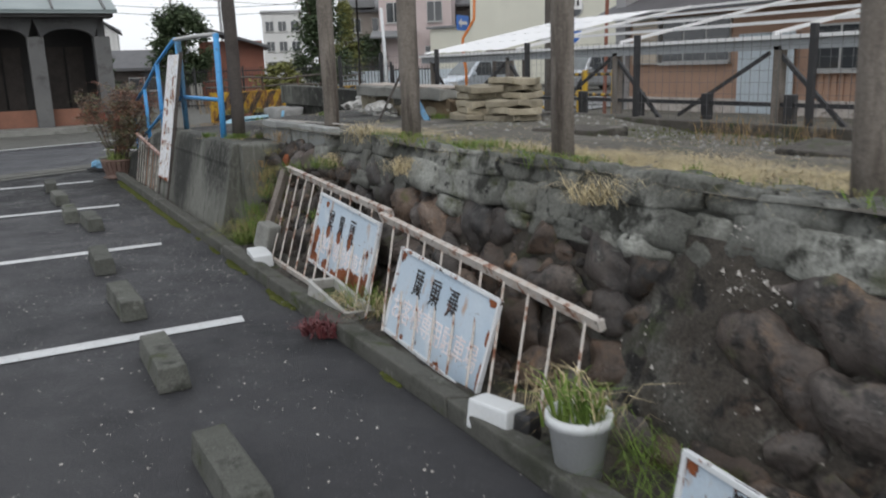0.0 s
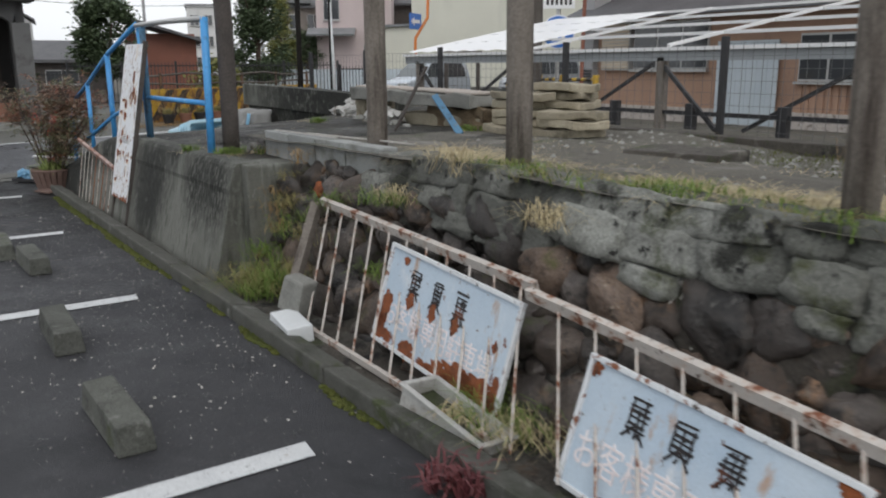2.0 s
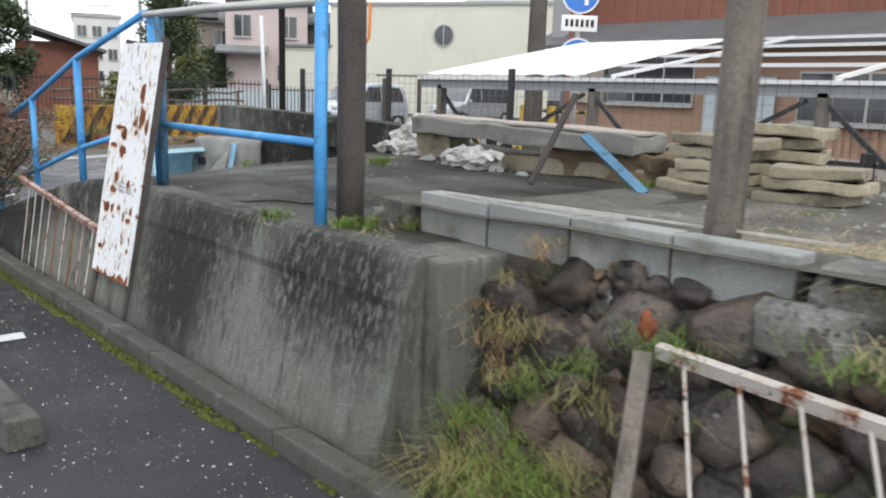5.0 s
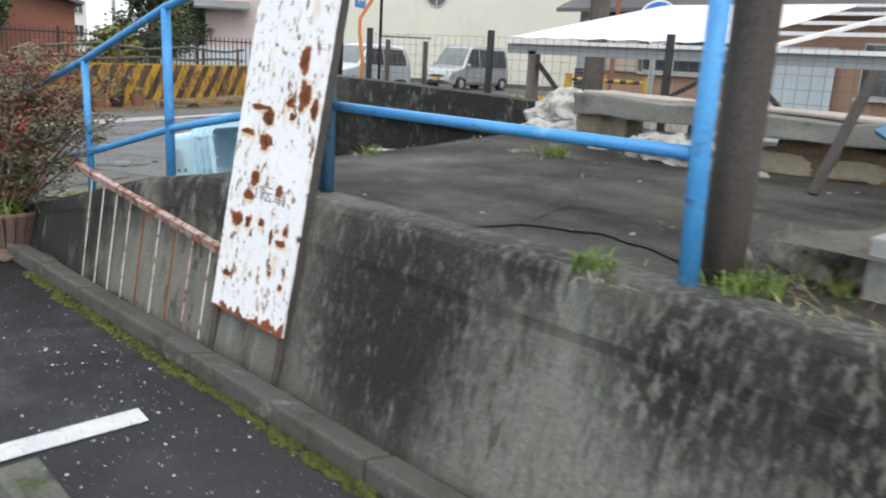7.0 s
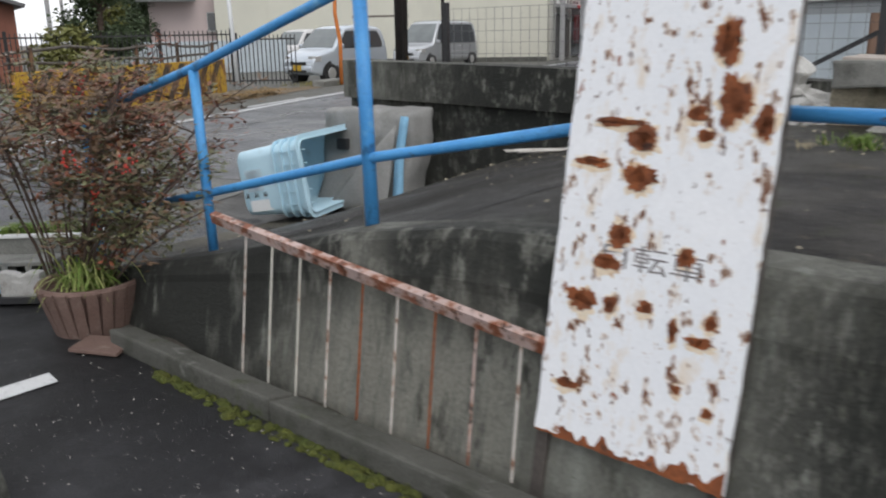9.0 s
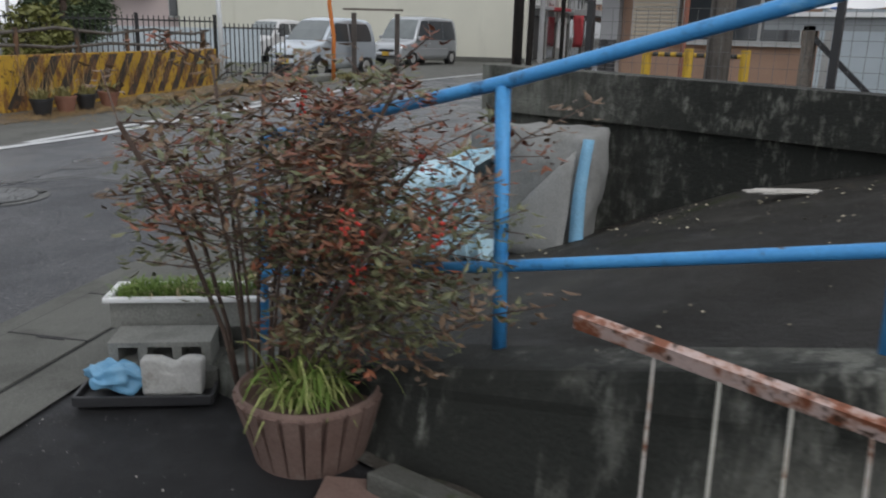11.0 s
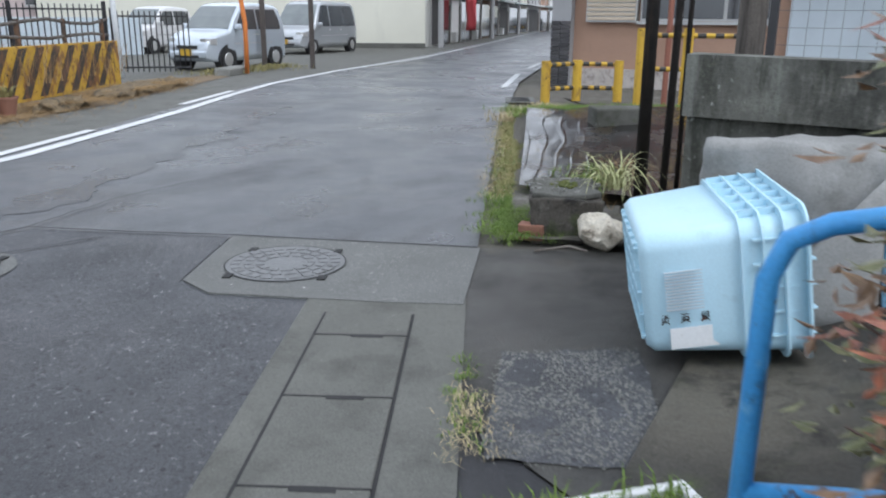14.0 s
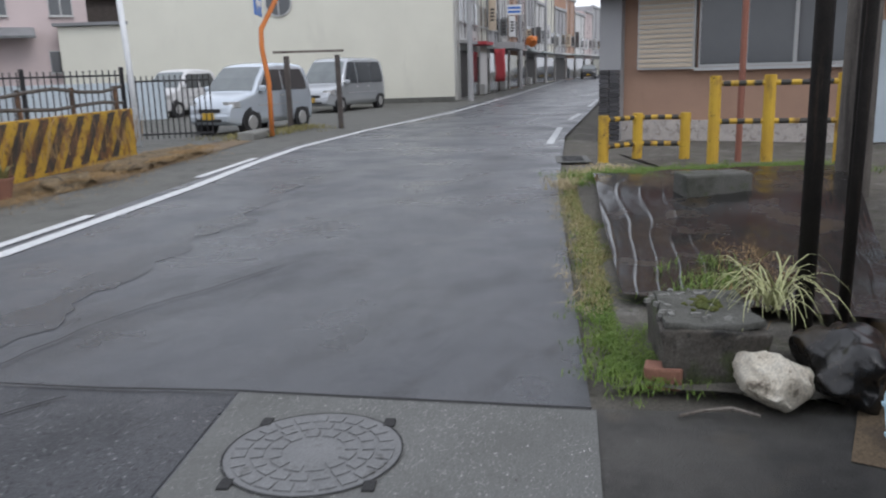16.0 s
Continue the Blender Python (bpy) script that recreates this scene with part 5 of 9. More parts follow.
# ---- timber poles at the plot's edge ----
for i, (x, y, z, r, lean) in enumerate(((0.965, 3.32, 0.80, 0.064, 0.0), (1.28, 1.65, 0.88, 0.062, -0.015), (1.39, 0.44, 0.93, 0.066, -0.005), (1.36, -1.30, 0.93, 0.058, 0.012), (1.36, -2.95, 0.93, 0.066, 0.03))):
    bm = bmesh.new()
    pts = [(0, 0, -0.1)] + [(lean * h * 0.3 + 0.006 * math.sin(3 * h + i), lean * h, h) for h in (0.3, 0.8, 1.4, 2.1, 2.9, 3.6)]
    add_path(bm, pts, r, 12)
    solid("timber_pole", bm, M["wood" if i else "dark_wood"], "grey weathered timber pole at the plot's edge" if i else "dark brown timber pole beside the blue frame", "pole", pose(x, y, z), "timber poles", smooth=True)
# ---- rubble, stacked slabs and litter on the plot ----
rr = random.Random(21)
def rough_slab(c, size, seed, amount, cuts=6, tilt=0.0):
    bm = box((0, 0, 0), size, bevel=0.012)
    bmesh.ops.subdivide_edges(bm, edges=[e for e in bm.edges if e.calc_length() > 0.08], cuts=cuts, use_grid_fill=True)
    for v in bm.verts:
        q = v.co + Vector((seed * 3.1, seed, 0))
        v.co += amount * Vector(noise.noise_vector(q * 4)) + 0.5 * amount * Vector(noise.noise_vector(q * 11))
    bmesh.ops.transform(bm, matrix=Matrix.Translation(c) @ Matrix.Rotation(radians(tilt), 4, "X"), verts=list(bm.verts))
    return bm


stack_meshes = []
for s in range(5):
    bm = rough_slab((0, 0, 0), (0.36, 0.52, 0.066), s + 7, 0.022, 4)
    me = mesh_of("slab_stone", bm)
    me.materials.append(M["slab"])
    stack_meshes.append(me)
for cx, cy, n, w in ((3.42, 2.88, 5, 1.0), (3.74, 2.62, 6, 0.95), (3.50, 2.30, 3, 1.0)):
    t = thing("slab_stack", "stack of rough yellowish paving slabs", "stone stack", pose(cx, cy, 0.85), "slab stacks")
    for k in range(n):
        o = new("slab_stone", stack_meshes[(k + n) % 5])
        o.parent = t
        o.matrix_basis = pose(rr.uniform(-0.04, 0.04), rr.uniform(-0.05, 0.05), 0.035 + 0.073 * k, rr.uniform(-2, 2), rr.uniform(-2, 2), rr.uniform(-18, 18)) @ Matrix.Diagonal((w, w * rr.uniform(0.8, 1.1), 1, 1))
t = thing("broken_beam", "long broken concrete slab lying on rubble", "concrete slab", pose(3.42, 4.40, 0.86, 0, 0, 2))
part("beam", rough_slab((0, 0.05, 0.27), (0.44, 2.15, 0.12), 1, 0.03, 9, 1.0), M["concrete"], t, "weathered broken front")
part("pale_top", rough_slab((0.04, 0.05, 0.338), (0.40, 2.1, 0.025), 2, 0.012, 9, 1.0), M["pale_top"], t, "pale pinkish plastered top")
part("lower_slab", rough_slab((0.08, -0.3, 0.05), (0.40, 1.5, 0.11), 3, 0.04, 7), M["slab"], t, "brown earthy slab")
solid("earth_bank", rough_slab((0, 0, 0.10), (0.30, 0.95, 0.22), 4, 0.06, 8), M["earth"], "bank of brown earth under the slab", "earth", pose(3.48, 3.72, 0.84), kind=S)
solid("beige_block", rough_slab((0, 0, 0.11), (0.30, 0.36, 0.24), 6, 0.04), M["slab"], "beige earthy block under the slab's end", "stone block", pose(3.40, 5.36, 0.85, 0, 3, 8))
for i, (x, y, z, r) in enumerate(((3.12, 5.25, 0.88, 0.07), (3.25, 5.70, 0.90, 0.10), (3.08, 4.95, 0.88, 0.06), (3.40, 5.95, 0.90, 0.11), (3.10, 4.45, 0.88, 0.06), (3.06, 4.15, 0.87, 0.05))):
    solid("rubble_stone", lump(r, 30 + i, 2, 0.5, (0.9, 1.1, 0.9)), M["concrete"], "rough lump of broken concrete", "rubble", pose(x, y, z - 0.03), "rubble stones")
for i, (sx, sy, sz, x, y, z, lab) in enumerate(((0.16, 0.27, 0.16, 3.60, 5.92, 1.02, "crumpled translucent plastic sheet on rubble"), (0.13, 0.27, 0.085, 3.16, 4.75, 0.91, "torn dirty plastic bag before the beam"), (0.17, 0.26, 0.08, 3.32, 5.80, 0.91, "flattened dirty plastic bag on rubble"))):
    bm = lump(1.0, 44 + i, 4, 0.6, (sx, sy, sz))
    for v in bm.verts:
        v.co += 0.05 * Vector(noise.noise_vector(v.co * 7)) + 0.035 * Vector(noise.noise_vector(v.co * 17))
    solid("crumpled_sheet", bm, M["sack"], lab, "plastic sheet", pose(x, y, z))
bm = bmesh.new()
bar_between(bm, (0, 0, 0), (0.11, 0.56, 0.31), 0.06, 0.02, up=(-0.5, 0, 1))
solid("blue_plank", bm, M["blue_dark"], "faded blue plank leaning on the beam", "plank", pose(2.90, 3.03, 0.86))
bm = bmesh.new()
bar_between(bm, (0, 0, 0), (0.29, -0.09, 0.57), 0.05, 0.02)
solid("rusty_bar", bm, M["dark_wood"], "weathered flat bar leaning over the slab", "bar", pose(2.66, 3.72, 0.86))

for i, (a, b) in enumerate((((1.13, 2.85, 0.0), (1.16, 1.95, 0.004)), ((1.19, 2.45, 0.0), (1.30, 1.25, 0.006)))):
    bm = bmesh.new()
    bar_between(bm, Vector(a), Vector(b), 0.010, 0.008)
    solid("white_strip", bm, M["litter"], "long thin pale reed lying on the blocks", "reed", pose(0, 0, 0.992), "pale reeds")
# ---- weeds, straw and moss ----
rg = random.Random(77)


def spots_in(n, fx, fy, fz):
    """Random places; fields of many places are patchy."""
    pts = ((fx(), fy()) for _ in range(n))
    return [(x, y, fz(x, y)) for x, y in pts if n < 250 or noise.noise(Vector((x * 1.8, y * 1.8, n * 0.01))) + 0.5 * noise.noise(Vector((x * 6, y * 6, n * 0.01))) > 0.06]


fz = lambda x, y: field_z(x, y) - 0.01
grass("straw_grass", blades(rg, spots_in(900, lambda: rg.triangular(1.10, 2.0, 1.30), lambda: rg.uniform(-5.0, 0.9), fz), 0.12, 0.0024, 2.6, 14, 0.09, 0.45), M["straw"], "dry pale grass along the wall's top")
grass("straw_grass", blades(rg, spots_in(1000, lambda: rg.triangular(1.3, 2.5, 1.6), lambda: rg.triangular(-5.0, -0.3, -2.4), fz), 0.17, 0.0026, 2.6, 15, 0.12, 0.35), M["straw"], "long fallen straw on the plot")
grass("straw_grass", blades(rg, spots_in(300, lambda: rg.uniform(1.3, 3.6), lambda: rg.uniform(-4.5, 2.2), fz), 0.07, 0.003, 2.6, 10, 0.12, 0.5), M["straw"], "thin dry grass over the plot")
grass("straw_grass", blades(rg, [(rg.gauss(1.55, 0.16), rg.gauss(1.15, 0.22), fz(1.55, 1.15)) for _ in range(90)], 0.16, 0.0026, 3.2, 12, 0.08, 0.2), M["straw"], "flattened pale straw beside a pole")
grass("yellow_grass", blades(rg, spots_in(300, lambda: rg.triangular(1.08, 1.6, 1.14), lambda: rg.uniform(-5.0, 0.4), fz), 0.10, 0.003, 1.7, 12, 0.06), M["grass_yellow"], "yellowing grass along the wall's top")
grass("green_grass", blades(rg, spots_in(120, lambda: rg.triangular(1.08, 1.5, 1.12), lambda: rg.choice((rg.uniform(-4, 0.5), rg.gauss(-1.4, 0.2), rg.gauss(0.3, 0.15), rg.gauss(-0.6, 0.15))), fz), 0.10, 0.005, 1.2, 8, 0.04), M["grass_green"], "green tufts at the pole feet")
# mounds and flat broken slabs on the plot
for i, (x, y, w, d) in enumerate(((3.2, 0.9, 0.4, 0.7), (3.4, -1.6, 0.5, 0.9))):
    solid("flat_slab", box((0, 0, 0), (w, d, 0.07), bevel=0.015, jitter=0.05, seed=i * 2.3), M["stump"], "flat broken concrete slab half sunk in soil", "slab", pose(x, y, field_z(x, y) + 0.01, rr.uniform(-3, 3), rr.uniform(-3, 3), rr.uniform(-12, 12)), "flat slabs")
verts, faces = [], []
rq = random.Random(52)
for i in range(1600):
    x, y = (rq.uniform(1.2, 4.3), rq.uniform(-5, 2.6)) if i < 800 else (rq.triangular(3.0, 4.35, 4.2), rq.uniform(-5, 2.2))
    q, a = 0.004 + 0.03 * rq.random() ** 4, rq.uniform(0, 6.28)
    z = field_z(x, y) - 0.002
    k = len(verts)
    verts += [(x + q * math.cos(a + b), y + q * math.sin(a + b), z) for b in (0, 1.7, 3.1, 4.6)] + [(x + 0.2 * q, y, z + q * rq.uniform(0.5, 1.0))]
    faces += [(k, k + 1, k + 4), (k + 1, k + 2, k + 4), (k + 2, k + 3, k + 4), (k + 3, k, k + 4)]
me = bpy.data.meshes.new("rubble_crumb")
me.from_pydata(verts, [], faces)
grass("rubble_crumb", me, M["concrete"], "broken concrete crumbs over the plot", "stuff", "rubble")
grass("plot_moss", blades(rq, [(rq.triangular(2.8, 4.3, 4.1), rq.uniform(-3, 2.0), 0.80) for _ in range(260)], 0.035, 0.006, 1.2, 8, 0.06), M["moss"], "low moss before the fence kerb", "stuff", "moss")
grass("seed_stalk", blades(rq, [(rq.uniform(3.6, 4.3), rq.gauss(-0.4, 0.5), 0.78) for _ in range(40)], 0.28, 0.003, 0.9, 4, 0.03), M["dead_grass"], "dead upright stalks by the fence", "stuff", "plant")
dz = lambda x, y: deck_z(x, y) - 0.005
for cx, cy, n, sp in ((0.93, 3.20, 16, 0.045), (0.74, 3.62, 8, 0.04), (2.6, 5.25, 16, 0.055), (1.2, 3.05, 10, 0.06), (2.0, 6.2, 4, 0.06), (3.2, 3.25, 12, 0.08)):
    grass("weed_tuft", blades(rg, spots_in(n, lambda: rg.gauss(cx, sp), lambda: rg.gauss(cy, sp), dz), 0.09, 0.006, 1.1, 9, 0.02), M["grass_green"], "green weed tuft in the slab's crack")
    grass("dry_tuft", blades(rg, spots_in(n // 3, lambda: rg.gauss(cx, sp * 2), lambda: rg.gauss(cy, sp * 2), dz), 0.10, 0.003, 2.0, 8, 0.03, 0.5), M["straw"], "dry stalks in the slab's crack")
# fern-like weeds in the corner by the stone wall
for cx, cy, z, n, h, mat in ((0.66, 2.18, 0.02, 30, 0.26, "grass_yellow"), (0.62, 2.05, 0.02, 16, 0.20, "grass_green"), (0.78, 2.25, 0.22, 10, 0.16, "grass_green"), (0.72, 1.95, 0.12, 16, 0.18, "grass_green"), (0.86, 1.80, 0.40, 8, 0.16, "grass_yellow"), (0.95, 1.55, 0.62, 10, 0.16, "grass_green"), (0.84, 0.9, 0.35, 8, 0.14, "grass_green"), (0.98, 1.02, 0.72, 12, 0.12, "grass_green"), (0.96, 0.95, 0.74, 8, 0.14, "straw"),
                             (0.70, -0.35, 0.03, 18, 0.22, "grass_green"), (0.70, -0.55, 0.03, 12, 0.2, "straw"), (0.72, -2.2, 0.03, 16, 0.26, "straw"), (0.74, -2.6, 0.03, 9, 0.22, "grass_green"), (0.66, -2.85, 0.03, 7, 0.16, "grass_green"), (1.0, -0.25, 0.80, 12, 0.15, "straw"), (1.0, -2.0, 0.85, 12, 0.16, "straw"), (1.04, 0.55, 0.93, 12, 0.2, "straw")):
    r2 = random.Random(int(1000 * (cx + cy)))
    grass("wall_weed", blades(r2, [(r2.gauss(cx, 0.05), r2.gauss(cy, 0.08), z) for _ in range(n)], h, 0.0035, 1.7, 12, 0.04), M[mat], "arching weeds growing from the wall")
for k in range(20):
    r2 = random.Random(300 + k)
    z = r2.uniform(0.05, 0.85)
    cx, cy = face_x(z) - 0.01, 2.40 - r2.triangular(0.02, 0.75, 0.1) * (1.1 - 0.5 * z)
    grass("corner_weed", blades(r2, [(r2.gauss(cx, 0.03), r2.gauss(cy, 0.05), z) for _ in range(4)], r2.uniform(0.09, 0.17), 0.003, 1.9, 10, 0.03), M[("grass_yellow", "grass_green", "dead_grass", "grass_yellow")[k % 4]], "weeds spilling over the stones in the corner")
# moss along the kerb's foot: small cushions and spiky growth
mverts, mspots = bmesh.new(), []
rm = random.Random(9)
for i in range(1500):
    y = rm.uniform(-3.5, 7.3)
    w = 0.055 + 0.07 * noise.noise(Vector((y * 1.9, 1, 0))) - (0.0 if y > 3.2 else 0.045 if y > 0 else 0.06)
    if w < 0.01:
        continue
    x = 0.33 - w * rm.random() ** 1.3
    r = rm.uniform(0.008, 0.02)
    bmesh.ops.create_icosphere(mverts, subdivisions=1, radius=r, matrix=Matrix.Translation((x, y, 0.002)) @ Matrix.Diagonal((1.2, 1.5, 0.8, 1)))
    if rm.random() < 0.5:
        mspots.append((x, y, 0.008))
tagged(part("moss_cushion", mverts, M["moss"], None, "", True), "dark green moss along the kerb's foot", "moss", "", "stuff")
grass("moss_growth", blades(rm, mspots, 0.022, 0.004, 1.0, 5, 0.012), M["moss"], "short mossy growth at the kerb's foot", "stuff", "moss")
verts, faces = [], []
for i in range(5600):
    x, y = (rg.triangular(-3.0, 0.34, 0.0), rg.uniform(-4, 9)) if i < 4200 else (rg.triangular(-1.2, 0.34, 0.25), rg.uniform(0.5, 7.4))
    a, s = rg.uniform(0, 6.28), (0.0015 + 0.0075 * rg.random() ** 3) * (1.0 if y < 6.3 else 0.55)
    k = len(verts)
    verts += [(x + s * math.cos(a + q), y + s * math.sin(a + q) * 0.7, 0.007 + 0.004 * (q > 2)) for q in (0, 1.9, 3.3, 4.8)]
    faces.append((k, k + 1, k + 2, k + 3))
me = bpy.data.meshes.new("litter")
me.from_pydata(verts, [], faces)
grass("litter", me, M["litter"], "pale scattered petals and grit on the asphalt", "stuff", "litter")

# broken edge of the upper slab and cracks on the ramp
for pts, w in (([(0.84, 4.30), (0.90, 4.21), (1.05, 4.13), (1.10, 4.0), (1.16, 3.87), (1.10, 3.62), (1.02, 3.4)], 0.03), ([(1.05, 4.13), (1.5, 4.22), (2.1, 4.6), (2.6, 5.0)], 0.010), ([(0.9, 6.2), (1.6, 6.05), (2.5, 6.4)], 0.008)):
    bm = bmesh.new()
    prev = None
    for (ax, ay), (bx, by) in zip(pts, pts[1:]):
        for k in range(6):
            x, y = ax + (bx - ax) * k / 6, ay + (by - ay) * k / 6
            j = 0.03 * noise.noise(Vector((x * 7, y * 7, 2)))
            q = w * (0.6 + 0.8 * abs(noise.noise(Vector((x * 9, y * 9, 5)))))
            row = [bm.verts.new((x + j - q, y, deck_z(x, y) + 0.005)), bm.verts.new((x + j + q, y + 0.01, deck_z(x, y) + 0.005))]
            if prev:
                bm.faces.new((prev[0], prev[1], row[1], row[0]))
            prev = row
    solid("slab_crack", bm, M["tar"], "dark broken crack in the ramp slab", "crack", group="slab cracks", kind=S)

# dead leaves and crumbs on the ramp slab
verts, faces = [], []
rl = random.Random(61)
for i in range(800):
    x, y = (rl.uniform(0.8, 3.5), rl.uniform(3.0, 8.6)) if i < 300 else (rl.triangular(2.2, 3.5, 3.4), rl.uniform(4.8, 8.6))
    a, q = rl.uniform(0, 6.28), 0.003 + 0.014 * rl.random() ** 3
    k = len(verts)
    z = deck_z(x, y) + 0.006
    verts += [(x + q * math.cos(a + b), y + q * math.sin(a + b) * 0.7, z + (0.4 * q if b > 3 else 0)) for b in (0, 1.9, 3.3, 4.8)]
    faces.append((k, k + 1, k + 2, k + 3))
me = bpy.data.meshes.new("slab_litter")
me.from_pydata(verts, [], faces)
grass("slab_litter", me, M["slab"], "dead leaves and crumbs on the ramp slab", "stuff", "litter")

rk = random.Random(71)
t = thing("stick_bundle", "bundle of pale dry sticks on the slab", "sticks", pose(3.3, 7.3, deck_z(3.3, 7.3) + 0.014, 0, 0, -48))
for k in range(9):
    bm = bmesh.new()
    y = rk.uniform(-0.05, 0.05)
    add_path(bm, [(-0.24 + rk.uniform(-0.08, 0.08), y, 0.004 * k * 0.5), (0, y + rk.uniform(-0.02, 0.02), 0.012), (0.26 + rk.uniform(-0.1, 0.08), y + rk.uniform(-0.06, 0.06), 0.004 * k * 0.5)], 0.006, 5)
    part("stick", bm, M["litter"], t)

rt = random.Random(83)
grass("dead_tangle", blades(rt, [(rt.gauss(1.28, 0.10), rt.gauss(3.08, 0.12), 0.84) for _ in range(26)], 0.15, 0.0022, 2.4, 8, 0.05, 0.8), M["dead_grey"], "grey tangle of dead stalks beside the pole")
grass("dead_tangle", blades(rt, [(rt.gauss(1.12, 0.08), rt.gauss(2.92, 0.10), 0.82) for _ in range(12)], 0.14, 0.0025, 2.2, 7, 0.05, 0.6), M["dead_grass"], "brown tangle of dead stalks beside the pole")
for i in range(7):
    x, y = 1.15 + 0.07 * (i % 3), 2.86 + 0.08 * i
    solid("rubble_stone", lump(0.03 + 0.012 * (i % 3), 130 + i, 2, 0.5), M["concrete"], "small broken concrete crumb by the pole", "rubble", pose(x, y, 0.84), "concrete crumbs")
# ---- crate, cloth, pots and small things near the ramp's foot ----
def rounded(w, h, r, z0, n=5):
    """A rounded rectangle in x and z, standing on z0."""
    pts = []
    for cx, cz, a0 in ((w / 2 - r, z0 + h - r, 0), (-w / 2 + r, z0 + h - r, 90), (-w / 2 + r, z0 + r, 180), (w / 2 - r, z0 + r, 270)):
        pts += [(cx + r * math.cos(radians(a0 + 90 * k / n)), cz + r * math.sin(radians(a0 + 90 * k / n))) for k in range(n + 1)]
    return pts


def loft(bm, rings, close=True):
    """Skin over rings of (y, points), in order."""
    made = [[bm.verts.new((x, y, z)) for x, z in pts] for y, pts in rings]
    n = len(made[0])
    for a, b in zip(made, made[1:]):
        for k in range(n):
            bm.faces.new((a[k], a[(k + 1) % n], b[(k + 1) % n], b[k]))
    return made


def crate():
    """A nesting crate on its side: mouth towards local -y, bottom towards +y."""
    t = thing("plastic_crate", "pale blue plastic crate lying on its side", "crate", pose(2.66, 9.12, 0.095, -9, 0, 20))
    L, W0, W1, H0, H1, th, R = 0.60, 0.76, 0.85, 0.48, 0.545, 0.014, 0.07

    def outline(y, out=0.0):
        f = (y + L / 2) / L
        w, h = W1 + (W0 - W1) * f, H1 + (H0 - H1) * f
        return rounded(w + 2 * out, h + 2 * out, R + out, 0.03 * f - out)

    bm = bmesh.new()
    rings = [(L / 2, [(x * 0.93, 0.27 + (z - 0.27) * 0.92) for x, z in outline(L / 2)])] + [(y, outline(y)) for y in (L / 2 - 0.03, 0.1, -0.1, -L / 2)]
    rings += [(y, outline(y, -th)) for y in (-L / 2, -0.1, 0.1, L / 2 - 0.03)]
    made = loft(bm, rings)
    bm.faces.new(made[0])
    bm.faces.new(made[-1][::-1])
    bmesh.ops.recalc_face_normals(bm, faces=bm.faces)
    part("shell", bm, M["crate"], t, smooth=True)
    for y, o in ((-0.292, 0.034), (-0.215, 0.028), (-0.14, 0.026), (-0.065, 0.024)):
        bm = bmesh.new()
        loft(bm, [(y, outline(y, -0.002)), (y, outline(y, o)), (y + 0.009, outline(y, o)), (y + 0.009, outline(y, -0.002))])
        bmesh.ops.recalc_face_normals(bm, faces=bm.faces)
        part("rib", bm, M["crate"], t)
    for k in range(5):
        z = 0.09 + 0.095 * k
        for sx in (-1, 1):
            part("cross_rib", box((sx * (W1 / 2 - 0.002), -0.178, z), (0.034, 0.22, 0.007), Matrix.Rotation(radians(-sx * 4.2), 4, 'Z')), M["crate"], t)
    for k in range(6):
        part("cross_rib", box((-0.32 + 0.128 * k, -0.178, H1 + 0.002), (0.007, 0.22, 0.03)), M["crate"], t)
    for k in range(5):
        part("bottom_rib", box((0, L / 2 + 0.008, 0.09 + 0.09 * k), (W0 - 0.12, 0.016, 0.010)), M["crate"], t)
    for k in range(6):
        part("bottom_rib", box((-0.29 + 0.116 * k, L / 2 + 0.008, 0.27), (0.010, 0.016, 0.40)), M["crate"], t)
    lean = Matrix.Translation((-W0 / 2 - 0.014, 0.10, 0)) @ Matrix.Rotation(radians(4.2), 4, 'Z')
    for k in range(13):
        part("vent_slot", box((0, 0.0, 0.37 - 0.0125 * k), (0.008, 0.24, 0.005), lean), M["panel_blue"], t)
    part("label_card", box((-0.006, 0.02, 0.105), (0.003, 0.19, 0.085), lean), M["white"], t, "faded white label card")
    for k in range(6):
        bm = bmesh.new()
        strokes(bm, 0.036, 0.036, 3, 70 + k)
        part("black_character", bm, M["ink"], t, "black stamped lettering bars").matrix_basis = lean @ Matrix.Translation((-0.006, 0.13 - 0.075 * k, 0.185))
    return t


crate()
# grey cloth heap behind the crate
bm = box((0, 0, 0.40), (0.34, 0.86, 0.80), bevel=0.05)
bmesh.ops.subdivide_edges(bm, edges=[e for e in bm.edges if e.calc_length() > 0.1], cuts=9, use_grid_fill=True)
for v in bm.verts:
    c = v.co.copy()
    v.co.x -= 0.16 * max(0, 1 - c.z / 0.8) ** 1.5
    v.co.z -= 0.10 * max(0, c.y + 0.05) + 0.10 * max(0, 0.5 - abs(c.y + 0.1)) * (c.z > 0.7)
    v.co += 0.05 * Vector(noise.noise_vector(c * 2.6)) + 0.022 * Vector(noise.noise_vector(c * 6.5)) + 0.008 * Vector(noise.noise_vector(c * 15))
    v.co.z = max(v.co.z, 0.0)
t = thing("cloth_heap", "grey fabric bag slumped against the wall", "bag", pose(3.25, 8.90, 0.06, 0, 0, 12))
part("cloth", bm, M["tarp"], t, smooth=True)
bm = bmesh.new()
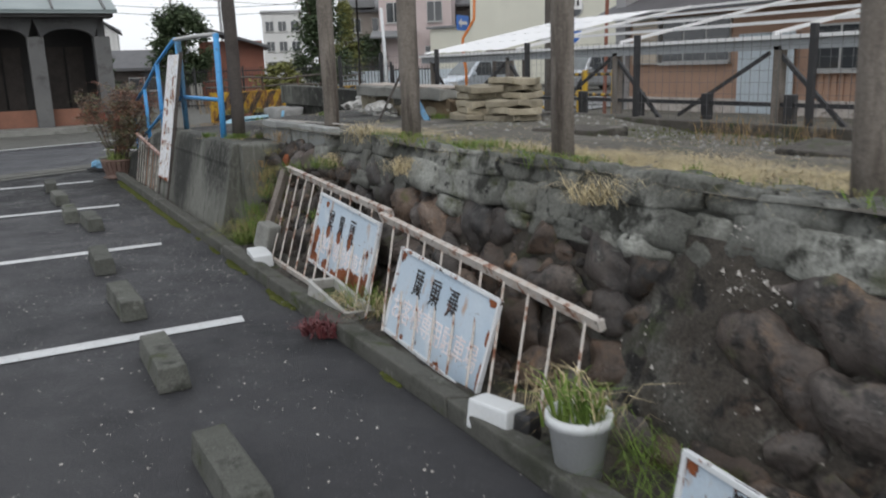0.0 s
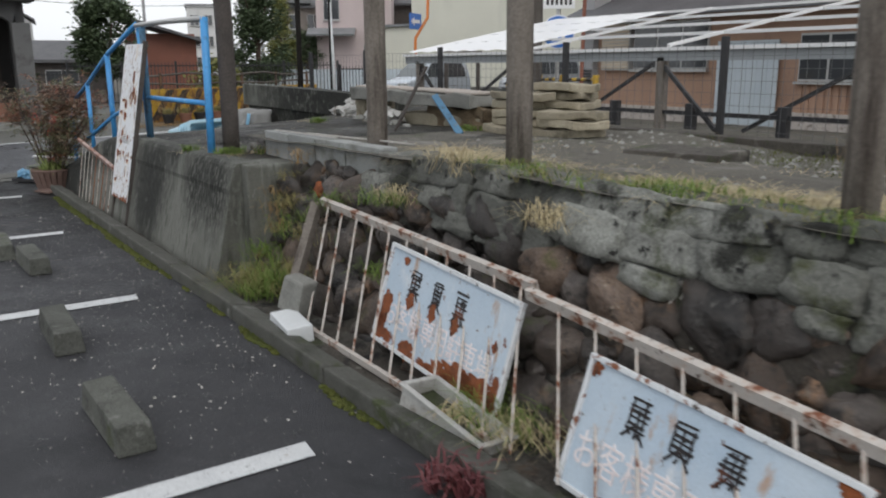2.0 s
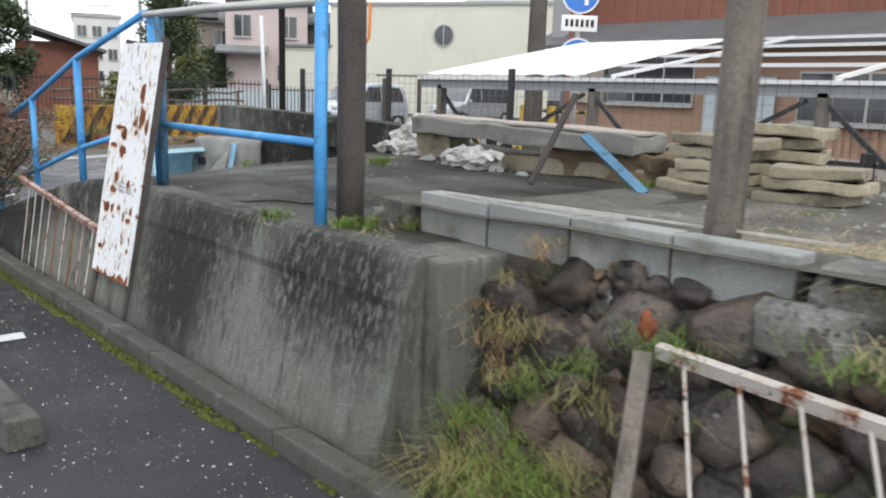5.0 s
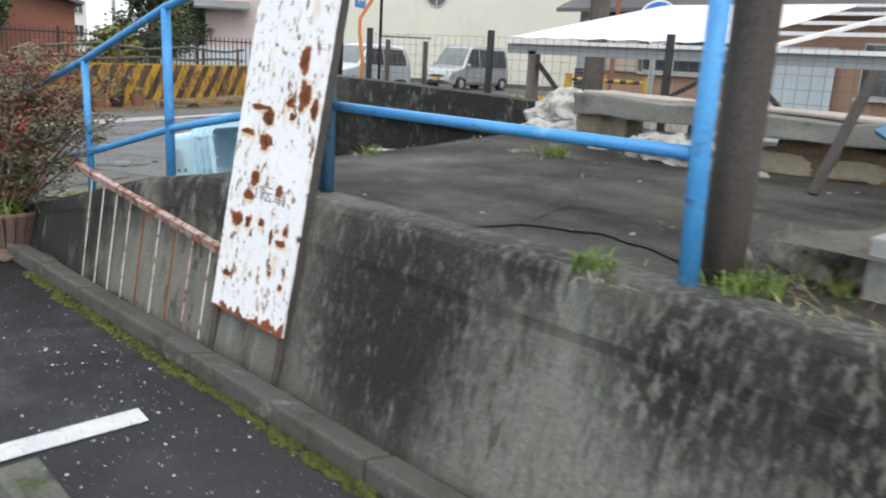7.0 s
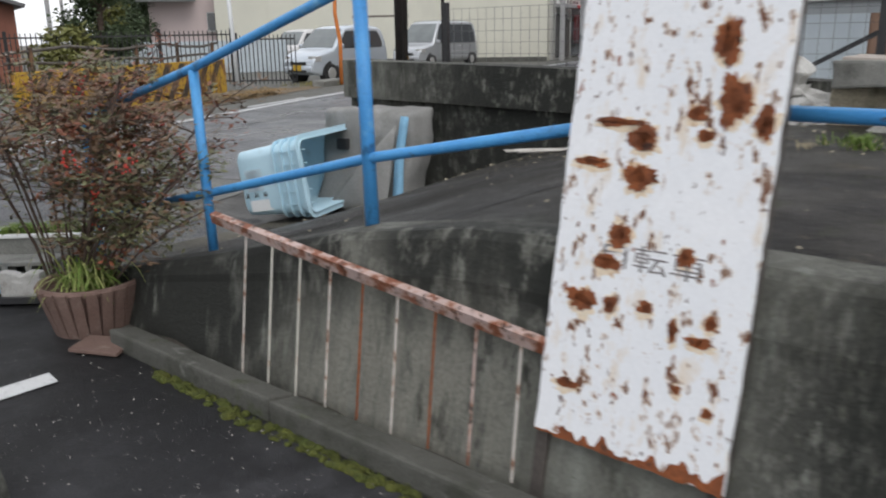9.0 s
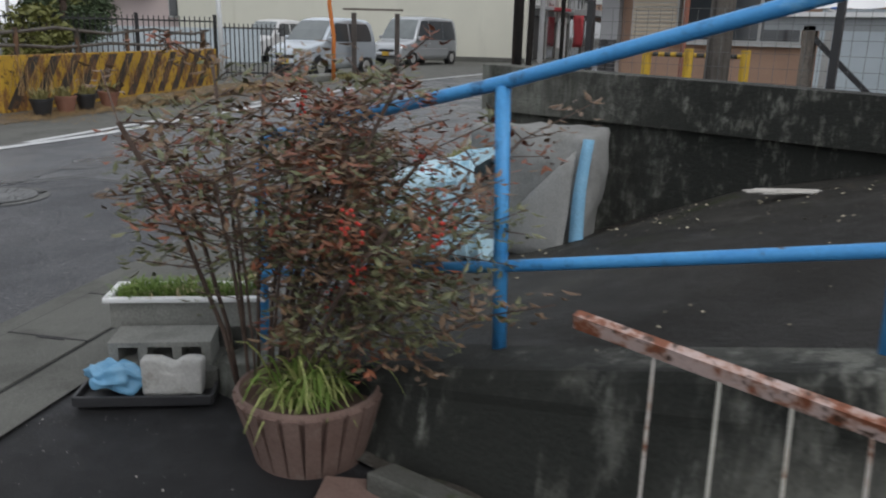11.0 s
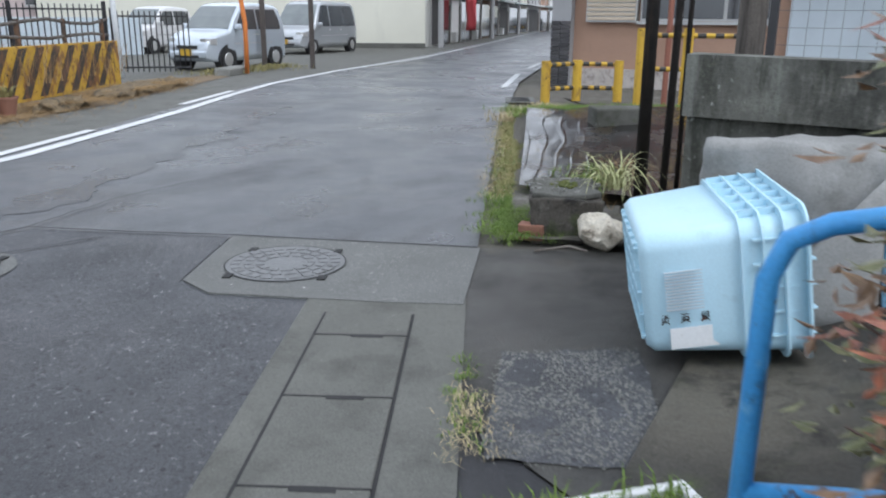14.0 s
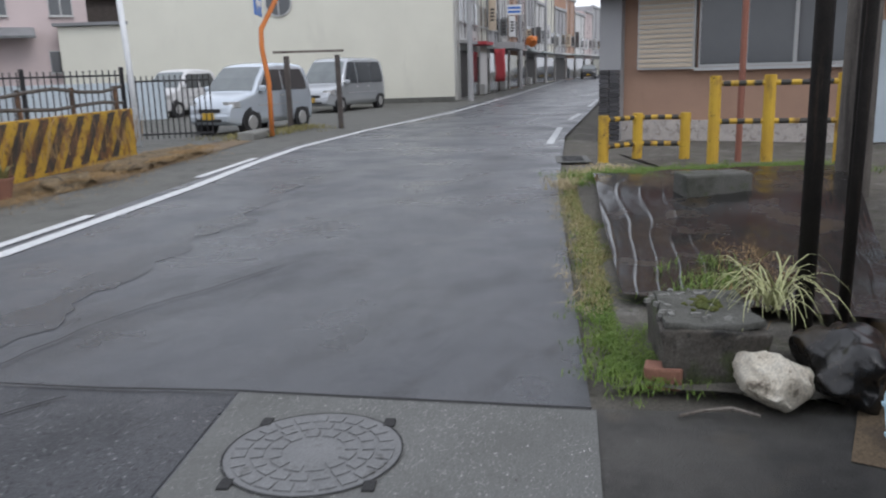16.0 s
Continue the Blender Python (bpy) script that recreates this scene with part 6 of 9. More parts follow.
for k in range(9):
    u = k / 8
    x, z = -0.385 + 0.165 * u ** 0.7, 0.05 + 0.68 * u
    w = 0.045 - 0.012 * u
    y = -0.40 + 0.02 * math.sin(3 * u)
    for dy in (-w, w):
        bm.verts.new((x - 0.012 + 0.006 * math.sin(9 * u), y + dy, z))
bm.verts.ensure_lookup_table()
for k in range(8):
    bm.faces.new([bm.verts[q] for q in (2 * k, 2 * k + 1, 2 * k + 3, 2 * k + 2)])
ext = bmesh.ops.extrude_face_region(bm, geom=list(bm.faces))
bmesh.ops.translate(bm, vec=(-0.012, 0, 0), verts=[e for e in ext["geom"] if isinstance(e, bmesh.types.BMVert)])
bmesh.ops.recalc_face_normals(bm, faces=bm.faces)
part("blue_strap", bm, M["blue_cloth"], t, "wide blue strap", smooth=True)
# loose front flap hanging from the strap to the foot of the bag
bm = bmesh.new()
rows = []
for a in range(11):
    u = a / 10
    row = []
    for b in range(11):
        v = b / 10
        p = Vector((-0.25, -0.33, 0.66)).lerp(Vector((-0.43, -0.33, 0.02)).lerp(Vector((-0.44, 0.24, 0.02)), v), u)
        row.append(bm.verts.new(p + 0.02 * u * Vector(noise.noise_vector(p * 6)) + Vector((-0.03 * math.sin(math.pi * u) * math.sin(2.5 * v), 0, 0))))
    rows.append(row)
for r0, r1 in zip(rows, rows[1:]):
    for b in range(10):
        bm.faces.new((r0[b], r0[b + 1], r1[b + 1], r1[b]))
ext = bmesh.ops.extrude_face_region(bm, geom=list(bm.faces))
bmesh.ops.translate(bm, vec=(-0.008, 0, 0.004), verts=[e for e in ext["geom"] if isinstance(e, bmesh.types.BMVert)])
bmesh.ops.remove_doubles(bm, verts=list(bm.verts), dist=0.0005)
bmesh.ops.recalc_face_normals(bm, faces=bm.faces)
part("front_flap", bm, M["tarp"], t, "loose pale front flap", smooth=True)
part("black_buckle", box((-0.235, 0.18, 0.50), (0.05, 0.10, 0.09), bevel=0.015), M["black"], t, "black buckle")

# rock, block stump and plastic sheets in the weed bed
bm = boulder(33, (1.25, 0.85, 0.78), 0.6, 8, 4)
for v in bm.verts:
    v.co = 0.155 * (v.co + 0.03 * Vector(noise.noise_vector(v.co * 7)) + 0.015 * Vector(noise.noise_vector(v.co * 18)))
solid("rock", bm, M["rock"], "pale rough rock on the apron's edge", "rock", pose(3.86, 9.98, 0.09, 0, 0, 30), smooth=True)
t = thing("concrete_stump", "old broken concrete block in the weeds", "concrete block", pose(4.19, 10.33, 0.0, 0, 0, 22))
part("body", rough_slab((0, 0, 0.13), (0.58, 0.44, 0.30), 12, 0.025, 9), M["stump"], t)
part("worn_top", rough_slab((0.0, 0, 0.285), (0.55, 0.41, 0.035), 13, 0.022, 9), M["curb"], t, "pale crumbling top")
bm = bmesh.new()
rk = random.Random(21)
for k in range(46):
    a, d = rk.uniform(0, 6.28), rk.random() ** 0.6
    q = rk.uniform(0.008, 0.026)
    bmesh.ops.create_icosphere(bm, subdivisions=1, radius=q, matrix=pose(0.03 + 0.13 * d * math.cos(a), 0.09 * d * math.sin(a), 0.300) @ Matrix.Diagonal((1, 1, 0.5, 1)))
tagged(part("moss", bm, M["moss"], t, "moss in the hollow top", smooth=True), kind="stuff")
bm = bmesh.new()
for k in range(30):
    add_box(bm, (rk.uniform(-0.26, 0.26), rk.choice((-1, 1)) * rk.uniform(0.12, 0.19), 0.303), (rk.uniform(0.01, 0.05), rk.uniform(0.01, 0.03), 0.02), Matrix.Rotation(rk.uniform(0, 3), 4, 'Z'), jitter=0.006, seed=k)
tagged(part("crumb", bm, M["concrete"], t, "pale crumbling edge"), kind="stuff")
solid("brick_piece", rough_slab((0, 0, 0.05), (0.10, 0.16, 0.11), 15, 0.012, 3), M["terracotta"], "broken orange brick at the block's foot", "brick", pose(3.88, 10.43, 0.0, 0, 0, 10))
bm = lump(0.24, 17, 4, 0.4, (1.15, 0.8, 0.7))
for v in bm.verts:
    v.co += 0.035 * Vector(noise.noise_vector(v.co * 9)) + 0.012 * Vector(noise.noise_vector(v.co * 24))
solid("black_sack", bm, M["sheet_black"], "crumpled black plastic sack beside the rock", "sack", pose(4.14, 9.72, 0.12, 0, 0, 20), smooth=True)

# ---- things along the kerb ----
def arching(seed, spots, length, width, rise):
    """Strap leaves that rise and bend over, as one mesh."""
    r = random.Random(seed)
    verts, faces = [], []
    for sx, sy, sz in spots:
        a, L, up = r.uniform(0, 6.283), length * r.uniform(0.6, 1.1), rise * r.uniform(0.5, 1.2)
        twist = r.uniform(-0.5, 0.5)
        for k in range(7):
            u = k / 6
            b = a + twist * u
            x, y, z = sx + L * 0.8 * u * math.cos(b), sy + L * 0.8 * u * math.sin(b), sz + L * (1.7 * up * u - (1.1 * up + 0.5) * u * u)
            q = 0.5 * width * (1 - 0.85 * u ** 2)
            verts += [(x - q * math.sin(b), y + q * math.cos(b), z), (x + q * math.sin(b), y - q * math.cos(b), z)]
            if k:
                i = len(verts)
                faces.append((i - 4, i - 3, i - 1, i - 2))
    me = bpy.data.meshes.new("strap_leaves")
    me.from_pydata(verts, [], faces)
    return me


def tapered_pot(r0, r1, h, mat, rim=0.012, seg=24):
    """An open pot: outer wall, rim, inner wall and soil."""
    bm = bmesh.new()
    prof = [(r0, 0), (r1, h - 0.035), (r1 + rim, h - 0.033), (r1 + rim, h), (r1 - 0.008, h), (r1 - 0.02, h - 0.05), (0.001, h - 0.05)]
    rings = [[bm.verts.new((r * math.cos(2 * math.pi * k / seg), r * math.sin(2 * math.pi * k / seg), z)) for k in range(seg)] for r, z in prof]
    for a, b in zip(rings, rings[1:]):
        for k in range(seg):
            bm.faces.new((a[k], a[(k + 1) % seg], b[(k + 1) % seg], b[k]))
    bm.faces.new(rings[0][::-1])
    return bm


def tuft(seed, n, h, w, spread, lean, mat, name, parent=None, label="", spots=None):
    r = random.Random(seed)
    me = blades(r, spots or [(r.gauss(0, spread), r.gauss(0, spread), 0) for _ in range(n)], h, w, lean, 9, 0.02)
    me.materials.append(mat)
    o = new(name, me)
    if parent:
        o.parent = parent
    if label:
        tagged(o, label)
    return o


t = thing("flower_pot", "white plastic flower pot with ragged grass", "flower pot", pose(0.455, -2.565, 0.0))
part("pot", tapered_pot(0.070, 0.104, 0.27, "white"), M["white"], t, smooth=True)
o = tuft(1, 9, 0.20, 0.010, 0.05, 0.9, M["grass_green"], "grass", t, "green grass in the pot")
o.location = (0, 0, 0.23)
o = tuft(2, 3, 0.24, 0.008, 0.04, 1.0, M["straw"], "dry_stalks", t, "dry stalks")
o.location = (0, 0, 0.23)

t = thing("trough", "dirty white plastic trough with dead leaves", "planter", pose(0.515, -0.215, -0.01, 11, 6, 6) @ Matrix.Diagonal((0.92, 0.80, 0.80, 1)))
part("base", box((0, 0, 0.01), (0.17, 0.56, 0.02)), M["sack"], t)
for c, s in (((-0.09, 0, 0.085), (0.014, 0.60, 0.16)), ((0.09, 0, 0.085), (0.014, 0.60, 0.16)), ((0, 0.295, 0.085), (0.166, 0.014, 0.16)), ((0, -0.295, 0.085), (0.166, 0.014, 0.16))):
    part("side_wall", box(c, s, bevel=0.003, jitter=0.006), M["sack"], t)
for c, s in (((-0.098, 0, 0.163), (0.03, 0.63, 0.012)), ((0.098, 0, 0.163), (0.03, 0.63, 0.012)), ((0, 0.305, 0.163), (0.20, 0.03, 0.012)), ((0, -0.305, 0.163), (0.20, 0.03, 0.012))):
    part("rim", box(c, s, bevel=0.004), M["sack"], t)
part("soil", box((0, 0, 0.075), (0.165, 0.575, 0.03), jitter=0.02), M["mortar"], t, "dark soil with dead leaves")
o = tuft(5, 8, 0.10, 0.008, 0.05, 1.4, M["straw"], "dead_leaves", t, "dead brown stalks")
o.location = (0, 0.05, 0.10)
o = solid("red_plant", lump(0.03, 2, 1, 0.3), M["stem"], "crimson-leaved plant growing at the kerb", "plant", pose(0.27, -0.58, 0.02))
l = tuft(6, 12, 0.13, 0.012, 0.045, 1.1, M["red_leaf"], "leaves", o, "dark crimson leaves")

t = thing("white_block", "white painted block beside the kerb", "block", pose(0.405, -2.115, 0.035, 0, 6, 16) @ Matrix.Diagonal((0.85, 0.85, 0.95, 1)))
part("body", box((0, 0, 0.06), (0.13, 0.24, 0.13), bevel=0.012, jitter=0.006), M["white"], t)
part("dark_can", box((0.03, -0.16, 0.055), (0.10, 0.10, 0.11), bevel=0.02), M["black"], t, "dark tin beside it")
solid("foam_block", box((0, 0, 0.05), (0.14, 0.34, 0.09), bevel=0.01, jitter=0.012), M["white"], "chipped white foam block on the kerb", "block", pose(0.48, 1.22, 0.025, 0, 0, -6))
solid("grey_stone_block", box((0, 0, 0.09), (0.12, 0.17, 0.21), bevel=0.02, jitter=0.015), M["concrete"], "grey broken stone block by the post", "block", pose(0.58, 1.40, 0.10, 12, 8, 20))

# ---- planters at the ramp's foot ----
t = thing("brown_pot", "round brown slatted pot with striped grass", "flower pot", pose(0.43, 8.08, 0.0))
part("bowl", tapered_pot(0.17, 0.235, 0.25, "pot_brown", 0.004, 28), M["pot_brown"], t, smooth=True)
for k in range(22):
    a = 2 * math.pi * k / 22
    bm = bmesh.new()
    bar_between(bm, (0.178 * math.cos(a), 0.178 * math.sin(a), 0.0), (0.243 * math.cos(a), 0.243 * math.sin(a), 0.235), 0.050, 0.014, up=(math.cos(a), math.sin(a), 0))
    part("slat", bm, M["pot_brown"], t)
POT_SPOTS = [(0.05 * math.cos(k * 2.4) * (k % 5) / 2, 0.05 * math.sin(k * 2.4) * (k % 5) / 2, 0.19) for k in range(170)]
for name, label, mat, pick, size in (("striped_grass", "yellow-green arching leaves", "striped_green", 0, 0.27), ("green_grass", "green arching leaves", "grass_green", 1, 0.24)):
    me = arching(9 + pick, POT_SPOTS[pick::2], size, 0.012, 1.25)
    me.materials.append(M[mat])
    o = new(name, me)
    o.parent = t
    tagged(o, label)

t = thing("hollow_block", "grey hollow concrete block under a planter", "concrete block", pose(0.46, 8.94, 0.10, 0, 0, -47))
bm = bmesh.new()
for c, s in (((0, 0, 0.01), (0.39, 0.19, 0.02)), ((0, 0, 0.09), (0.39, 0.19, 0.02))):
    add_box(bm, c, s)
for x in (-0.175, -0.065, 0.065, 0.175):
    add_box(bm, (x, 0, 0.05), (0.035, 0.19, 0.062))
part("shell", bm, M["concrete"], t)
solid("base_block", box((0, 0, 0.05), (0.45, 0.26, 0.10), bevel=0.01, jitter=0.006), M["gutter"], "flat dark concrete base block", "concrete block", pose(0.45, 8.93, 0.0, 0, 0, -47))
solid("base_block", box((0, 0, 0.095), (0.40, 0.22, 0.17), bevel=0.01, jitter=0.006), M["gutter"], "dark concrete block under the trough", "concrete block", pose(0.78, 9.06, 0.0, 0, 0, -47))
t = thing("planter_trough", "white rimmed plastic planter full of weeds", "planter", pose(0.68, 9.07, 0.17, 0, 0, -47))
part("floor_panel", box((0, 0, 0.01), (0.58, 0.16, 0.02)), M["concrete"], t)
for c, s in (((0, -0.09, 0.06), (0.614, 0.014, 0.12)), ((0, 0.09, 0.06), (0.614, 0.014, 0.12)), ((0.30, 0, 0.06), (0.014, 0.164, 0.12)), ((-0.30, 0, 0.06), (0.014, 0.164, 0.12))):
    part("side_panel", box(c, s), M["concrete"], t)
for c, s in (((0, -0.105, 0.125), (0.66, 0.03, 0.022)), ((0, 0.105, 0.125), (0.66, 0.03, 0.022)), ((0.315, 0, 0.125), (0.03, 0.22, 0.022)), ((-0.315, 0, 0.125), (0.03, 0.22, 0.022))):
    part("rim", box(c, s, bevel=0.006), M["sign_white"], t, "white moulded rim")
part("soil", box((0, 0, 0.10), (0.58, 0.17, 0.02)), M["soil"], t)
rg = random.Random(31)
o = tuft(12, 0, 0.085, 0.006, 0, 0.9, M["grass_green"], "weed_growth", t, "short green weeds", [(rg.uniform(-0.27, 0.27), rg.uniform(-0.08, 0.08), 0.11) for _ in range(110)])
o = tuft(13, 0, 0.08, 0.004, 0, 1.3, M["straw"], "dry_growth", t, "dry weeds", [(rg.uniform(-0.15, 0.15), rg.uniform(-0.08, 0.02), 0.11) for _ in range(9)])
at = pose(0.30, 8.83, 0.03, 0, 0, -47)
bm = lump(0.1, 23, 4, 0.55, (1.05, 0.5, 0.66))
for v in bm.verts:
    v.co += 0.028 * Vector(noise.noise_vector(v.co * 12)) + 0.010 * Vector(noise.noise_vector(v.co * 34))
    v.co.z = max(v.co.z, -0.07)
solid("plastic_bag", bm, M["bag_blue"], "crumpled blue plastic bag beside the block", "bag", at @ Matrix.Translation((-0.12, 0, 0.075)), smooth=True)
bm = rough_slab((0, 0, 0.075), (0.23, 0.07, 0.14), 27, 0.014, 7)
for v in bm.verts:
    v.co.z -= 0.025 * max(0, 1 - abs(v.co.x) / 0.04) * (v.co.z > 0.10)
solid("plastic_bag", bm, M["sack"], "folded white plastic bag beside the block", "bag", at @ Matrix.Translation((0.10, 0, 0)), smooth=True)
for c, q in (((0, -0.075, 0.03), (0.50, 0.014, 0.04)), ((0, 0.075, 0.03), (0.50, 0.014, 0.04)), ((-0.25, 0, 0.03), (0.014, 0.15, 0.04)), ((0.25, 0, 0.03), (0.014, 0.15, 0.04))):
    if c == (0, -0.075, 0.03):
        tray = thing("dark_tray", "shallow dark tray holding two plastic bags", "tray", at @ Matrix.Translation((0, 0, -0.025)))
        part("tray_floor", box((0, 0, 0.014), (0.49, 0.14, 0.012)), M["black"], tray)
    part("tray_side", box(c, q, bevel=0.004, jitter=0.003), M["black"], tray)

solid("loose_brick", box((0, 0, 0.02), (0.17, 0.24, 0.02), bevel=0.006, jitter=0.01), M["pot_brown"], "dark red tile lying at the kerb's end", "tile", pose(0.30, 7.74, 0.0, 0, 0, 30))
# ---- nandina shrub at the ramp's foot ----
rs = random.Random(12)
shrub = thing("nandina_shrub", "bronze and red nandina shrub with berries", "shrub", pose(0.50, 8.36, 0.0))
tips = []
for k in range(29):
    second = k > 15
    a = 2 * math.pi * k / 15 + rs.uniform(-0.2, 0.2)
    bx, by = 0.07 * math.cos(a) - (0.04 if second else 0.03), 0.08 * math.sin(a) - (0.16 if second else 0)
    reach = rs.uniform(0.15, 0.50) * (0.7 if second else 1)
    h = rs.uniform(0.95, 1.34) * (rs.uniform(0.5, 0.9) if second else 1)
    ex, ey = bx + reach * 0.95 * math.cos(a) + (0.24 if second else 0.02), by + reach * 0.8 * math.sin(a) - (0.36 if second else 0.12)
    pts = [(bx, by, 0.0), (bx + 0.2 * (ex - bx), by + 0.2 * (ey - by), 0.35 * h), (bx + 0.55 * (ex - bx), by + 0.55 * (ey - by), 0.7 * h), (ex, ey, h)]
    bm = bmesh.new()
    add_path(bm, pts, rs.uniform(0.004, 0.008), 6)
    part("stem", bm, M["stem"], shrub, smooth=True)
    for f in (0.54, 0.64, 0.73, 0.80, 0.87, 0.94, 1.0):
        i = min(2, int(f * 3))
        g = f * 3 - i
        p = Vector(pts[i]).lerp(Vector(pts[i + 1]), g)
        for q in range(3 if f > 0.7 else 1 + k % 2):
            b = rs.uniform(0, 2 * math.pi)
            tips.append((p, Vector((math.cos(b), math.sin(b), rs.uniform(-0.15, 0.6))) * rs.uniform(0.12, 0.30)))
leafs = {"leaf_brown": ([], []), "leaf_green": ([], []), "leaf_red": ([], [])}
twigs = bmesh.new()
berries = bmesh.new()
for p, d in tips:
    end = p + d
    if end.x < -0.58 or end.y > 0.27 or end.z < 0.34:
        continue
    bar_between(twigs, p, end, 0.0035, 0.0035, up=(0.1, 0.2, 1))
    high = min(1, max(0, (end.z - 0.55) / 0.5))
    kind = rs.choices(("leaf_brown", "leaf_green", "leaf_red"), (0.25 + 0.20 * high, 0.66 - 0.40 * high, 0.09 + 0.20 * high))[0]
    verts, faces = leafs[kind]
    for k in range(17):
        o = p.lerp(end, rs.uniform(0.45, 1.1)) + Vector((rs.gauss(0, 0.032), rs.gauss(0, 0.032), rs.gauss(0, 0.022)))
        a = rs.uniform(0, 2 * math.pi)
        dirn = (Vector((math.cos(a), math.sin(a), rs.uniform(-0.7, 0.4))) + 0.6 * d.normalized()).normalized()
        side = dirn.cross(Vector((rs.gauss(0, 0.4), rs.gauss(0, 0.4), 1))).normalized()
        L, W = rs.uniform(0.030, 0.062), rs.uniform(0.006, 0.011)
        n = dirn.cross(side) * 0.004
        i = len(verts)
        verts += [tuple(o), tuple(o + dirn * L * 0.45 + side * W + n), tuple(o + dirn * L), tuple(o + dirn * L * 0.45 - side * W + n)]
        faces += [(i, i + 1, i + 2), (i, i + 2, i + 3)]
    if rs.random() < 0.028:
        for k in range(16):
            bmesh.ops.create_icosphere(berries, subdivisions=1, radius=0.006, matrix=Matrix.Translation(end + Vector((rs.gauss(0, 0.02), rs.gauss(0, 0.02), rs.gauss(0, 0.035)))))
for kind, (verts, faces) in leafs.items():
    me = bpy.data.meshes.new("leaves")
    me.from_pydata(verts, [], faces)
    me.materials.append(M[kind])
    o = new("leaves", me)
    o.parent = shrub
    tagged(o, {"leaf_brown": "bronze leaflets", "leaf_green": "dull green leaflets", "leaf_red": "reddened leaflets"}[kind], kind="stuff")
tagged(part("twig", twigs, M["stem"], shrub, "thin brown twigs"), kind="stuff")
tagged(part("berry", berries, M["berry"], shrub, "cluster of red berries"), kind="stuff")

# ---- weed bed beside the street ----
def bed_z(x, y):
    return 0.06 + 0.13 * ease(6.9, 8.2, x) + 0.05 * noise.noise(Vector((x * 1.4, y * 1.4, 3))) + 0.02 * noise.noise(Vector((x * 5, y * 5, 3)))


bm = bmesh.new()
n = 26
grid = []
for i in range(n + 1):
    row = []
    for j in range(13):
        u, v = i / n, j / 12
        a = Vector((3.75, 10.60)).lerp(Vector((9.25, 12.90)), u)
        b = Vector((3.95, 9.65)).lerp(Vector((11.2, 10.7)), u)
        p = a.lerp(b, v)
        row.append(bm.verts.new((p.x, p.y, bed_z(p.x, p.y) if 0 < j < 12 else 0.0)))
    grid.append(row)
for i in range(n):
    for j in range(12):
        bm.faces.new((grid[i][j], grid[i][j + 1], grid[i + 1][j + 1], grid[i + 1][j]))
bmesh.ops.recalc_face_normals(bm, faces=bm.faces)
solid("weed_bed", bm, M["soil"], "weedy soil strip beside the street", "soil", kind=S, smooth=True)
bm = bmesh.new()
grid = []
for i in range(41):
    row = []
    for j in range(241):
        u, v = i / 40, j / 240
        a = Vector((4.75, 10.88)).lerp(Vector((8.8, 12.45)), u)
        b = Vector((4.85, 9.45)).lerp(Vector((10.4, 10.1)), u)
        p = a.lerp(b, v)
        w = 5 * v + 0.5 * noise.noise(Vector((p.x * 0.8, p.y * 0.8, 2)))
        fold = 0.014 * max(0, math.cos(2 * math.pi * 2.2 * w)) ** 34 * (0.4 + abs(noise.noise(Vector((w * 2, u * 3, 1)))))
        z = 0.145 + 0.12 * ease(6.9, 8.2, p.x) + 0.014 * noise.noise(Vector((p.x * 2.2, p.y * 2.2, 8))) + fold + 0.004 * noise.noise(Vector((p.x * 9, p.y * 9, 8)))
        row.append(bm.verts.new((p.x, p.y, z)))
    grid.append(row)
for i in range(40):
    for j in range(240):
        bm.faces.new((grid[i][j], grid[i][j + 1], grid[i + 1][j + 1], grid[i + 1][j]))
bmesh.ops.recalc_face_normals(bm, faces=bm.faces)
solid("plastic_sheet", bm, M["sheet_black"], "wrinkled black plastic sheet over the bed", "plastic sheet", smooth=True)
rg = random.Random(5)


def along(a, b, n, spread, z=0.05):
    return [(a[0] + (b[0] - a[0]) * u + rg.gauss(0, spread), a[1] + (b[1] - a[1]) * u + rg.gauss(0, spread), z) for u in (rg.random() for _ in range(n))]


grass("edge_grass", blades(rg, along((3.78, 10.50), (4.9, 10.95), 620, 0.10, 0.03), 0.05, 0.005, 1.1, 10, 0.03), M["grass_green"], "short green grass at the asphalt's edge")
grass("edge_grass", blades(rg, along((4.8, 10.98), (9.1, 12.75), 420, 0.06, 0.03), 0.08, 0.005, 1.5, 9, 0.05), M["grass_yellow"], "yellowing grass at the asphalt's edge")
grass("edge_grass", blades(rg, along((4.8, 10.98), (9.1, 12.75), 200, 0.07, 0.03), 0.07, 0.005, 1.3, 9, 0.05), M["grass_green"], "green grass at the asphalt's edge")
grass("edge_straw", blades(rg, along((4.8, 11.0), (9.1, 12.8), 130, 0.09, 0.03), 0.10, 0.004, 2.0, 9, 0.05, 0.6), M["straw"], "dry grass at the asphalt's edge")
grass("bank_grass", blades(rg, along((8.9, 12.3), (10.3, 10.3), 1500, 0.26, 0.20), 0.10, 0.006, 1.4, 9, 0.05), M["grass_green"], "green grass below the yellow barriers")
grass("bank_grass", blades(rg, along((8.9, 12.3), (10.3, 10.3), 220, 0.26, 0.18), 0.08, 0.005, 2.0, 9, 0.06, 0.6), M["dead_grass"], "dry grass among the green on the bank")
grass("bank_grass", blades(rg, along((9.0, 12.8), (10.8, 12.9), 160, 0.16, 0.04), 0.16, 0.008, 1.2, 8, 0.05), M["straw"], "dry grass at the bank's end")


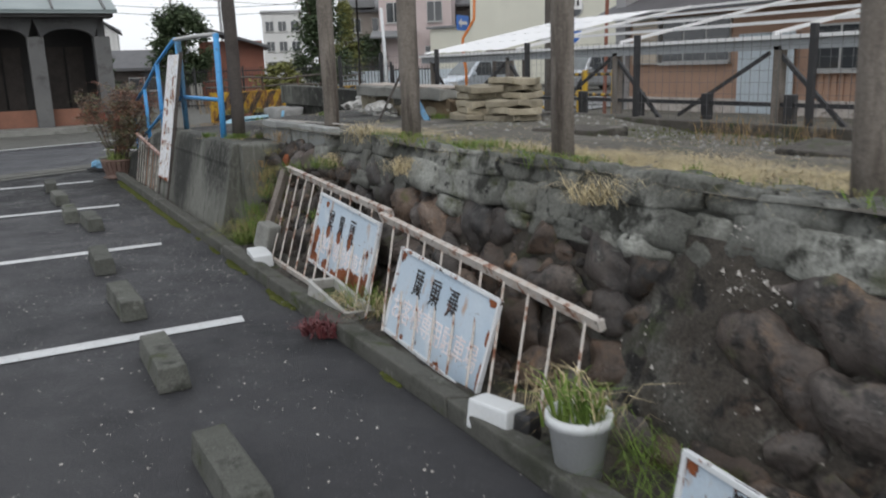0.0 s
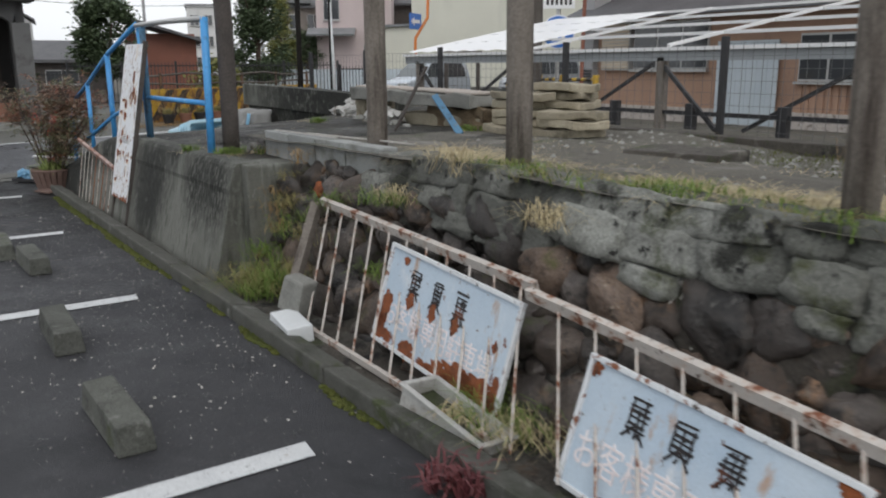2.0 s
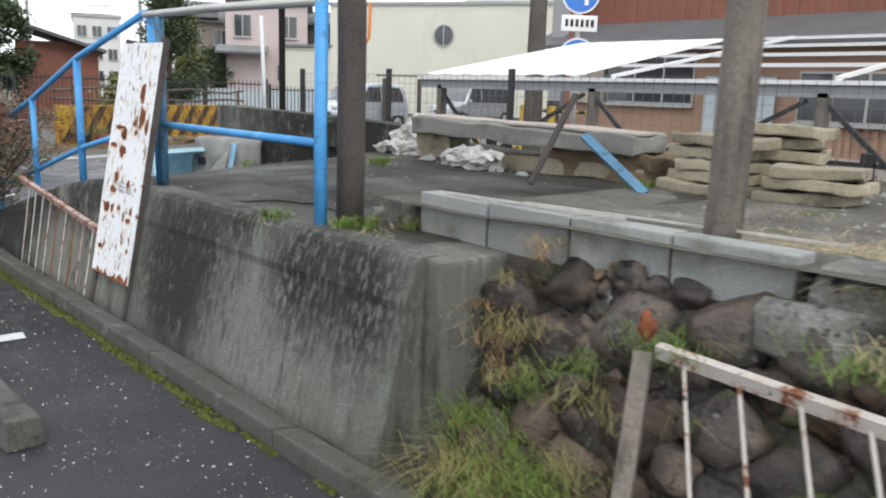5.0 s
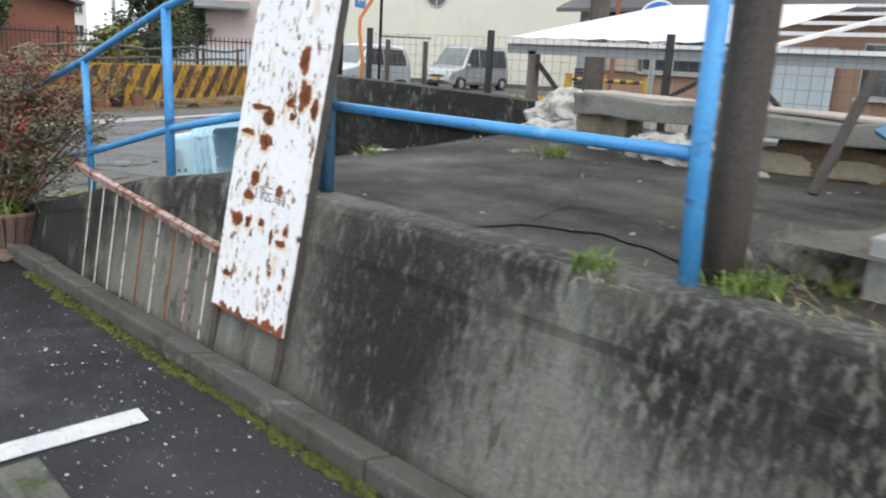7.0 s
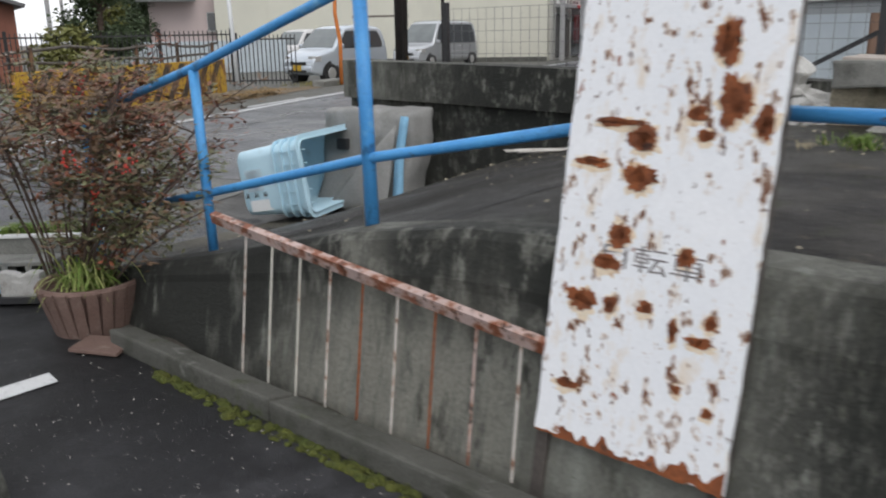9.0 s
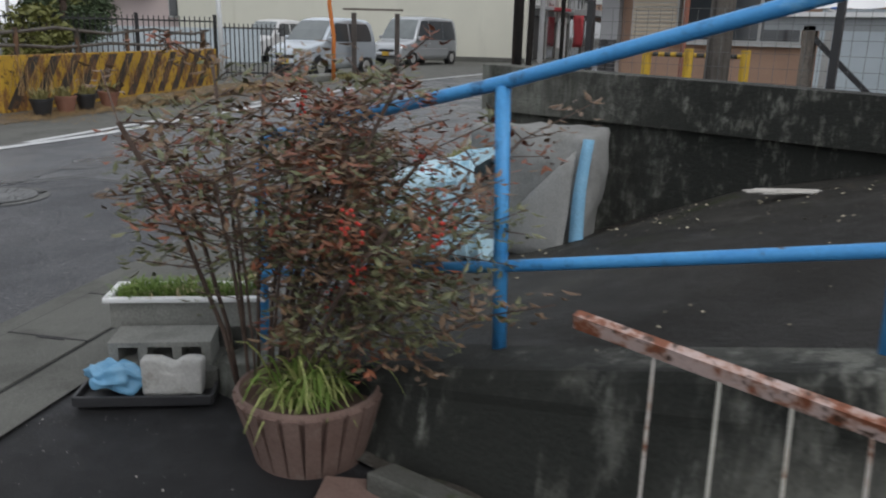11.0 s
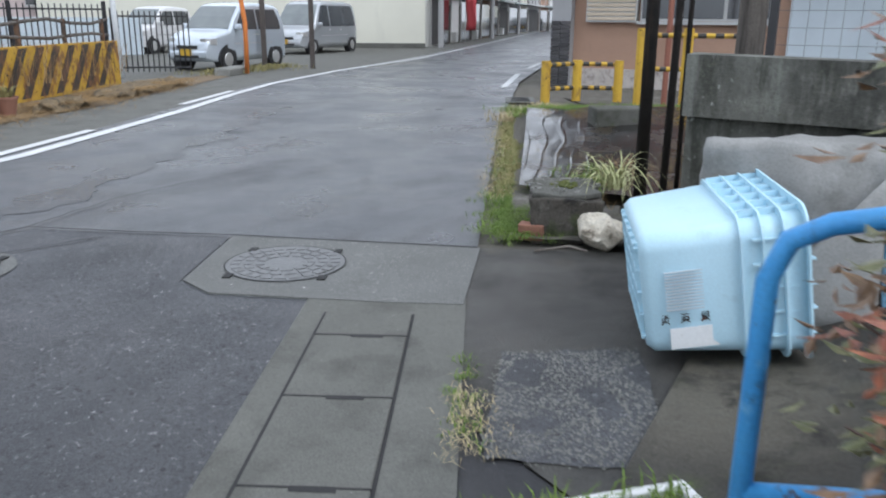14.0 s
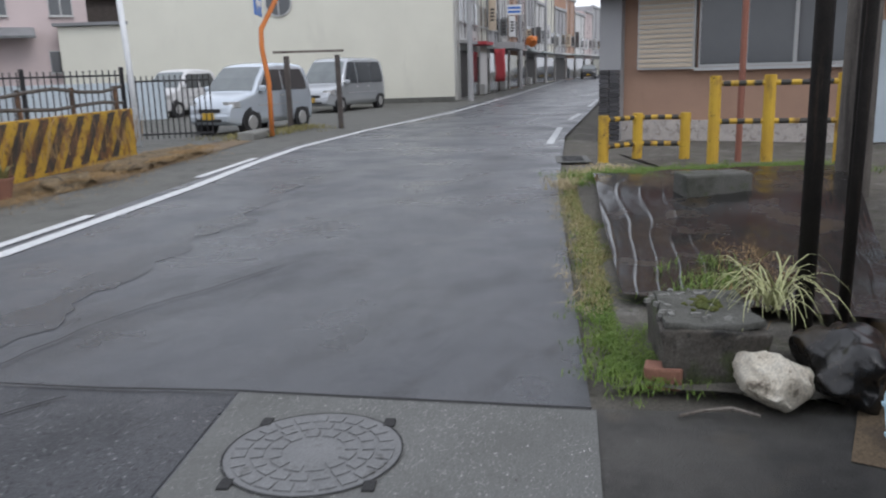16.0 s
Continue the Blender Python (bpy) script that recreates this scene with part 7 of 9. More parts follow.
grass("striped_clump", arching(3, [(rg.gauss(4.40, 0.04), rg.gauss(10.06, 0.04), 0.27) for _ in range(70)], 0.42, 0.010, 1.0), M["striped"], "clump of long striped leaves", "stuff", "plant")
grass("bed_weeds", blades(rg, along((4.5, 10.45), (5.6, 10.6), 60, 0.12, 0.14), 0.09, 0.006, 1.0, 8, 0.04), M["grass_green"], "low weeds in the bed")
grass("bed_weeds", blades(rg, along((4.6, 10.30), (6.4, 10.5), 60, 0.14, 0.10), 0.12, 0.004, 1.8, 8, 0.05), M["dead_grass"], "dead brown weeds in the bed")
solid("step_block", box((0, 0, 0.09), (0.62, 0.30, 0.26), bevel=0.02, jitter=0.015), M["curb"], "old concrete step block in the bank", "concrete block", pose(8.0, 11.05, 0.21, 0, 0, -52))
for x, y, r, lean, lab in ((4.60, 9.94, 0.043, 0.0, "thick tarred black timber post"), (4.48, 9.765, 0.025, 0.012, "thin black post beside the bed"), (5.10, 9.80, 0.018, 0.0, "slim black steel post behind the bed")):
    bm = bmesh.new()
    add_path(bm, [(0, 0, -0.1)] + [(lean * h * 0.5, -lean * h, h) for h in (1.2, 2.6, 4.2)], r, 12)
    solid("black_post", bm, M["tarred"], lab, "post", pose(x, y, 0.08), "black posts", smooth=True)
# earth strip with a worn edging beside the apron
solid("earth_strip", terrain(3.45, 5.2, 9.2, 9.66, 0.08, lambda x, y: 0.016 + 0.012 * noise.noise(Vector((x * 3, y * 3, 1)))), M["earth"], "brown wet earth behind the apron", "soil", kind=S)
# patch of worn asphalt with its gravel laid bare
GA, GB, GC, GE = Vector((2.10, 9.86)), Vector((2.40, 9.36)), Vector((1.52, 9.00)), Vector((1.30, 9.58))


def in_patch(u, v):
    return GE.lerp(GA, u).lerp(GC.lerp(GB, u), v)


ring = [in_patch(u, v) for u, v in [(k / 8, 0) for k in range(8)] + [(1, k / 8) for k in range(8)] + [(1 - k / 8, 1) for k in range(8)] + [(0, 1 - k / 8) for k in range(8)]]
solid("gravel_patch", flat([(p.x + 0.035 * noise.noise(Vector((p.x * 9, p.y * 9, 1))), p.y + 0.035 * noise.noise(Vector((p.x * 9, p.y * 9, 5)))) for p in ring], 0.0125), M["old_road"], "worn patch of bare gravelly asphalt", "pavement", kind=S)
rq = random.Random(40)
verts, faces = [], []
for i in range(5200):
    p = in_patch(rq.random(), rq.random())
    x, y = p.x + rq.gauss(0, 0.015), p.y + rq.gauss(0, 0.015)
    q, a = 0.0018 + 0.0075 * rq.random() ** 2.6, rq.uniform(0, 6.28)
    if noise.noise(Vector((x * 5, y * 5, 0))) < -0.28:
        continue
    k = len(verts)
    verts += [(x + q * math.cos(a + b), y + q * math.sin(a + b), 0.0125) for b in (0, 2.1, 4.2)] + [(x, y, 0.0125 + q * 0.8)]
    faces += [(k, k + 1, k + 3), (k + 1, k + 2, k + 3), (k + 2, k, k + 3)]
me = bpy.data.meshes.new("gravel")
me.from_pydata(verts, [], faces)
grass("gravel", me, M["concrete"], "pale gravel scattered on the worn apron", "stuff", "gravel")
grass("apron_weed", blades(rg, along((1.35, 9.66), (2.0, 9.98), 34, 0.03, 0.01), 0.04, 0.004, 1.2, 7, 0.015), M["grass_green"], "weeds along the gutter's edge")
grass("apron_straw", blades(rg, along((1.3, 9.60), (1.8, 9.9), 40, 0.04, 0.01), 0.035, 0.003, 2.2, 7, 0.03), M["straw"], "dry stalks along the gutter's edge")

bm = bmesh.new()
add_path(bm, [(0, 0, 0.015), (0.10, 0.03, 0.02), (0.20, -0.02, 0.05), (0.30, -0.06, 0.03)], 0.008, 6)
solid("dry_branch", bm, M["wood"], "bent dry branch lying beside the rock", "branch", pose(3.55, 10.28, 0.008, 0, 0, -60), smooth=True)
# ---- houses, vans and street furniture ----
def window(parent, c, w, h, rz=0, frame="alu", panes=2):
    """A window on a wall that faces local -y: frame, sill and panes, set proud of the wall."""
    f = part("window", box((0, 0, 0), (w, 0.05, h)), M[frame], parent)
    f.matrix_basis = pose(*c, 0, 0, rz)
    for k in range(panes):
        part("pane", box((-w / 2 + w * (k + 0.5) / panes, -0.03, 0), (w / panes - 0.06, 0.02, h - 0.08)), M["glass"], f)
    part("sill", box((0, -0.06, -h / 2 - 0.03), (w + 0.08, 0.12, 0.05)), M[frame], f)
    return f


def gable_house(label, at, w, d, h, rise, wall, roof, wins=(), eave=0.35):
    """A house with walls, a gabled roof along its width and windows on the side facing local -y."""
    t = thing("house", label, "house", at)
    part("wall", box((0, d / 2, h / 2), (w, d, h)), M[wall], t)
    bm = bmesh.new()
    a = [(-w / 2 - eave, -eave, h), (w / 2 + eave, -eave, h), (w / 2 + eave, d / 2, h + rise), (-w / 2 - eave, d / 2, h + rise), (-w / 2 - eave, d + eave, h), (w / 2 + eave, d + eave, h)]
    lo = [bm.verts.new(p) for p in a]
    hi = [bm.verts.new((x, y, z + 0.15)) for x, y, z in a]
    for q in ((0, 1, 2, 3), (3, 2, 5, 4)):
        bm.faces.new([hi[k] for k in q])
        bm.faces.new([lo[k] for k in q[::-1]])
    for i, j in ((0, 1), (1, 2), (2, 5), (5, 4), (4, 3), (3, 0)):
        bm.faces.new((lo[i], lo[j], hi[j], hi[i]))
    part("roof", bm, M[roof], t)
    bm = bmesh.new()
    for x in (-w / 2, w / 2):
        vs = [bm.verts.new(p) for p in ((x, 0, h - 0.01), (x, d, h - 0.01), (x, d / 2, h + rise))]
        bm.faces.new(vs)
    part("gable", bm, M[wall], t)
    for x, z, ww, hh in wins:
        window(t, (x, -0.03, z), ww, hh)
    return t


def facing(x, y, bearing):
    """A pose at a plan place whose local -y side looks back along the bearing."""
    return pose(x, y, 0, 0, 0, bearing - 90)


def polar(b, d, ox=-1.13, oy=-4.1):
    return ox + d * math.cos(radians(b)), oy + d * math.sin(radians(b))


# cream building across the street
t = thing("cream_building", "large plain cream rendered building", "building", pose(33.2, 27.4, 0, 0, 0, 118.9))
part("wall", box((7.37, -5, 3.1), (14.74, 10, 6.2)), M["plaster"], t)
part("low_wing", box((16.3, -2.6, 1.9), (3.1, 5, 3.8)), M["plaster"], t, "lower cream wing")
part("wing_roof", box((16.3, -2.6, 3.9), (3.4, 5.4, 0.14)), M["roof_grey"], t)
part("plinth", box((7.37, 0.02, 0.1), (14.74, 0.12, 0.25)), M["gutter"], t)
part("parapet", box((7.37, -5, 6.25), (14.9, 10.2, 0.16)), M["grey_wall"], t)
w = part("round_window", tube((7.77, -0.05, 4.55), (7.77, 0.08, 4.55), 0.60, seg=28), M["alu"], t, "round framed window")
part("pane", tube((7.77, 0.06, 4.55), (7.77, 0.09, 4.55), 0.54, seg=28), M["glass"], w)
part("glazing_bar", box((7.77, 0.095, 4.55), (0.05, 0.02, 1.06)), M["alu"], w)
# brown house behind the yard
t = thing("brown_house", "brown rendered house with red steel upper storey", "house", pose(15.85, 14.65, -0.09) @ Matrix.Diagonal((1.155, 1.155, 1.155, 1)))
part("wall", box((5, -9, 1.3), (10, 18, 2.6)), M["brown_wall"], t)
part("plinth", box((-0.04, -9, 0.2), (0.1, 18, 0.4)), M["rubble_plinth"], t, "pale rubble plinth")
bm = bmesh.new()
for k in range(120):
    add_box(bm, (0.62 + (0.02 if k % 2 else 0), -0.1 - 0.15 * k, 4.3), (0.04, 0.15, 2.9))
part("upper_cladding", bm, M["red_steel"], t, "ribbed red-brown steel cladding")
part("upper_wall", box((5, -9, 4.3), (8.7, 17.9, 2.9)), M["red_steel"], t)
bm = bmesh.new()
vs = [bm.verts.new(p) for p in ((-0.7, 0.3, 2.35), (-0.7, -18.3, 2.35), (0.65, -18.3, 2.9), (0.65, 0.3, 2.9), (-0.7, 0.3, 2.43), (-0.7, -18.3, 2.43), (0.65, -18.3, 2.98), (0.65, 0.3, 2.98))]
for q in ((0, 1, 2, 3), (7, 6, 5, 4), (0, 4, 5, 1), (1, 5, 6, 2), (2, 6, 7, 3), (3, 7, 4, 0)):
    bm.faces.new([vs[k] for k in q])
bmesh.ops.recalc_face_normals(bm, faces=bm.faces)
part("pent_roof", bm, M["roof_tile"], t, "dark tiled pent roof")
sh = part("shutter", box((-0.08, -1.03, 1.75), (0.14, 0.90, 1.1)), M["alu"], t, "beige slatted storm shutter")
for k in range(14):
    part("slat", box((-0.165, -1.03, 1.26 + 0.075 * k), (0.03, 0.85, 0.055), bevel=0.008), M["shutter"], sh)
window(t, (-0.03, -2.57, 1.75), 2.1, 1.05, -90, "alu", 3)
window(t, (-0.03, -6.65, 1.45), 1.8, 0.9, -90, "alu", 3)
window(t, (-0.03, -13.0, 1.35), 1.8, 0.9, -90, "alu", 3)
for k in range(12):
    part("steel_panel", box((-0.10 - 0.012 * (k % 2), -3.97 - 0.12 * k, 0.95), (0.03, 0.12, 1.7)), M["panel_blue"], t, "pale blue corrugated steel panel")
bm = bmesh.new()
for k in range(70):
    add_box(bm, (-0.012, -5.8 - 0.15 * k, 0.78), (0.035, 0.085, 0.76))
tagged(part("ribbed_cladding", bm, M["brown_wall"], t, "ribbed brown steel cladding"), kind="stuff")
part("pier", box((0.10, -0.14, 2.2), (0.56, 0.36, 4.4)), M["grey_wall"], t, "grey corner pier")
for k in range(32):
    r, c = divmod(k, 2)
    part("brick", box((-0.20, -0.23 + 0.18 * c, 0.06 + 0.075 * r), (0.05, 0.165, 0.062)), M["brick"], t)
part("street_wall", box((5.2, 0.06, 2.2), (9.6, 0.1, 4.4)), M["grey_wall"], t, "grey rendered street side")

# carport roof behind the mesh fence
t = thing("carport", "low carport with white sheets and bare frame", "carport", pose(5.6, 8.2, 0.35))
part("gutter_beam", box((0, -4.9, 1.245), (0.10, 9.9, 0.035)), M["sign_white"], t, "white front gutter")
part("fascia", box((0.02, -4.9, 1.175), (0.03, 9.9, 0.10)), M["panel_grey"], t, "dull grey corrugated fascia")
bm = bmesh.new()
for k in range(14):
    y0, y1 = 0.05 - 0.18 * k, 0.05 - 0.18 * (k + 1)
    zz = 0.02 * (k % 2)
    vs = [bm.verts.new(p) for p in ((-0.05, y0, 1.28 + zz), (-0.05, y1, 1.28 + 0.02 - zz), (3.0, y1, 1.85 + 0.02 - zz), (3.0, y0, 1.85 + zz))]
    bm.faces.new(vs)
part("roof_sheet", bm, M["sign_white"], t, "white corrugated roof sheets")
for k in range(4):
    x = 0.75 * (k + 1)
    part("purlin", box((x, -5.0, 1.28 + 0.19 * x), (0.035, 9.8, 0.035)), M["sign_white"], t)
for k in range(4):
    y = -2.9 - 2.2 * k
    bm = bmesh.new()
    bar_between(bm, (0, y, 1.28), (3.0, y - 0.4, 1.86), 0.035, 0.035)
    part("rafter", bm, M["sign_white"], t)
for k in range(5):
    part("post", box((0.05, -0.3 - 2.35 * k, 0.43), (0.09, 0.09, 1.46)), M["wood"], t)
for k in range(4):
    bm = bmesh.new()
    y = -0.3 - 2.35 * k
    bar_between(bm, (0.03, y, 1.1), (0.03, y - 1.1, 0.1), 0.035, 0.04)
    part("brace", bm, M["black"], t)
    bm = bmesh.new()
    bar_between(bm, (0.08, y - 2.2, 1.1), (0.08, y - 1.0, 0.45), 0.03, 0.035)
    part("brace", bm, M["black"], t)
part("tie_beam", box((0.05, -4.9, 0.60), (0.05, 9.6, 0.04)), M["black"], t, "black lower rail")
for k in range(8):
    part("rail_foot", box((0.05, -1.2 - 1.05 * k, 0.45), (0.09, 0.10, 0.5), bevel=0.01), M["black"], t)

# mesh fence on the plot's edge
t = thing("mesh_fence", "black post and wire mesh fence round the plot", "fence", pose(4.45, 9.0, 0.8))
for k, y in enumerate((0.2, -1.55, -3.4, -5.6, -7.45, -9.4, -11.4, -13.4)):
    part("post", box((0, y, 0.38), (0.05, 0.05, 0.95), bevel=0.005), M["black"], t)
bm = bmesh.new()
for k in range(150):
    y = 0.2 - 0.092 * k
    bar_between(bm, (0, y, 0.0), (0, y, 0.80), 0.0028, 0.0028, up=(1, 0, 0))
for k in range(9):
    bar_between(bm, (0, 0.2, 0.02 + 0.097 * k), (0, -13.4, 0.02 + 0.097 * k), 0.0028, 0.0028)
part("wire_mesh", bm, M["wire"], t, "thin grey wire mesh")
solid("fence_kerb", rough_slab((4.42, 1.5, 0.78), (0.20, 15, 0.19), 8, 0.012, 30), M["stump"], "low concrete kerb under the mesh fence", "kerb", kind=S)


def van(label, at, L, W, Hh, paint, panes=2):
    """A rounded wagon with a short sloping nose: local -y is the front, u runs back from the nose."""
    t = thing("van", label, "van", at)
    nose = ((0, 0.66), (0.05, 0.78), (0.20, 0.88), (0.50, 0.965), (0.82, 1.03), (1.10, 1.03 + (Hh - 1.03) * 0.46), (1.42, 1.03 + (Hh - 1.03) * 0.86), (1.62, Hh - 0.035), (2.0, Hh),
            (L - 0.9, Hh - 0.01), (L - 0.42, Hh - 0.05), (L - 0.24, Hh - 0.13), (L - 0.10, Hh - 0.5), (L - 0.02, 0.98), (L, 0.80))

    def top(u):
        for (u0, z0), (u1, z1) in zip(nose, nose[1:]):
            if u <= u1:
                return z0 + (z1 - z0) * (u - u0) / (u1 - u0)
        return nose[-1][1]

    def half(u, z):
        plan = 1 - 0.20 * max(0, 1 - u / 0.7) ** 2 - 0.10 * max(0, 1 - (L - u) / 0.4) ** 2
        sill = 0.955 + 0.045 * min(1, max(0, z - 0.22) / 0.3)
        tumble = 1 - 0.17 * (max(0, z - 0.98) / (Hh - 0.98)) ** 1.15
        return W / 2 * plan * sill * tumble

    bm = bmesh.new()
    rings = []
    us = sorted(set([n[0] for n in nose] + [0.3 * k for k in range(1, int(L / 0.3))] + [0.02, 0.1, L - 0.33, L - 0.17]))
    for u in us:
        zt, zb, r = top(u), 0.24 + 0.08 * max(0, 1 - u / 0.2), 0.11
        ring = []
        zs = [zb + (zt - r - zb) * k / 8 for k in range(8)]
        side = [(half(u, z), z) for z in zs]
        w = half(u, zt - r)
        side += [(w - r * (1 - math.cos(a)), zt - r + r * math.sin(a)) for a in (0, 0.4, 0.8, 1.2, 1.5)]
        side += [(w * 0.5, zt + 0.015)]
        for x, z in side:
            ring.append(bm.verts.new((x, u - L / 2, z)))
        for x, z in reversed(side):
            ring.append(bm.verts.new((-x, u - L / 2, z)))
        rings.append(ring)
    n = len(rings[0])
    for p, q in zip(rings, rings[1:]):
        for k in range(n):
            bm.faces.new((p[k], p[(k + 1) % n], q[(k + 1) % n], q[k]))
    bm.faces.new(rings[0])
    bm.faces.new(rings[-1][::-1])
    bmesh.ops.recalc_face_normals(bm, faces=bm.faces)
    part("body", bm, M[paint], t, smooth=True)

    def sheet(name, rows, push, material, parent, note="", smooth=True):
        """A thin curved pane through rows of places, with its own thickness."""
        b = bmesh.new()
        g = [[b.verts.new(p) for p in row] for row in rows]
        for r0, r1 in zip(g, g[1:]):
            for k in range(len(r0) - 1):
                b.faces.new((r0[k], r0[k + 1], r1[k + 1], r1[k]))
        ext = bmesh.ops.extrude_face_region(b, geom=list(b.faces))
        bmesh.ops.translate(b, vec=push, verts=[e for e in ext["geom"] if isinstance(e, bmesh.types.BMVert)])
        bmesh.ops.recalc_face_normals(b, faces=b.faces)
        return part(name, b, material, parent, note, smooth=False)

    first = (1.02, 2.02)
    rest = (2.10, L - 0.30)
    spans = [first] + [(rest[0] + (rest[1] - rest[0]) * k / (panes - 1) + (0.03 if k else 0), rest[0] + (rest[1] - rest[0]) * (k + 1) / (panes - 1)) for k in range(panes - 1)]
    zl, zh = 1.03, Hh - 0.17
    for sx in (-1, 1):
        for i, (u0, u1) in enumerate(spans):
            rows = []
            for k in range(6):
                f = k / 5
                z = zl + (zh - zl) * f
                a0 = u0 + (0.46 * f if i == 0 else 0.0)
                a1 = u1 - (0.20 * f ** 2 if i == len(spans) - 1 else 0.0) - (0.05 * (1 - f) ** 4 if i == len(spans) - 1 else 0.0)
                rows.append([(sx * (half(a0 + (a1 - a0) * j / 4, z) - 0.004), a0 + (a1 - a0) * j / 4 - L / 2, z) for j in range(5)])
            sheet("side_window", rows, (sx * 0.012, 0, 0), M["glass"], t)
        for u in (0.68, L - 0.62):
            w = half(u, 0.45)
            arch = bmesh.new()
            add_tube(arch, (sx * (w - 0.2), u - L / 2, 0.31), (sx * (w + 0.006), u - L / 2, 0.31), 0.355, seg=24)
            part("wheel_arch", arch, M["black"], t, "dark wheel arch")
            tyre = bmesh.new()
            add_tube(tyre, (sx * (w - 0.17), u - L / 2, 0.285), (sx * (w + 0.016), u - L / 2, 0.285), 0.285, seg=22)
            wh = part("wheel", tyre, M["tyre"], t)
            rim = bmesh.new()
            add_tube(rim, (sx * (w + 0.01), u - L / 2, 0.285), (sx * (w + 0.026), u - L / 2, 0.285), 0.185, 0.17, seg=18)
            part("rim", rim, M["alu"], wh)
        wm = half(1.05, 1.08)
        part("mirror", box((sx * (wm + 0.10), 1.06 - L / 2, 1.10), (0.20, 0.10, 0.15), bevel=0.045), M[paint], t)
        for u in (2.0, 2.95):
            if u < L - 0.6:
                part("door_handle", box((sx * (half(u, 0.9) + 0.006), u - L / 2, 0.90), (0.03, 0.15, 0.03), bevel=0.01), M["alu"], t)
        part("side_moulding", box((sx * (half(1.7, 0.68) + 0.002), L * 0.03, 0.68), (0.016, L * 0.50, 0.03), bevel=0.005), M["grey_wall"], t)
        lamp = [[(sx * half(u, z) * f, u - L / 2 - (0.012 if f < 1 else 0), z) for u, f in ((0.06, 0.62), (0.06, 0.86), (0.14, 0.99), (0.30, 1.0))] for z in (0.66, 0.74, 0.80)]
        sheet("headlight", lamp, (sx * 0.012, -0.02, 0.012), M["alu"], t, "clear headlight")
    rows = []
    for u in (0.84, 0.98, 1.10, 1.25, 1.40):
        w = half(u, top(u)) - 0.075
        rows.append([(w * k / 4, u - L / 2, top(u) + 0.006 + (0.006 if abs(k) < 3 else 0)) for k in range(-4, 5)])
    sheet("windscreen", rows, (0, -0.008, 0.008), M["car_glass"], t)
    part("grille", box((0, -L / 2 - 0.004, 0.60), (W * 0.42, 0.03, 0.09), bevel=0.01), M["black"], t)
    part("bumper", box((0, -L / 2 + 0.05, 0.42), (W * 0.80, 0.20, 0.20), bevel=0.06), M[paint], t)
    part("air_intake", box((0, -L / 2 - 0.045, 0.37), (W * 0.5, 0.02, 0.07), bevel=0.008), M["black"], t)
    part("number_plate", box((0.0, -L / 2 - 0.06, 0.47), (0.33, 0.02, 0.165)), M["yellow"], t, "yellow number plate")
    return t


van("silver-white small wagon parked behind the gate", pose(16.62, 24.40, 0, 0, 0, -84), 3.5, 1.52, 1.72, "car")
van("silver people carrier parked by the cream wall", pose(26.4, 28.75, 0, 0, 0, -82), 4.6, 1.72, 1.98, "car_silver", 3)
van("white van parked farther in the lot", pose(22.6, 33.6, 0, 0, 0, -80), 3.4, 1.5, 1.72, "car_white")

# arched building across the street
t = thing("arched_building", "low dark building with arched porch", "building", pose(-4.2, 19.7, 0))
# the porch's depth of shade is put into this wall's colour
part("back_wall", box((0, 2.0, 1.6), (12, 0.3, 3.2)), M["recess_shade"], t, "inner wall coloured dark for the porch's shade")
part("side_wall", box((6.05, 1.2, 1.5), (0.2, 1.9, 3.0)), M["porch_grey"], t)
for k in range(8):
    x = 6.0 - 1.62 * k
    part("pillar", box((x, 0, 1.25), (0.40, 0.42, 2.5), bevel=0.02), M["porch_grey"], t)
    if k < 7:
        bm = bmesh.new()
        n = 14
        top = [bm.verts.new((x - 1.62 * i / n, 0, 3.0)) for i in range(n + 1)]
        arc = [bm.verts.new((x - 0.81 - 0.64 * math.cos(math.pi * i / n), 0, 2.42 + 0.30 * math.sin(math.pi * i / n))) for i in range(n + 1)][::-1]
        for i in range(n):
            bm.faces.new((top[i], top[i + 1], arc[i + 1], arc[i]))
        ext = bmesh.ops.extrude_face_region(bm, geom=list(bm.faces))
        bmesh.ops.translate(bm, vec=(0, 0.3, 0), verts=[e for e in ext["geom"] if isinstance(e, bmesh.types.BMVert)])
        bmesh.ops.recalc_face_normals(bm, faces=bm.faces)
        part("arch", bm, M["porch_grey"], t)
        part("low_wall", box((x - 0.81, 0.3, 0.38), (1.24, 0.25, 0.45)), M["terracotta"], t, "low brick wall")
        for j in range(2):
            part("door_panel", box((x - 0.55 - 0.52 * j, 1.82, 1.35), (0.46, 0.06, 1.9), bevel=0.01), M["dark_wood"], t, "dark panelled door leaf")
# soffit coloured as dark as the shade below the eave
part("soffit", box((0, -0.12, 3.03), (12.6, 0.9, 0.10)), M["recess_shade"], t, "eave soffit coloured dark for the shade under it")
part("eave", box((0, -0.58, 3.12), (12.8, 0.12, 0.10)), M["roof_metal"], t)
o = part("roof", box((0, 0, 0), (12.8, 3.4, 0.08)), M["roof_metal"], t, "seamed grey-green metal roof")
o.matrix_basis = pose(0, 0.95, 3.70, 20, 0, 0)
for k in range(11):
    o = part("roof_seam", box((0, 0, 0), (0.05, 3.4, 0.05)), M["porch_grey"], t)
    o.matrix_basis = pose(6.1 - 1.25 * k, 0.95, 3.765, 20, 0, 0)
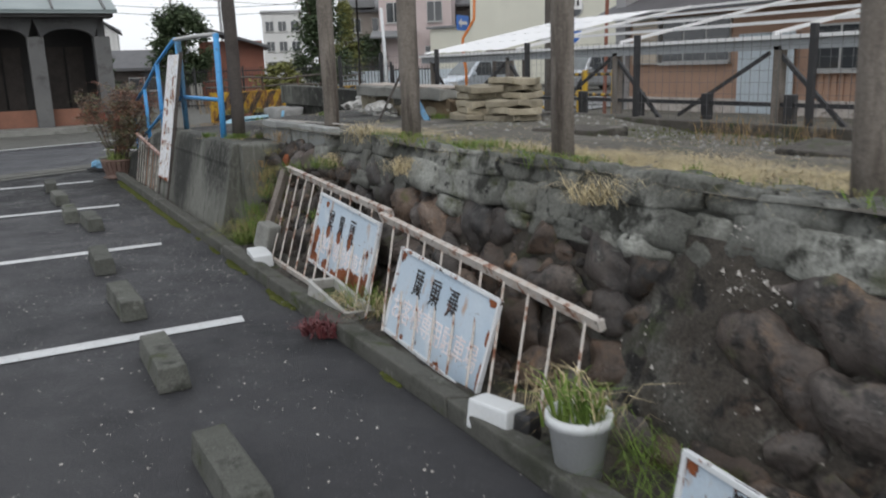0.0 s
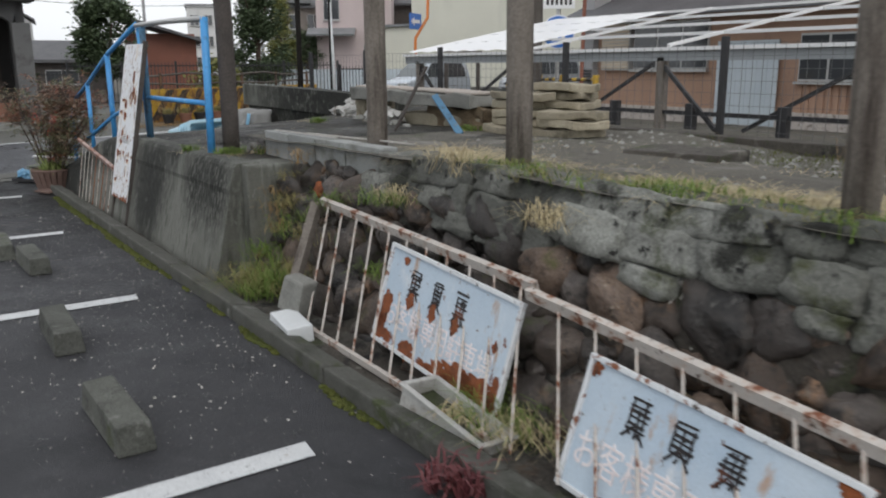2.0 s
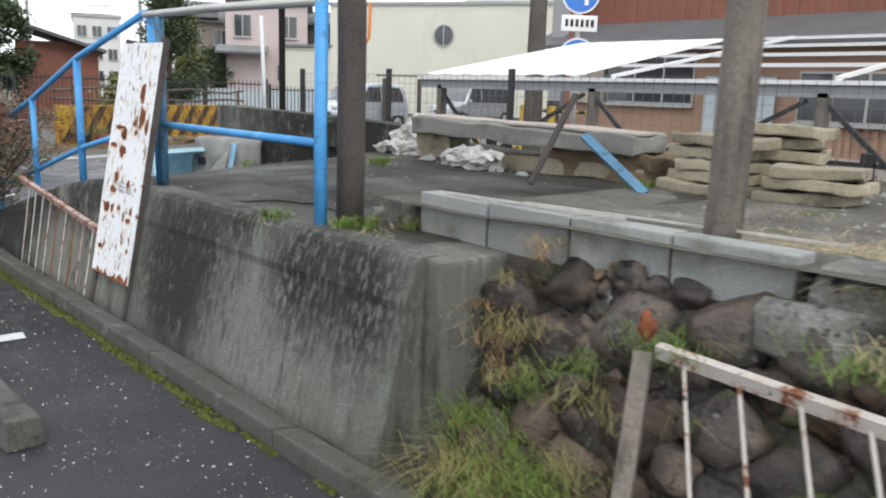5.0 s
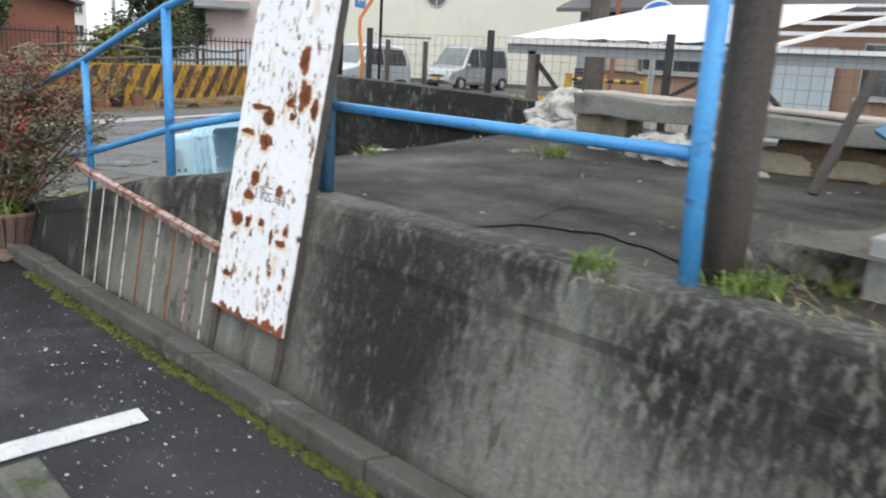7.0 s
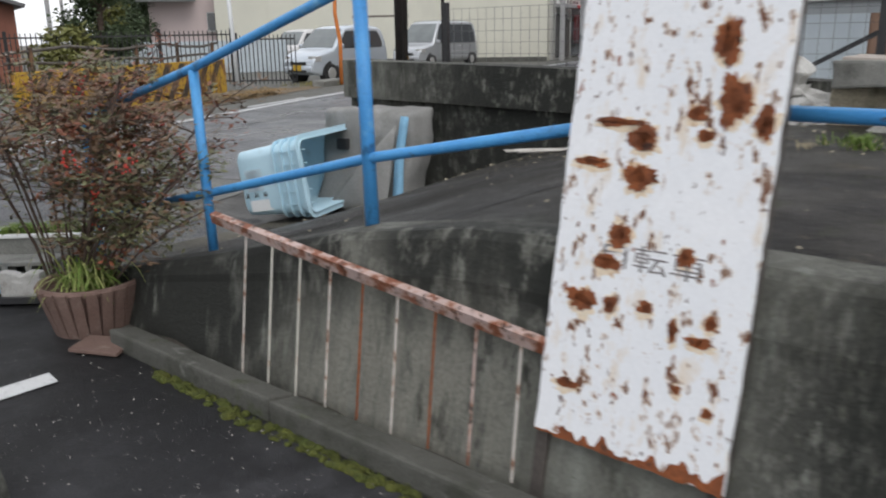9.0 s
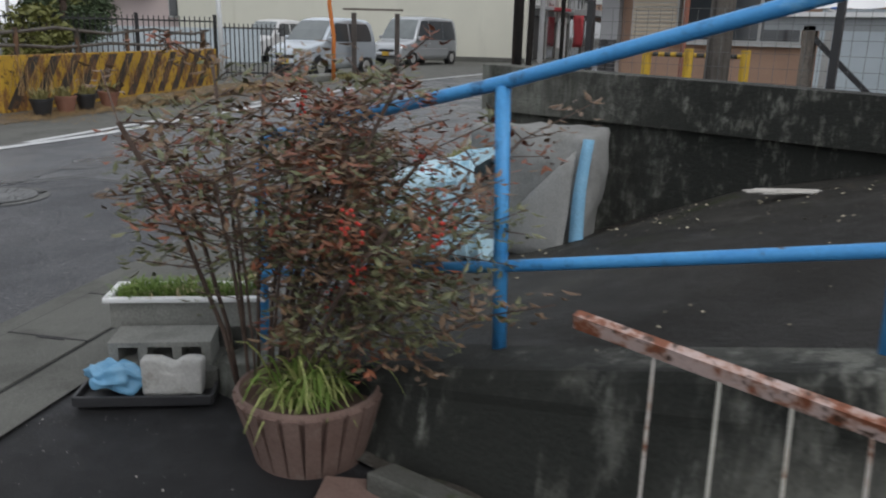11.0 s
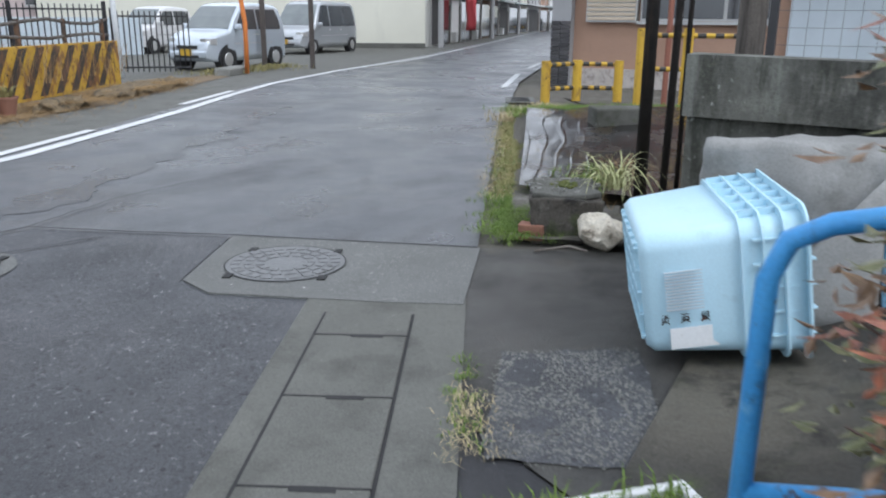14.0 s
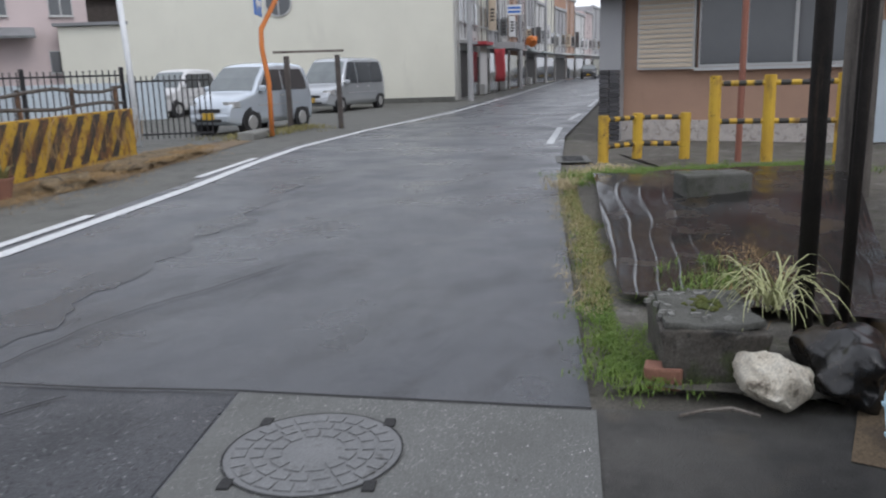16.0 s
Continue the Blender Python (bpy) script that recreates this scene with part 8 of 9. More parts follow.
solid("porch_floor", flat([(-12, 18.9), (3.0, 18.9), (3.0, 21.5), (-12, 21.5)], 0.15, 0.18), M["concrete"], "pale pavement before the arched porch", "pavement", kind=S)
# ---- across the street: barrier, fences, gate frame ----
t = thing("striped_barrier", "yellow and black striped barrier wall", "barrier", pose(4.4, 18.75, 0.05, 0, 0, 26.0))
LB = 6.9
part("wall", box((LB / 2, 0.05, 0.42), (LB, 0.10, 0.84), bevel=0.01), M["barrier_yellow"], t)
for k in range(12):
    x = 0.06 + 0.53 * k
    bm = bmesh.new()
    pts = [(x, 0.05), (x + 0.24, 0.05), (x + 0.84, 0.81), (x + 0.60, 0.81)]
    vs = [bm.verts.new((px, -0.006, pz)) for px, pz in pts]
    bm.faces.new(vs)
    ext = bmesh.ops.extrude_face_region(bm, geom=list(bm.faces))
    bmesh.ops.translate(bm, vec=(0, 0.01, 0), verts=[e for e in ext["geom"] if isinstance(e, bmesh.types.BMVert)])
    bmesh.ops.recalc_face_normals(bm, faces=bm.faces)
    part("black_stripe", bm, M["barrier_black"], t)
for k in range(5):
    part("rust_post", tube((0.6 + 1.5 * k, 0.15, 0), (0.6 + 1.5 * k, 0.15, 1.25), 0.04), M["barrier_black"], t)
for z, sag in ((0.96, 0.03), (1.2, -0.05)):
    bm = bmesh.new()
    add_path(bm, [(LB * k / 9, 0.15 + 0.02 * math.sin(2.3 * k), z + sag * math.sin(1.7 * k + z)) for k in range(10)], 0.028, 8)
    part("pipe_rail", bm, M["weathered_pole"], t, "bent rusty pipe rail", smooth=True)
rg = random.Random(9)
grass("verge_straw", blades(rg, [(4.4 + 6.6 * u + rg.gauss(0, 0.4), 18.35 + 3.2 * u + rg.gauss(0, 0.4) - 0.15, 0.02) for u in (rg.random() for _ in range(900))], 0.12, 0.005, 2.2, 9, 0.16, 0.6), M["dead_grass"], "dry brown grass before the barrier")
solid("barrier_verge", flat([(3.6, 17.75), (8.2, 19.3), (11.8, 21.0), (13.9, 22.0), (14.2, 22.9), (11.0, 21.9), (4.3, 18.8)], 0.008), M["earth"], "brown earth strip before the barrier", "soil", kind=S)
for k, (x, y, w, d) in enumerate(((9.3, 20.25, 0.62, 0.30), (10.3, 20.8, 0.75, 0.36), (11.2, 21.15, 0.42, 0.28), (7.4, 19.3, 0.5, 0.22))):
    bm = lump(1.0, 70 + k, 4, 0.5, (1.3 * w, d, 0.17))
    for v in bm.verts:
        v.co += Vector((0.05, 0.05, 0.035)) * noise.noise(v.co * 5) + Vector((0, 0, 0.03)) * noise.noise(v.co * 13)
    solid("grass_mound", bm, M["matted_grass"], "low mound matted with dead brown grass", "mound", pose(x, y, 0.0, 0, 0, 25), "mounds by the barrier", smooth=True)
    grass("mound_straw", blades(rg, [(x + rg.gauss(0, 0.6 * w), y + rg.gauss(0, 0.45 * d) + 0.4 * rg.gauss(0, 0.3 * w), 0.10) for _ in range(260)], 0.11, 0.005, 2.2, 8, 0.1, 0.6), M["dead_grass"], "dead grass hanging over the mound")
grass("tall_weed", blades(rg, [(4.4 + 6.2 * u + rg.gauss(0, 0.1), 18.95 + 3.0 * u + rg.gauss(0, 0.1), 0.3) for u in (rg.random() for _ in range(160))], 0.8, 0.012, 0.7, 6, 0.12), M["dead_grass"], "tall dry weeds behind the barrier")
grass("verge_weeds", blades(rg, [(13.6 + 4.0 * u + rg.gauss(0, 0.2), 22.6 + 0.6 * u + rg.gauss(0, 0.3), 0.02) for u in (rg.random() for _ in range(150))], 0.18, 0.012, 1.2, 7, 0.12), M["grass_yellow"], "weeds round the gate posts")
for i, (x, y) in enumerate(((5.3, 18.65), (5.75, 18.85), (6.3, 19.1), (4.8, 18.4))):
    q = thing("plant_pot", "small dark plant pot with weeds before the barrier", "flower pot", pose(x, y, 0.02), "pots by the barrier")
    part("pot", tapered_pot(0.11, 0.16, 0.26, "pot"), M["black" if i % 2 else "terracotta"], q)
    o = tuft(50 + i, 10, 0.28, 0.02, 0.06, 0.9, M["grass_yellow"], "weed_growth", q)
    o.location = (0, 0, 0.2)


def bar_fence(label, a, b, z0, h, step):
    """Upright black bars between two rails, with posts."""
    a, b = Vector(a), Vector(b)
    n = int((b - a).length / step)
    t = thing("bar_fence", label, "fence", Matrix.Translation((a.x, a.y, z0)))
    d = b - a
    bm = bmesh.new()
    for k in range(n + 1):
        p = d * k / n
        bar_between(bm, (p.x, p.y, 0.05), (p.x, p.y, h), 0.022, 0.022, up=(1, 0, 0))
    tagged(part("upright_bar", bm, M["black"], t, "thin black uprights"), kind="stuff")
    for z in (0.15, h - 0.12):
        bm = bmesh.new()
        bar_between(bm, (0, 0, z), (d.x, d.y, z), 0.04, 0.04)
        part("rail", bm, M["black"], t)
    for k in range(int(d.length / 2) + 1):
        p = d * min(1, 2 * k / d.length)
        part("post", box((p.x, p.y, h / 2 + 0.03), (0.07, 0.07, h + 0.06)), M["black"], t)
    return t


bar_fence("black steel bar gate of the lot", (12.95, 24.6), (14.1, 23.35), 0.02, 1.45, 0.12)
bar_fence("black steel bar fence behind the barrier", (13.0, 24.9), (4.5, 30.5), 0.02, 1.6, 0.13)
bar_fence("black steel bar fence farther along", (4.5, 30.5), (-2.0, 33), 0.02, 1.3, 0.14)
bm = bmesh.new()
add_path(bm, [(0, 0, 0), (-0.03, 0.02, 1.6), (-0.10, 0.05, 3.6)], 0.06, 8)
solid("white_pole", bm, M["white"], "white painted pole at the fence corner", "pole", pose(12.2, 23.6, 0.02), smooth=True)
t = thing("gate_frame", "weathered timber frame of two posts and a bar", "gate frame", pose(17.2, 22.95, 0.02, 0, 0, -58))
for x in (-0.55, 0.75):
    part("post", box((x, 0, 0.92), (0.13, 0.13, 1.86), bevel=0.01, jitter=0.006), M["dark_wood"], t)
part("top_bar", box((0.02, 0, 1.95), (1.8, 0.07, 0.06)), M["wood"], t)
t = thing("orange_pole", "bent orange painted steel pole with a blue direction sign", "pole", pose(14.9, 22.3, 0.02))
bm = bmesh.new()
add_path(bm, [(0, 0, 0), (0.02, 0, 1.2), (-0.10, 0.03, 2.0), (-0.08, 0.03, 2.4), (0.32, -0.15, 3.1), (0.36, -0.15, 4.2)], 0.055, 8)
part("shaft", bm, M["orange"], t, smooth=True)
m = pose(0.0, 0.15, 2.98, 0, 0, 33.5)
part("board", box((0, 0, 0), (1.0, 0.03, 0.55), m, bevel=0.005), M["sign_blue"], t, "blue direction board")
bm = box((0.10, -0.02, 0), (0.50, 0.01, 0.12), m)
bm.faces.new([bm.verts.new(m @ Vector(q)) for q in ((-0.42, -0.026, 0), (-0.14, -0.026, -0.16), (-0.14, -0.026, 0.16))])
part("arrow", bm, M["sign_white"], t, "white arrow")
solid("kerb_stone_heap", box((0, 0, 0.08), (1.3, 0.4, 0.22), bevel=0.04, jitter=0.05), M["concrete"], "low broken stones at the pole's foot", "rubble", pose(14.6, 22.5, 0.0, 0, 0, 20))

# ---- yellow pipe barriers by the brown house ----
def pipe_barrier(label, pts, h, rails):
    t = thing("pipe_barrier", label, "barrier", pose(pts[0][0], pts[0][1], 0.05))
    o = pts[0]
    for x, y in pts:
        part("post", tube((x - o[0], y - o[1], 0), (x - o[0], y - o[1], h), 0.075, seg=12), M["yellow"], t)
    for z in rails:
        for a, b in zip(pts, pts[1:]):
            n = 7
            for k in range(n):
                p, q = Vector(a).lerp(Vector(b), k / n), Vector(a).lerp(Vector(b), (k + 1) / n)
                part("rail_band", tube((p.x - o[0], p.y - o[1], z), (q.x - o[0], q.y - o[1], z), 0.035, seg=8), M["blackpaint" if k % 2 else "yellow"], t)
    return t


pipe_barrier("tall yellow pipe barrier with black bands", [(11.4, 11.72), (11.55, 11.08), (11.75, 10.25)], 1.18, (1.08, 0.60))
pipe_barrier("low yellow pipe barrier with black bands", [(11.55, 13.25), (12.2, 12.95), (12.35, 12.3)], 0.66, (0.60, 0.22))
solid("red_post", tube((0, 0, 0), (0.05, 0, 3.2), 0.045), M["red_steel"], "thin red-brown steel post", "post", pose(12.6, 11.6, 0.0))

# ---- street rows ----
rb = random.Random(14)
mats = ("white_wall", "grey_wall", "pink_wall", "plaster", "brown_wall", "white_wall", "grey_wall")
x, y = 34.6, 28.0
# some fronts are flat panels in the shade tone, for deep openings
ROW = ((3.0, 7.0, "white_wall", "recess_shade", 0.5, "grey_wall"), (2.6, 7.6, "white_wall", "glass", 0.9, "red_cloth"), (3.4, 6.2, "plaster", "white_wall", 0.4, "roof_metal"), (4.6, 8.2, "grey_wall", "glass", 1.6, "grey_wall"),
       (4.2, 7.0, "white_wall", "glass", 0.8, "alu"), (5.5, 8.8, "brown_wall", "glass", 0.7, "pink_wall"), (5.0, 7.4, "pink_wall", "glass", 1.0, "roof_metal"), (6.0, 8.0, "grey_wall", "recess_shade", 0.6, "grey_wall"), (6.0, 7.0, "white_wall", "glass", 0.8, "roof_metal"),
       (5.5, 8.4, "plaster", "glass", 0.9, "grey_wall"), (6.5, 7.2, "grey_wall", "recess_shade", 0.7, "alu"), (6.0, 8.6, "brown_wall", "glass", 0.8, "roof_metal"), (7.0, 7.4, "white_wall", "glass", 0.9, "grey_wall"), (7.0, 8.0, "pink_wall", "glass", 0.8, "alu"), (8.0, 9.0, "grey_wall", "glass", 0.8, "grey_wall"))
turn = 17.2
for k, (w, h, wall, front, deep, hood) in enumerate(ROW):
    t = thing("shop_house", "narrow two-storey shop house on the street", "house", pose(x, y, 0, 0, 0, turn), "shop houses")
    part("wall", box((w / 2, 4, h / 2), (w - 0.08, 8, h)), M[wall], t)
    part("shopfront", box((w * 0.46, 0.0, 1.2), (w * 0.72, 0.16, 2.2)), M[front], t, "shop opening")
    part("door", box((w * 0.90, -0.02, 1.05), (w * 0.12, 0.16, 2.0)), M["dark_wood"], t, "dark timber door")
    part("canopy", box((w / 2, -deep / 2, 2.7), (w - 0.2, deep, 0.16 if deep < 1.5 else 0.35), bevel=0.02), M[hood], t)
    part("downpipe", tube((0.12, -0.08, 0), (0.12, -0.08, h - 0.1), 0.05, seg=8), M["alu"], t, "grey downpipe")
    for j in range(2):
        window(t, (w * (0.28 + 0.44 * j), -0.03, 4.2), w * 0.30, 1.1)
    if k in (1, 4, 7):
        part("signboard", box((w * 0.5, -0.06, 3.15), (w * 0.5, 0.08, 0.34), bevel=0.01), M[("shutter", "alu", "porch_grey")[k % 3]], t, "plain shop signboard")
    if k > 1:
        sg = part("side_sign", box((w * 0.97, -0.34, 3.9 + 0.25 * (k % 3)), (0.10, 0.42, 1.0 + 0.35 * (k % 3)), bevel=0.01), M[("sign_white", "alu", "shutter", "porch_grey")[k % 4]], t, "pale projecting sign board")
        bm = bmesh.new()
        for j in range(4):
            add_box(bm, (w * 0.97 - 0.053, -0.34, 3.62 + 0.25 * (k % 3) + 0.19 * j), (0.006, 0.22, 0.11))
        part("writing_bars", bm, M["ink"], sg, "dark writing bars")
    if k in (2, 4, 7):
        part("cooler", box((w * 0.2, -0.20, 0.35), (0.66, 0.28, 0.56), bevel=0.03), M["alu"], t, "grey air conditioner unit")
    for j in range(3):
        part("wall_pipe", tube((w * (0.35 + 0.27 * j), -0.05, 2.9), (w * (0.35 + 0.27 * j), -0.05, h - 0.3), 0.03, seg=6), M[("alu", "porch_grey", "dark_wood")[(j + k) % 3]], t, "thin conduit")
    part("cornice", box((w / 2, 0, h), (w, 0.3, 0.25)), M["grey_wall"], t)
    x, y = x + w * math.cos(radians(turn)), y + w * math.sin(radians(turn))
    turn = 17.2 if k < 6 else max(11.0, turn - 1.6)
x, y = 20.4, 15.2
for k in range(9):
    w, h = rb.uniform(5, 8), rb.uniform(5.5, 8)
    t = thing("shop_house", "narrow two-storey shop house on the street", "house", pose(x, y, 0, 0, 0, 17.0), "shop houses")
    part("wall", box((w / 2, -4.6, h / 2), (w - 0.1, 8, h)), M[mats[(k + 3) % 7]], t)
    part("shopfront", box((w / 2, -0.58, 1.25), (w - 0.8, 0.16, 2.3)), M["glass"], t, "dark shop opening")
    part("canopy", box((w / 2, -0.2, 2.75), (w - 0.3, 0.9, 0.14)), M["roof_metal" if k % 2 else "grey_wall"], t)
    part("cornice", box((w / 2, -0.6, h), (w, 0.3, 0.25)), M["grey_wall"], t)
    x, y = x + w * math.cos(radians(17.0)), y + w * math.sin(radians(17.0))
gable_house("far house closing the street's end", pose(128, 54, 0, 0, 0, -70), 16, 8, 8, 2, "plaster", "roof_tile", ((-6, 5, 2, 1.5), (0, 5, 2, 1.5), (6, 5, 2, 1.5)))
t = thing("red_banner", "red cloth shop banner on a pole", "banner", pose(42.6, 29.6, 0.2))
part("pole", tube((0, 0.34, -0.2), (0, 0.34, 2.7), 0.02, seg=6), M["alu"], t)
bm = bmesh.new()
grid = [[bm.verts.new((0.05 * math.sin(2.1 * i + 0.7 * j), 0.32 - 0.13 * i - 0.03 * math.sin(j), 0.5 + 0.3 * j)) for i in range(6)] for j in range(7)]
for r0, r1 in zip(grid, grid[1:]):
    for i in range(5):
        bm.faces.new((r0[i], r0[i + 1], r1[i + 1], r1[i]))
ext = bmesh.ops.extrude_face_region(bm, geom=list(bm.faces))
bmesh.ops.translate(bm, vec=(0.012, 0, 0), verts=[e for e in ext["geom"] if isinstance(e, bmesh.types.BMVert)])
bmesh.ops.recalc_face_normals(bm, faces=bm.faces)
part("cloth", bm, M["red_cloth"], t, "faded red cloth", smooth=True)
t = thing("blue_sign", "white shop sign with blue stripes on the wall", "sign", pose(48.6, 31.4, 5.0, 0, 0, -62))
part("board", box((0, 0, 0), (0.9, 0.08, 0.62), bevel=0.01), M["sign_white"], t)
for z in (-0.12, 0.12):
    part("stripe", box((0, -0.045, z), (0.8, 0.012, 0.13)), M["sign_blue"], t, "blue stripe")
van("dark small car far down the street", pose(90.1, 41.0, 0, 0, 0, -73), 3.8, 1.7, 1.5, "black")
for i, (x, y, r, h) in enumerate(((9.75, 10.0, 0.17, 9), (33.8, 26.9, 0.14, 9), (52, 32.5, 0.15, 9), (70, 38, 0.15, 9))):
    t = thing("utility_pole", "grey concrete utility pole on the street", "utility pole", pose(x, y, 0), "utility poles")
    part("shaft", tube((0, 0, 0), (0, 0, h), r, r * 0.7, 12), M["weathered_pole" if i == 0 else "grey_wall"], t, "stained brown-grey shaft" if i == 0 else "")
    part("cross_arm", box((0, 0, h - 0.6), (0.1, 1.6, 0.1)), M["alu"], t)
# brown house side: downpipe and sign pole with round blue signs near the street
t = thing("sign_pole", "grey pole with two round blue traffic signs", "traffic sign", pose(9.0, 8.5, 0))
part("pole", tube((0, 0, 0), (0, 0, 3.3), 0.04), M["alu"], t)
for z in (2.98, 2.02):
    bm = bmesh.new()
    d = Vector((-0.62, -0.78, 0))
    add_tube(bm, Vector((0, 0, z)) + d * 0.05, Vector((0, 0, z)) + d * 0.07, 0.30, seg=28)
    s1 = part("sign_disc", bm, M["sign_white"], t, "white rimmed disc")
    bm = bmesh.new()
    add_tube(bm, Vector((0, 0, z)) + d * 0.07, Vector((0, 0, z)) + d * 0.075, 0.275, seg=28)
    part("blue_face", bm, M["sign_blue"], s1, "blue face")
    bm = bmesh.new()
    q = Vector((0.78, -0.62, 0))
    c = Vector((0, 0, z)) + d * 0.08
    for a, b, w in (((0.09, -0.17), (0.09, 0.07), 0.06), ((0.12, 0.05), (-0.08, 0.05), 0.06), ((-0.16, 0.05), (-0.05, 0.15), 0.05), ((-0.16, 0.05), (-0.05, -0.05), 0.05)):
        bar_between(bm, c + q * a[0] + Vector((0, 0, a[1])), c + q * b[0] + Vector((0, 0, b[1])), w, 0.006, up=d)
    part("arrow", bm, M["sign_white"], s1, "white arrow")
plate = part("plate", box((-0.07, 0, 2.54), (0.02, 0.56, 0.24), Matrix.Rotation(radians(51.5), 4, 'Z'), bevel=0.004), M["sign_white"], t, "white plate below the sign")
bm = bmesh.new()
for k in range(6):
    add_box(bm, (-0.083, -0.20 + 0.08 * k, 2.54), (0.006, 0.045, 0.11), Matrix.Rotation(radians(51.5), 4, 'Z'))
part("writing_bars", bm, M["ink"], plate, "dark writing bars")

# ---- far houses, sheds and trees seen over the plot ----
def at_polar(b, d, ox=-1.13, oy=-4.1):
    x, y = polar(b, d, ox, oy)
    return facing(x, y, b)


t = gable_house("white gabled house beyond the trees", facing(*polar(82.0, 62), 80.8) @ Matrix.Rotation(radians(90), 4, 'Z'), 5.0, 3.0, 4.3, 1.05, "white_wall", "roof_tile", (), 0.25)
window(t, (-2.53, 1.5, 3.3), 1.1, 1.2, -90)
gable_house("low old house with dark roof", at_polar(80.7, 46), 4.6, 6, 1.7, 1.0, "dark_wood", "roof_tile", ((0, 1.0, 1.5, 0.7),))
t = thing("red_shed", "shed with rusty red corrugated cladding", "shed", at_polar(74.9, 40))
for k in range(17):
    part("cladding_strip", box((-1.4 + 0.175 * k, -0.02 * (k % 2), 1.3), (0.175, 0.05, 2.6)), M["red_steel"], t)
part("wall", box((0, 2.0, 1.45), (2.9, 3.9, 2.9)), M["red_steel"], t)
o = part("roof", box((0, 0, 0), (3.9, 5.0, 0.12)), M["roof_tile"], t)
o.matrix_basis = pose(-0.1, 1.8, 3.15, 0, 17, 0)
t = thing("apartment_block", "pale grey apartment block with many windows", "building", at_polar(71.5, 95))
part("wall", box((0, 5, 3.9), (4.4, 10, 7.8)), M["white_wall"], t)
part("roof_edge", box((0, 5, 7.95), (4.7, 10.3, 0.3)), M["grey_wall"], t)
for r in range(3):
    for c in range(3):
        window(t, (-1.4 + 1.4 * c, -0.03, 2.0 + 2.2 * r), 0.9, 1.1)
t = gable_house("old two-storey house with grey tiled roofs", at_polar(65.0, 60), 4.8, 5, 5.4, 1.4, "timber_wall", "roof_grey", ((-1.6, 4.5, 0.9, 1.0), (0.1, 4.5, 0.9, 1.0), (1.7, 4.5, 0.8, 1.0)))
part("lean_to_roof", box((0, 0, 0), (5.4, 1.6, 0.12)), M["roof_grey"], t, "lower tiled pent roof").matrix_basis = pose(0, -0.6, 3.4, 20, 0, 0)
part("gable_front", box((-1.0, -0.25, 5.95), (1.8, 0.9, 0.5)), M["roof_grey"], t, "tiled dormer gable")
gable_house("dark timber house beside the cream building", at_polar(58.9, 60), 4.4, 6, 5.6, 1.0, "dark_wood", "roof_tile", ())
t = gable_house("pink rendered house beside the cream building", facing(24.3, 44.4, 57), 4.8, 6, 6.4, 1.3, "pink_wall", "roof_grey", ((-1.4, 5.0, 1.0, 1.3), (1.3, 5.0, 1.0, 1.3), (1.2, 2.3, 1.2, 1.0)))
part("lean_to_roof", box((0, 0, 0), (3.0, 1.4, 0.12)), M["roof_grey"], t, "small tiled pent roof").matrix_basis = pose(-1.4, -0.6, 3.6, 18, 0, 0)
solid("low_grey_shed", box((0, 0, 0.65), (8, 3, 1.3)), M["panel_blue"], "long low shed with pale steel roof", "shed", facing(*polar(64.2, 44), 63.5))
for i, (b, d, h) in enumerate(((69.6, 60, 9), (75.5, 70, 10), (78.6, 75, 9), (68.2, 75, 10))):
    x, y = polar(b, d)
    t = thing("utility_pole", "far grey concrete utility pole", "utility pole", pose(x, y, 0, 0, 0, b), "utility poles")
    part("shaft", tube((0, 0, 0), (0, 0, h), 0.14, 0.09, 10), M["grey_wall"], t)
    part("cross_arm", box((0, 0, h - 0.7), (0.1, 1.6, 0.1)), M["alu"], t)
cab = thing("power_cables", "thin black power cables between poles", "cable")
for i, (a, b, z) in enumerate(((polar(66, 60), polar(84, 64), 6.6), (polar(66, 60), polar(84, 64), 6.1), (polar(66, 75), polar(82, 60), 7.3))):
    bm = bmesh.new()
    add_path(bm, [(a[0] + (b[0] - a[0]) * k / 10, a[1] + (b[1] - a[1]) * k / 10, z - 0.6 * (1 - (k / 5 - 1) ** 2)) for k in range(11)], 0.02, 5)
    part("cable", bm, M["black"], cab)


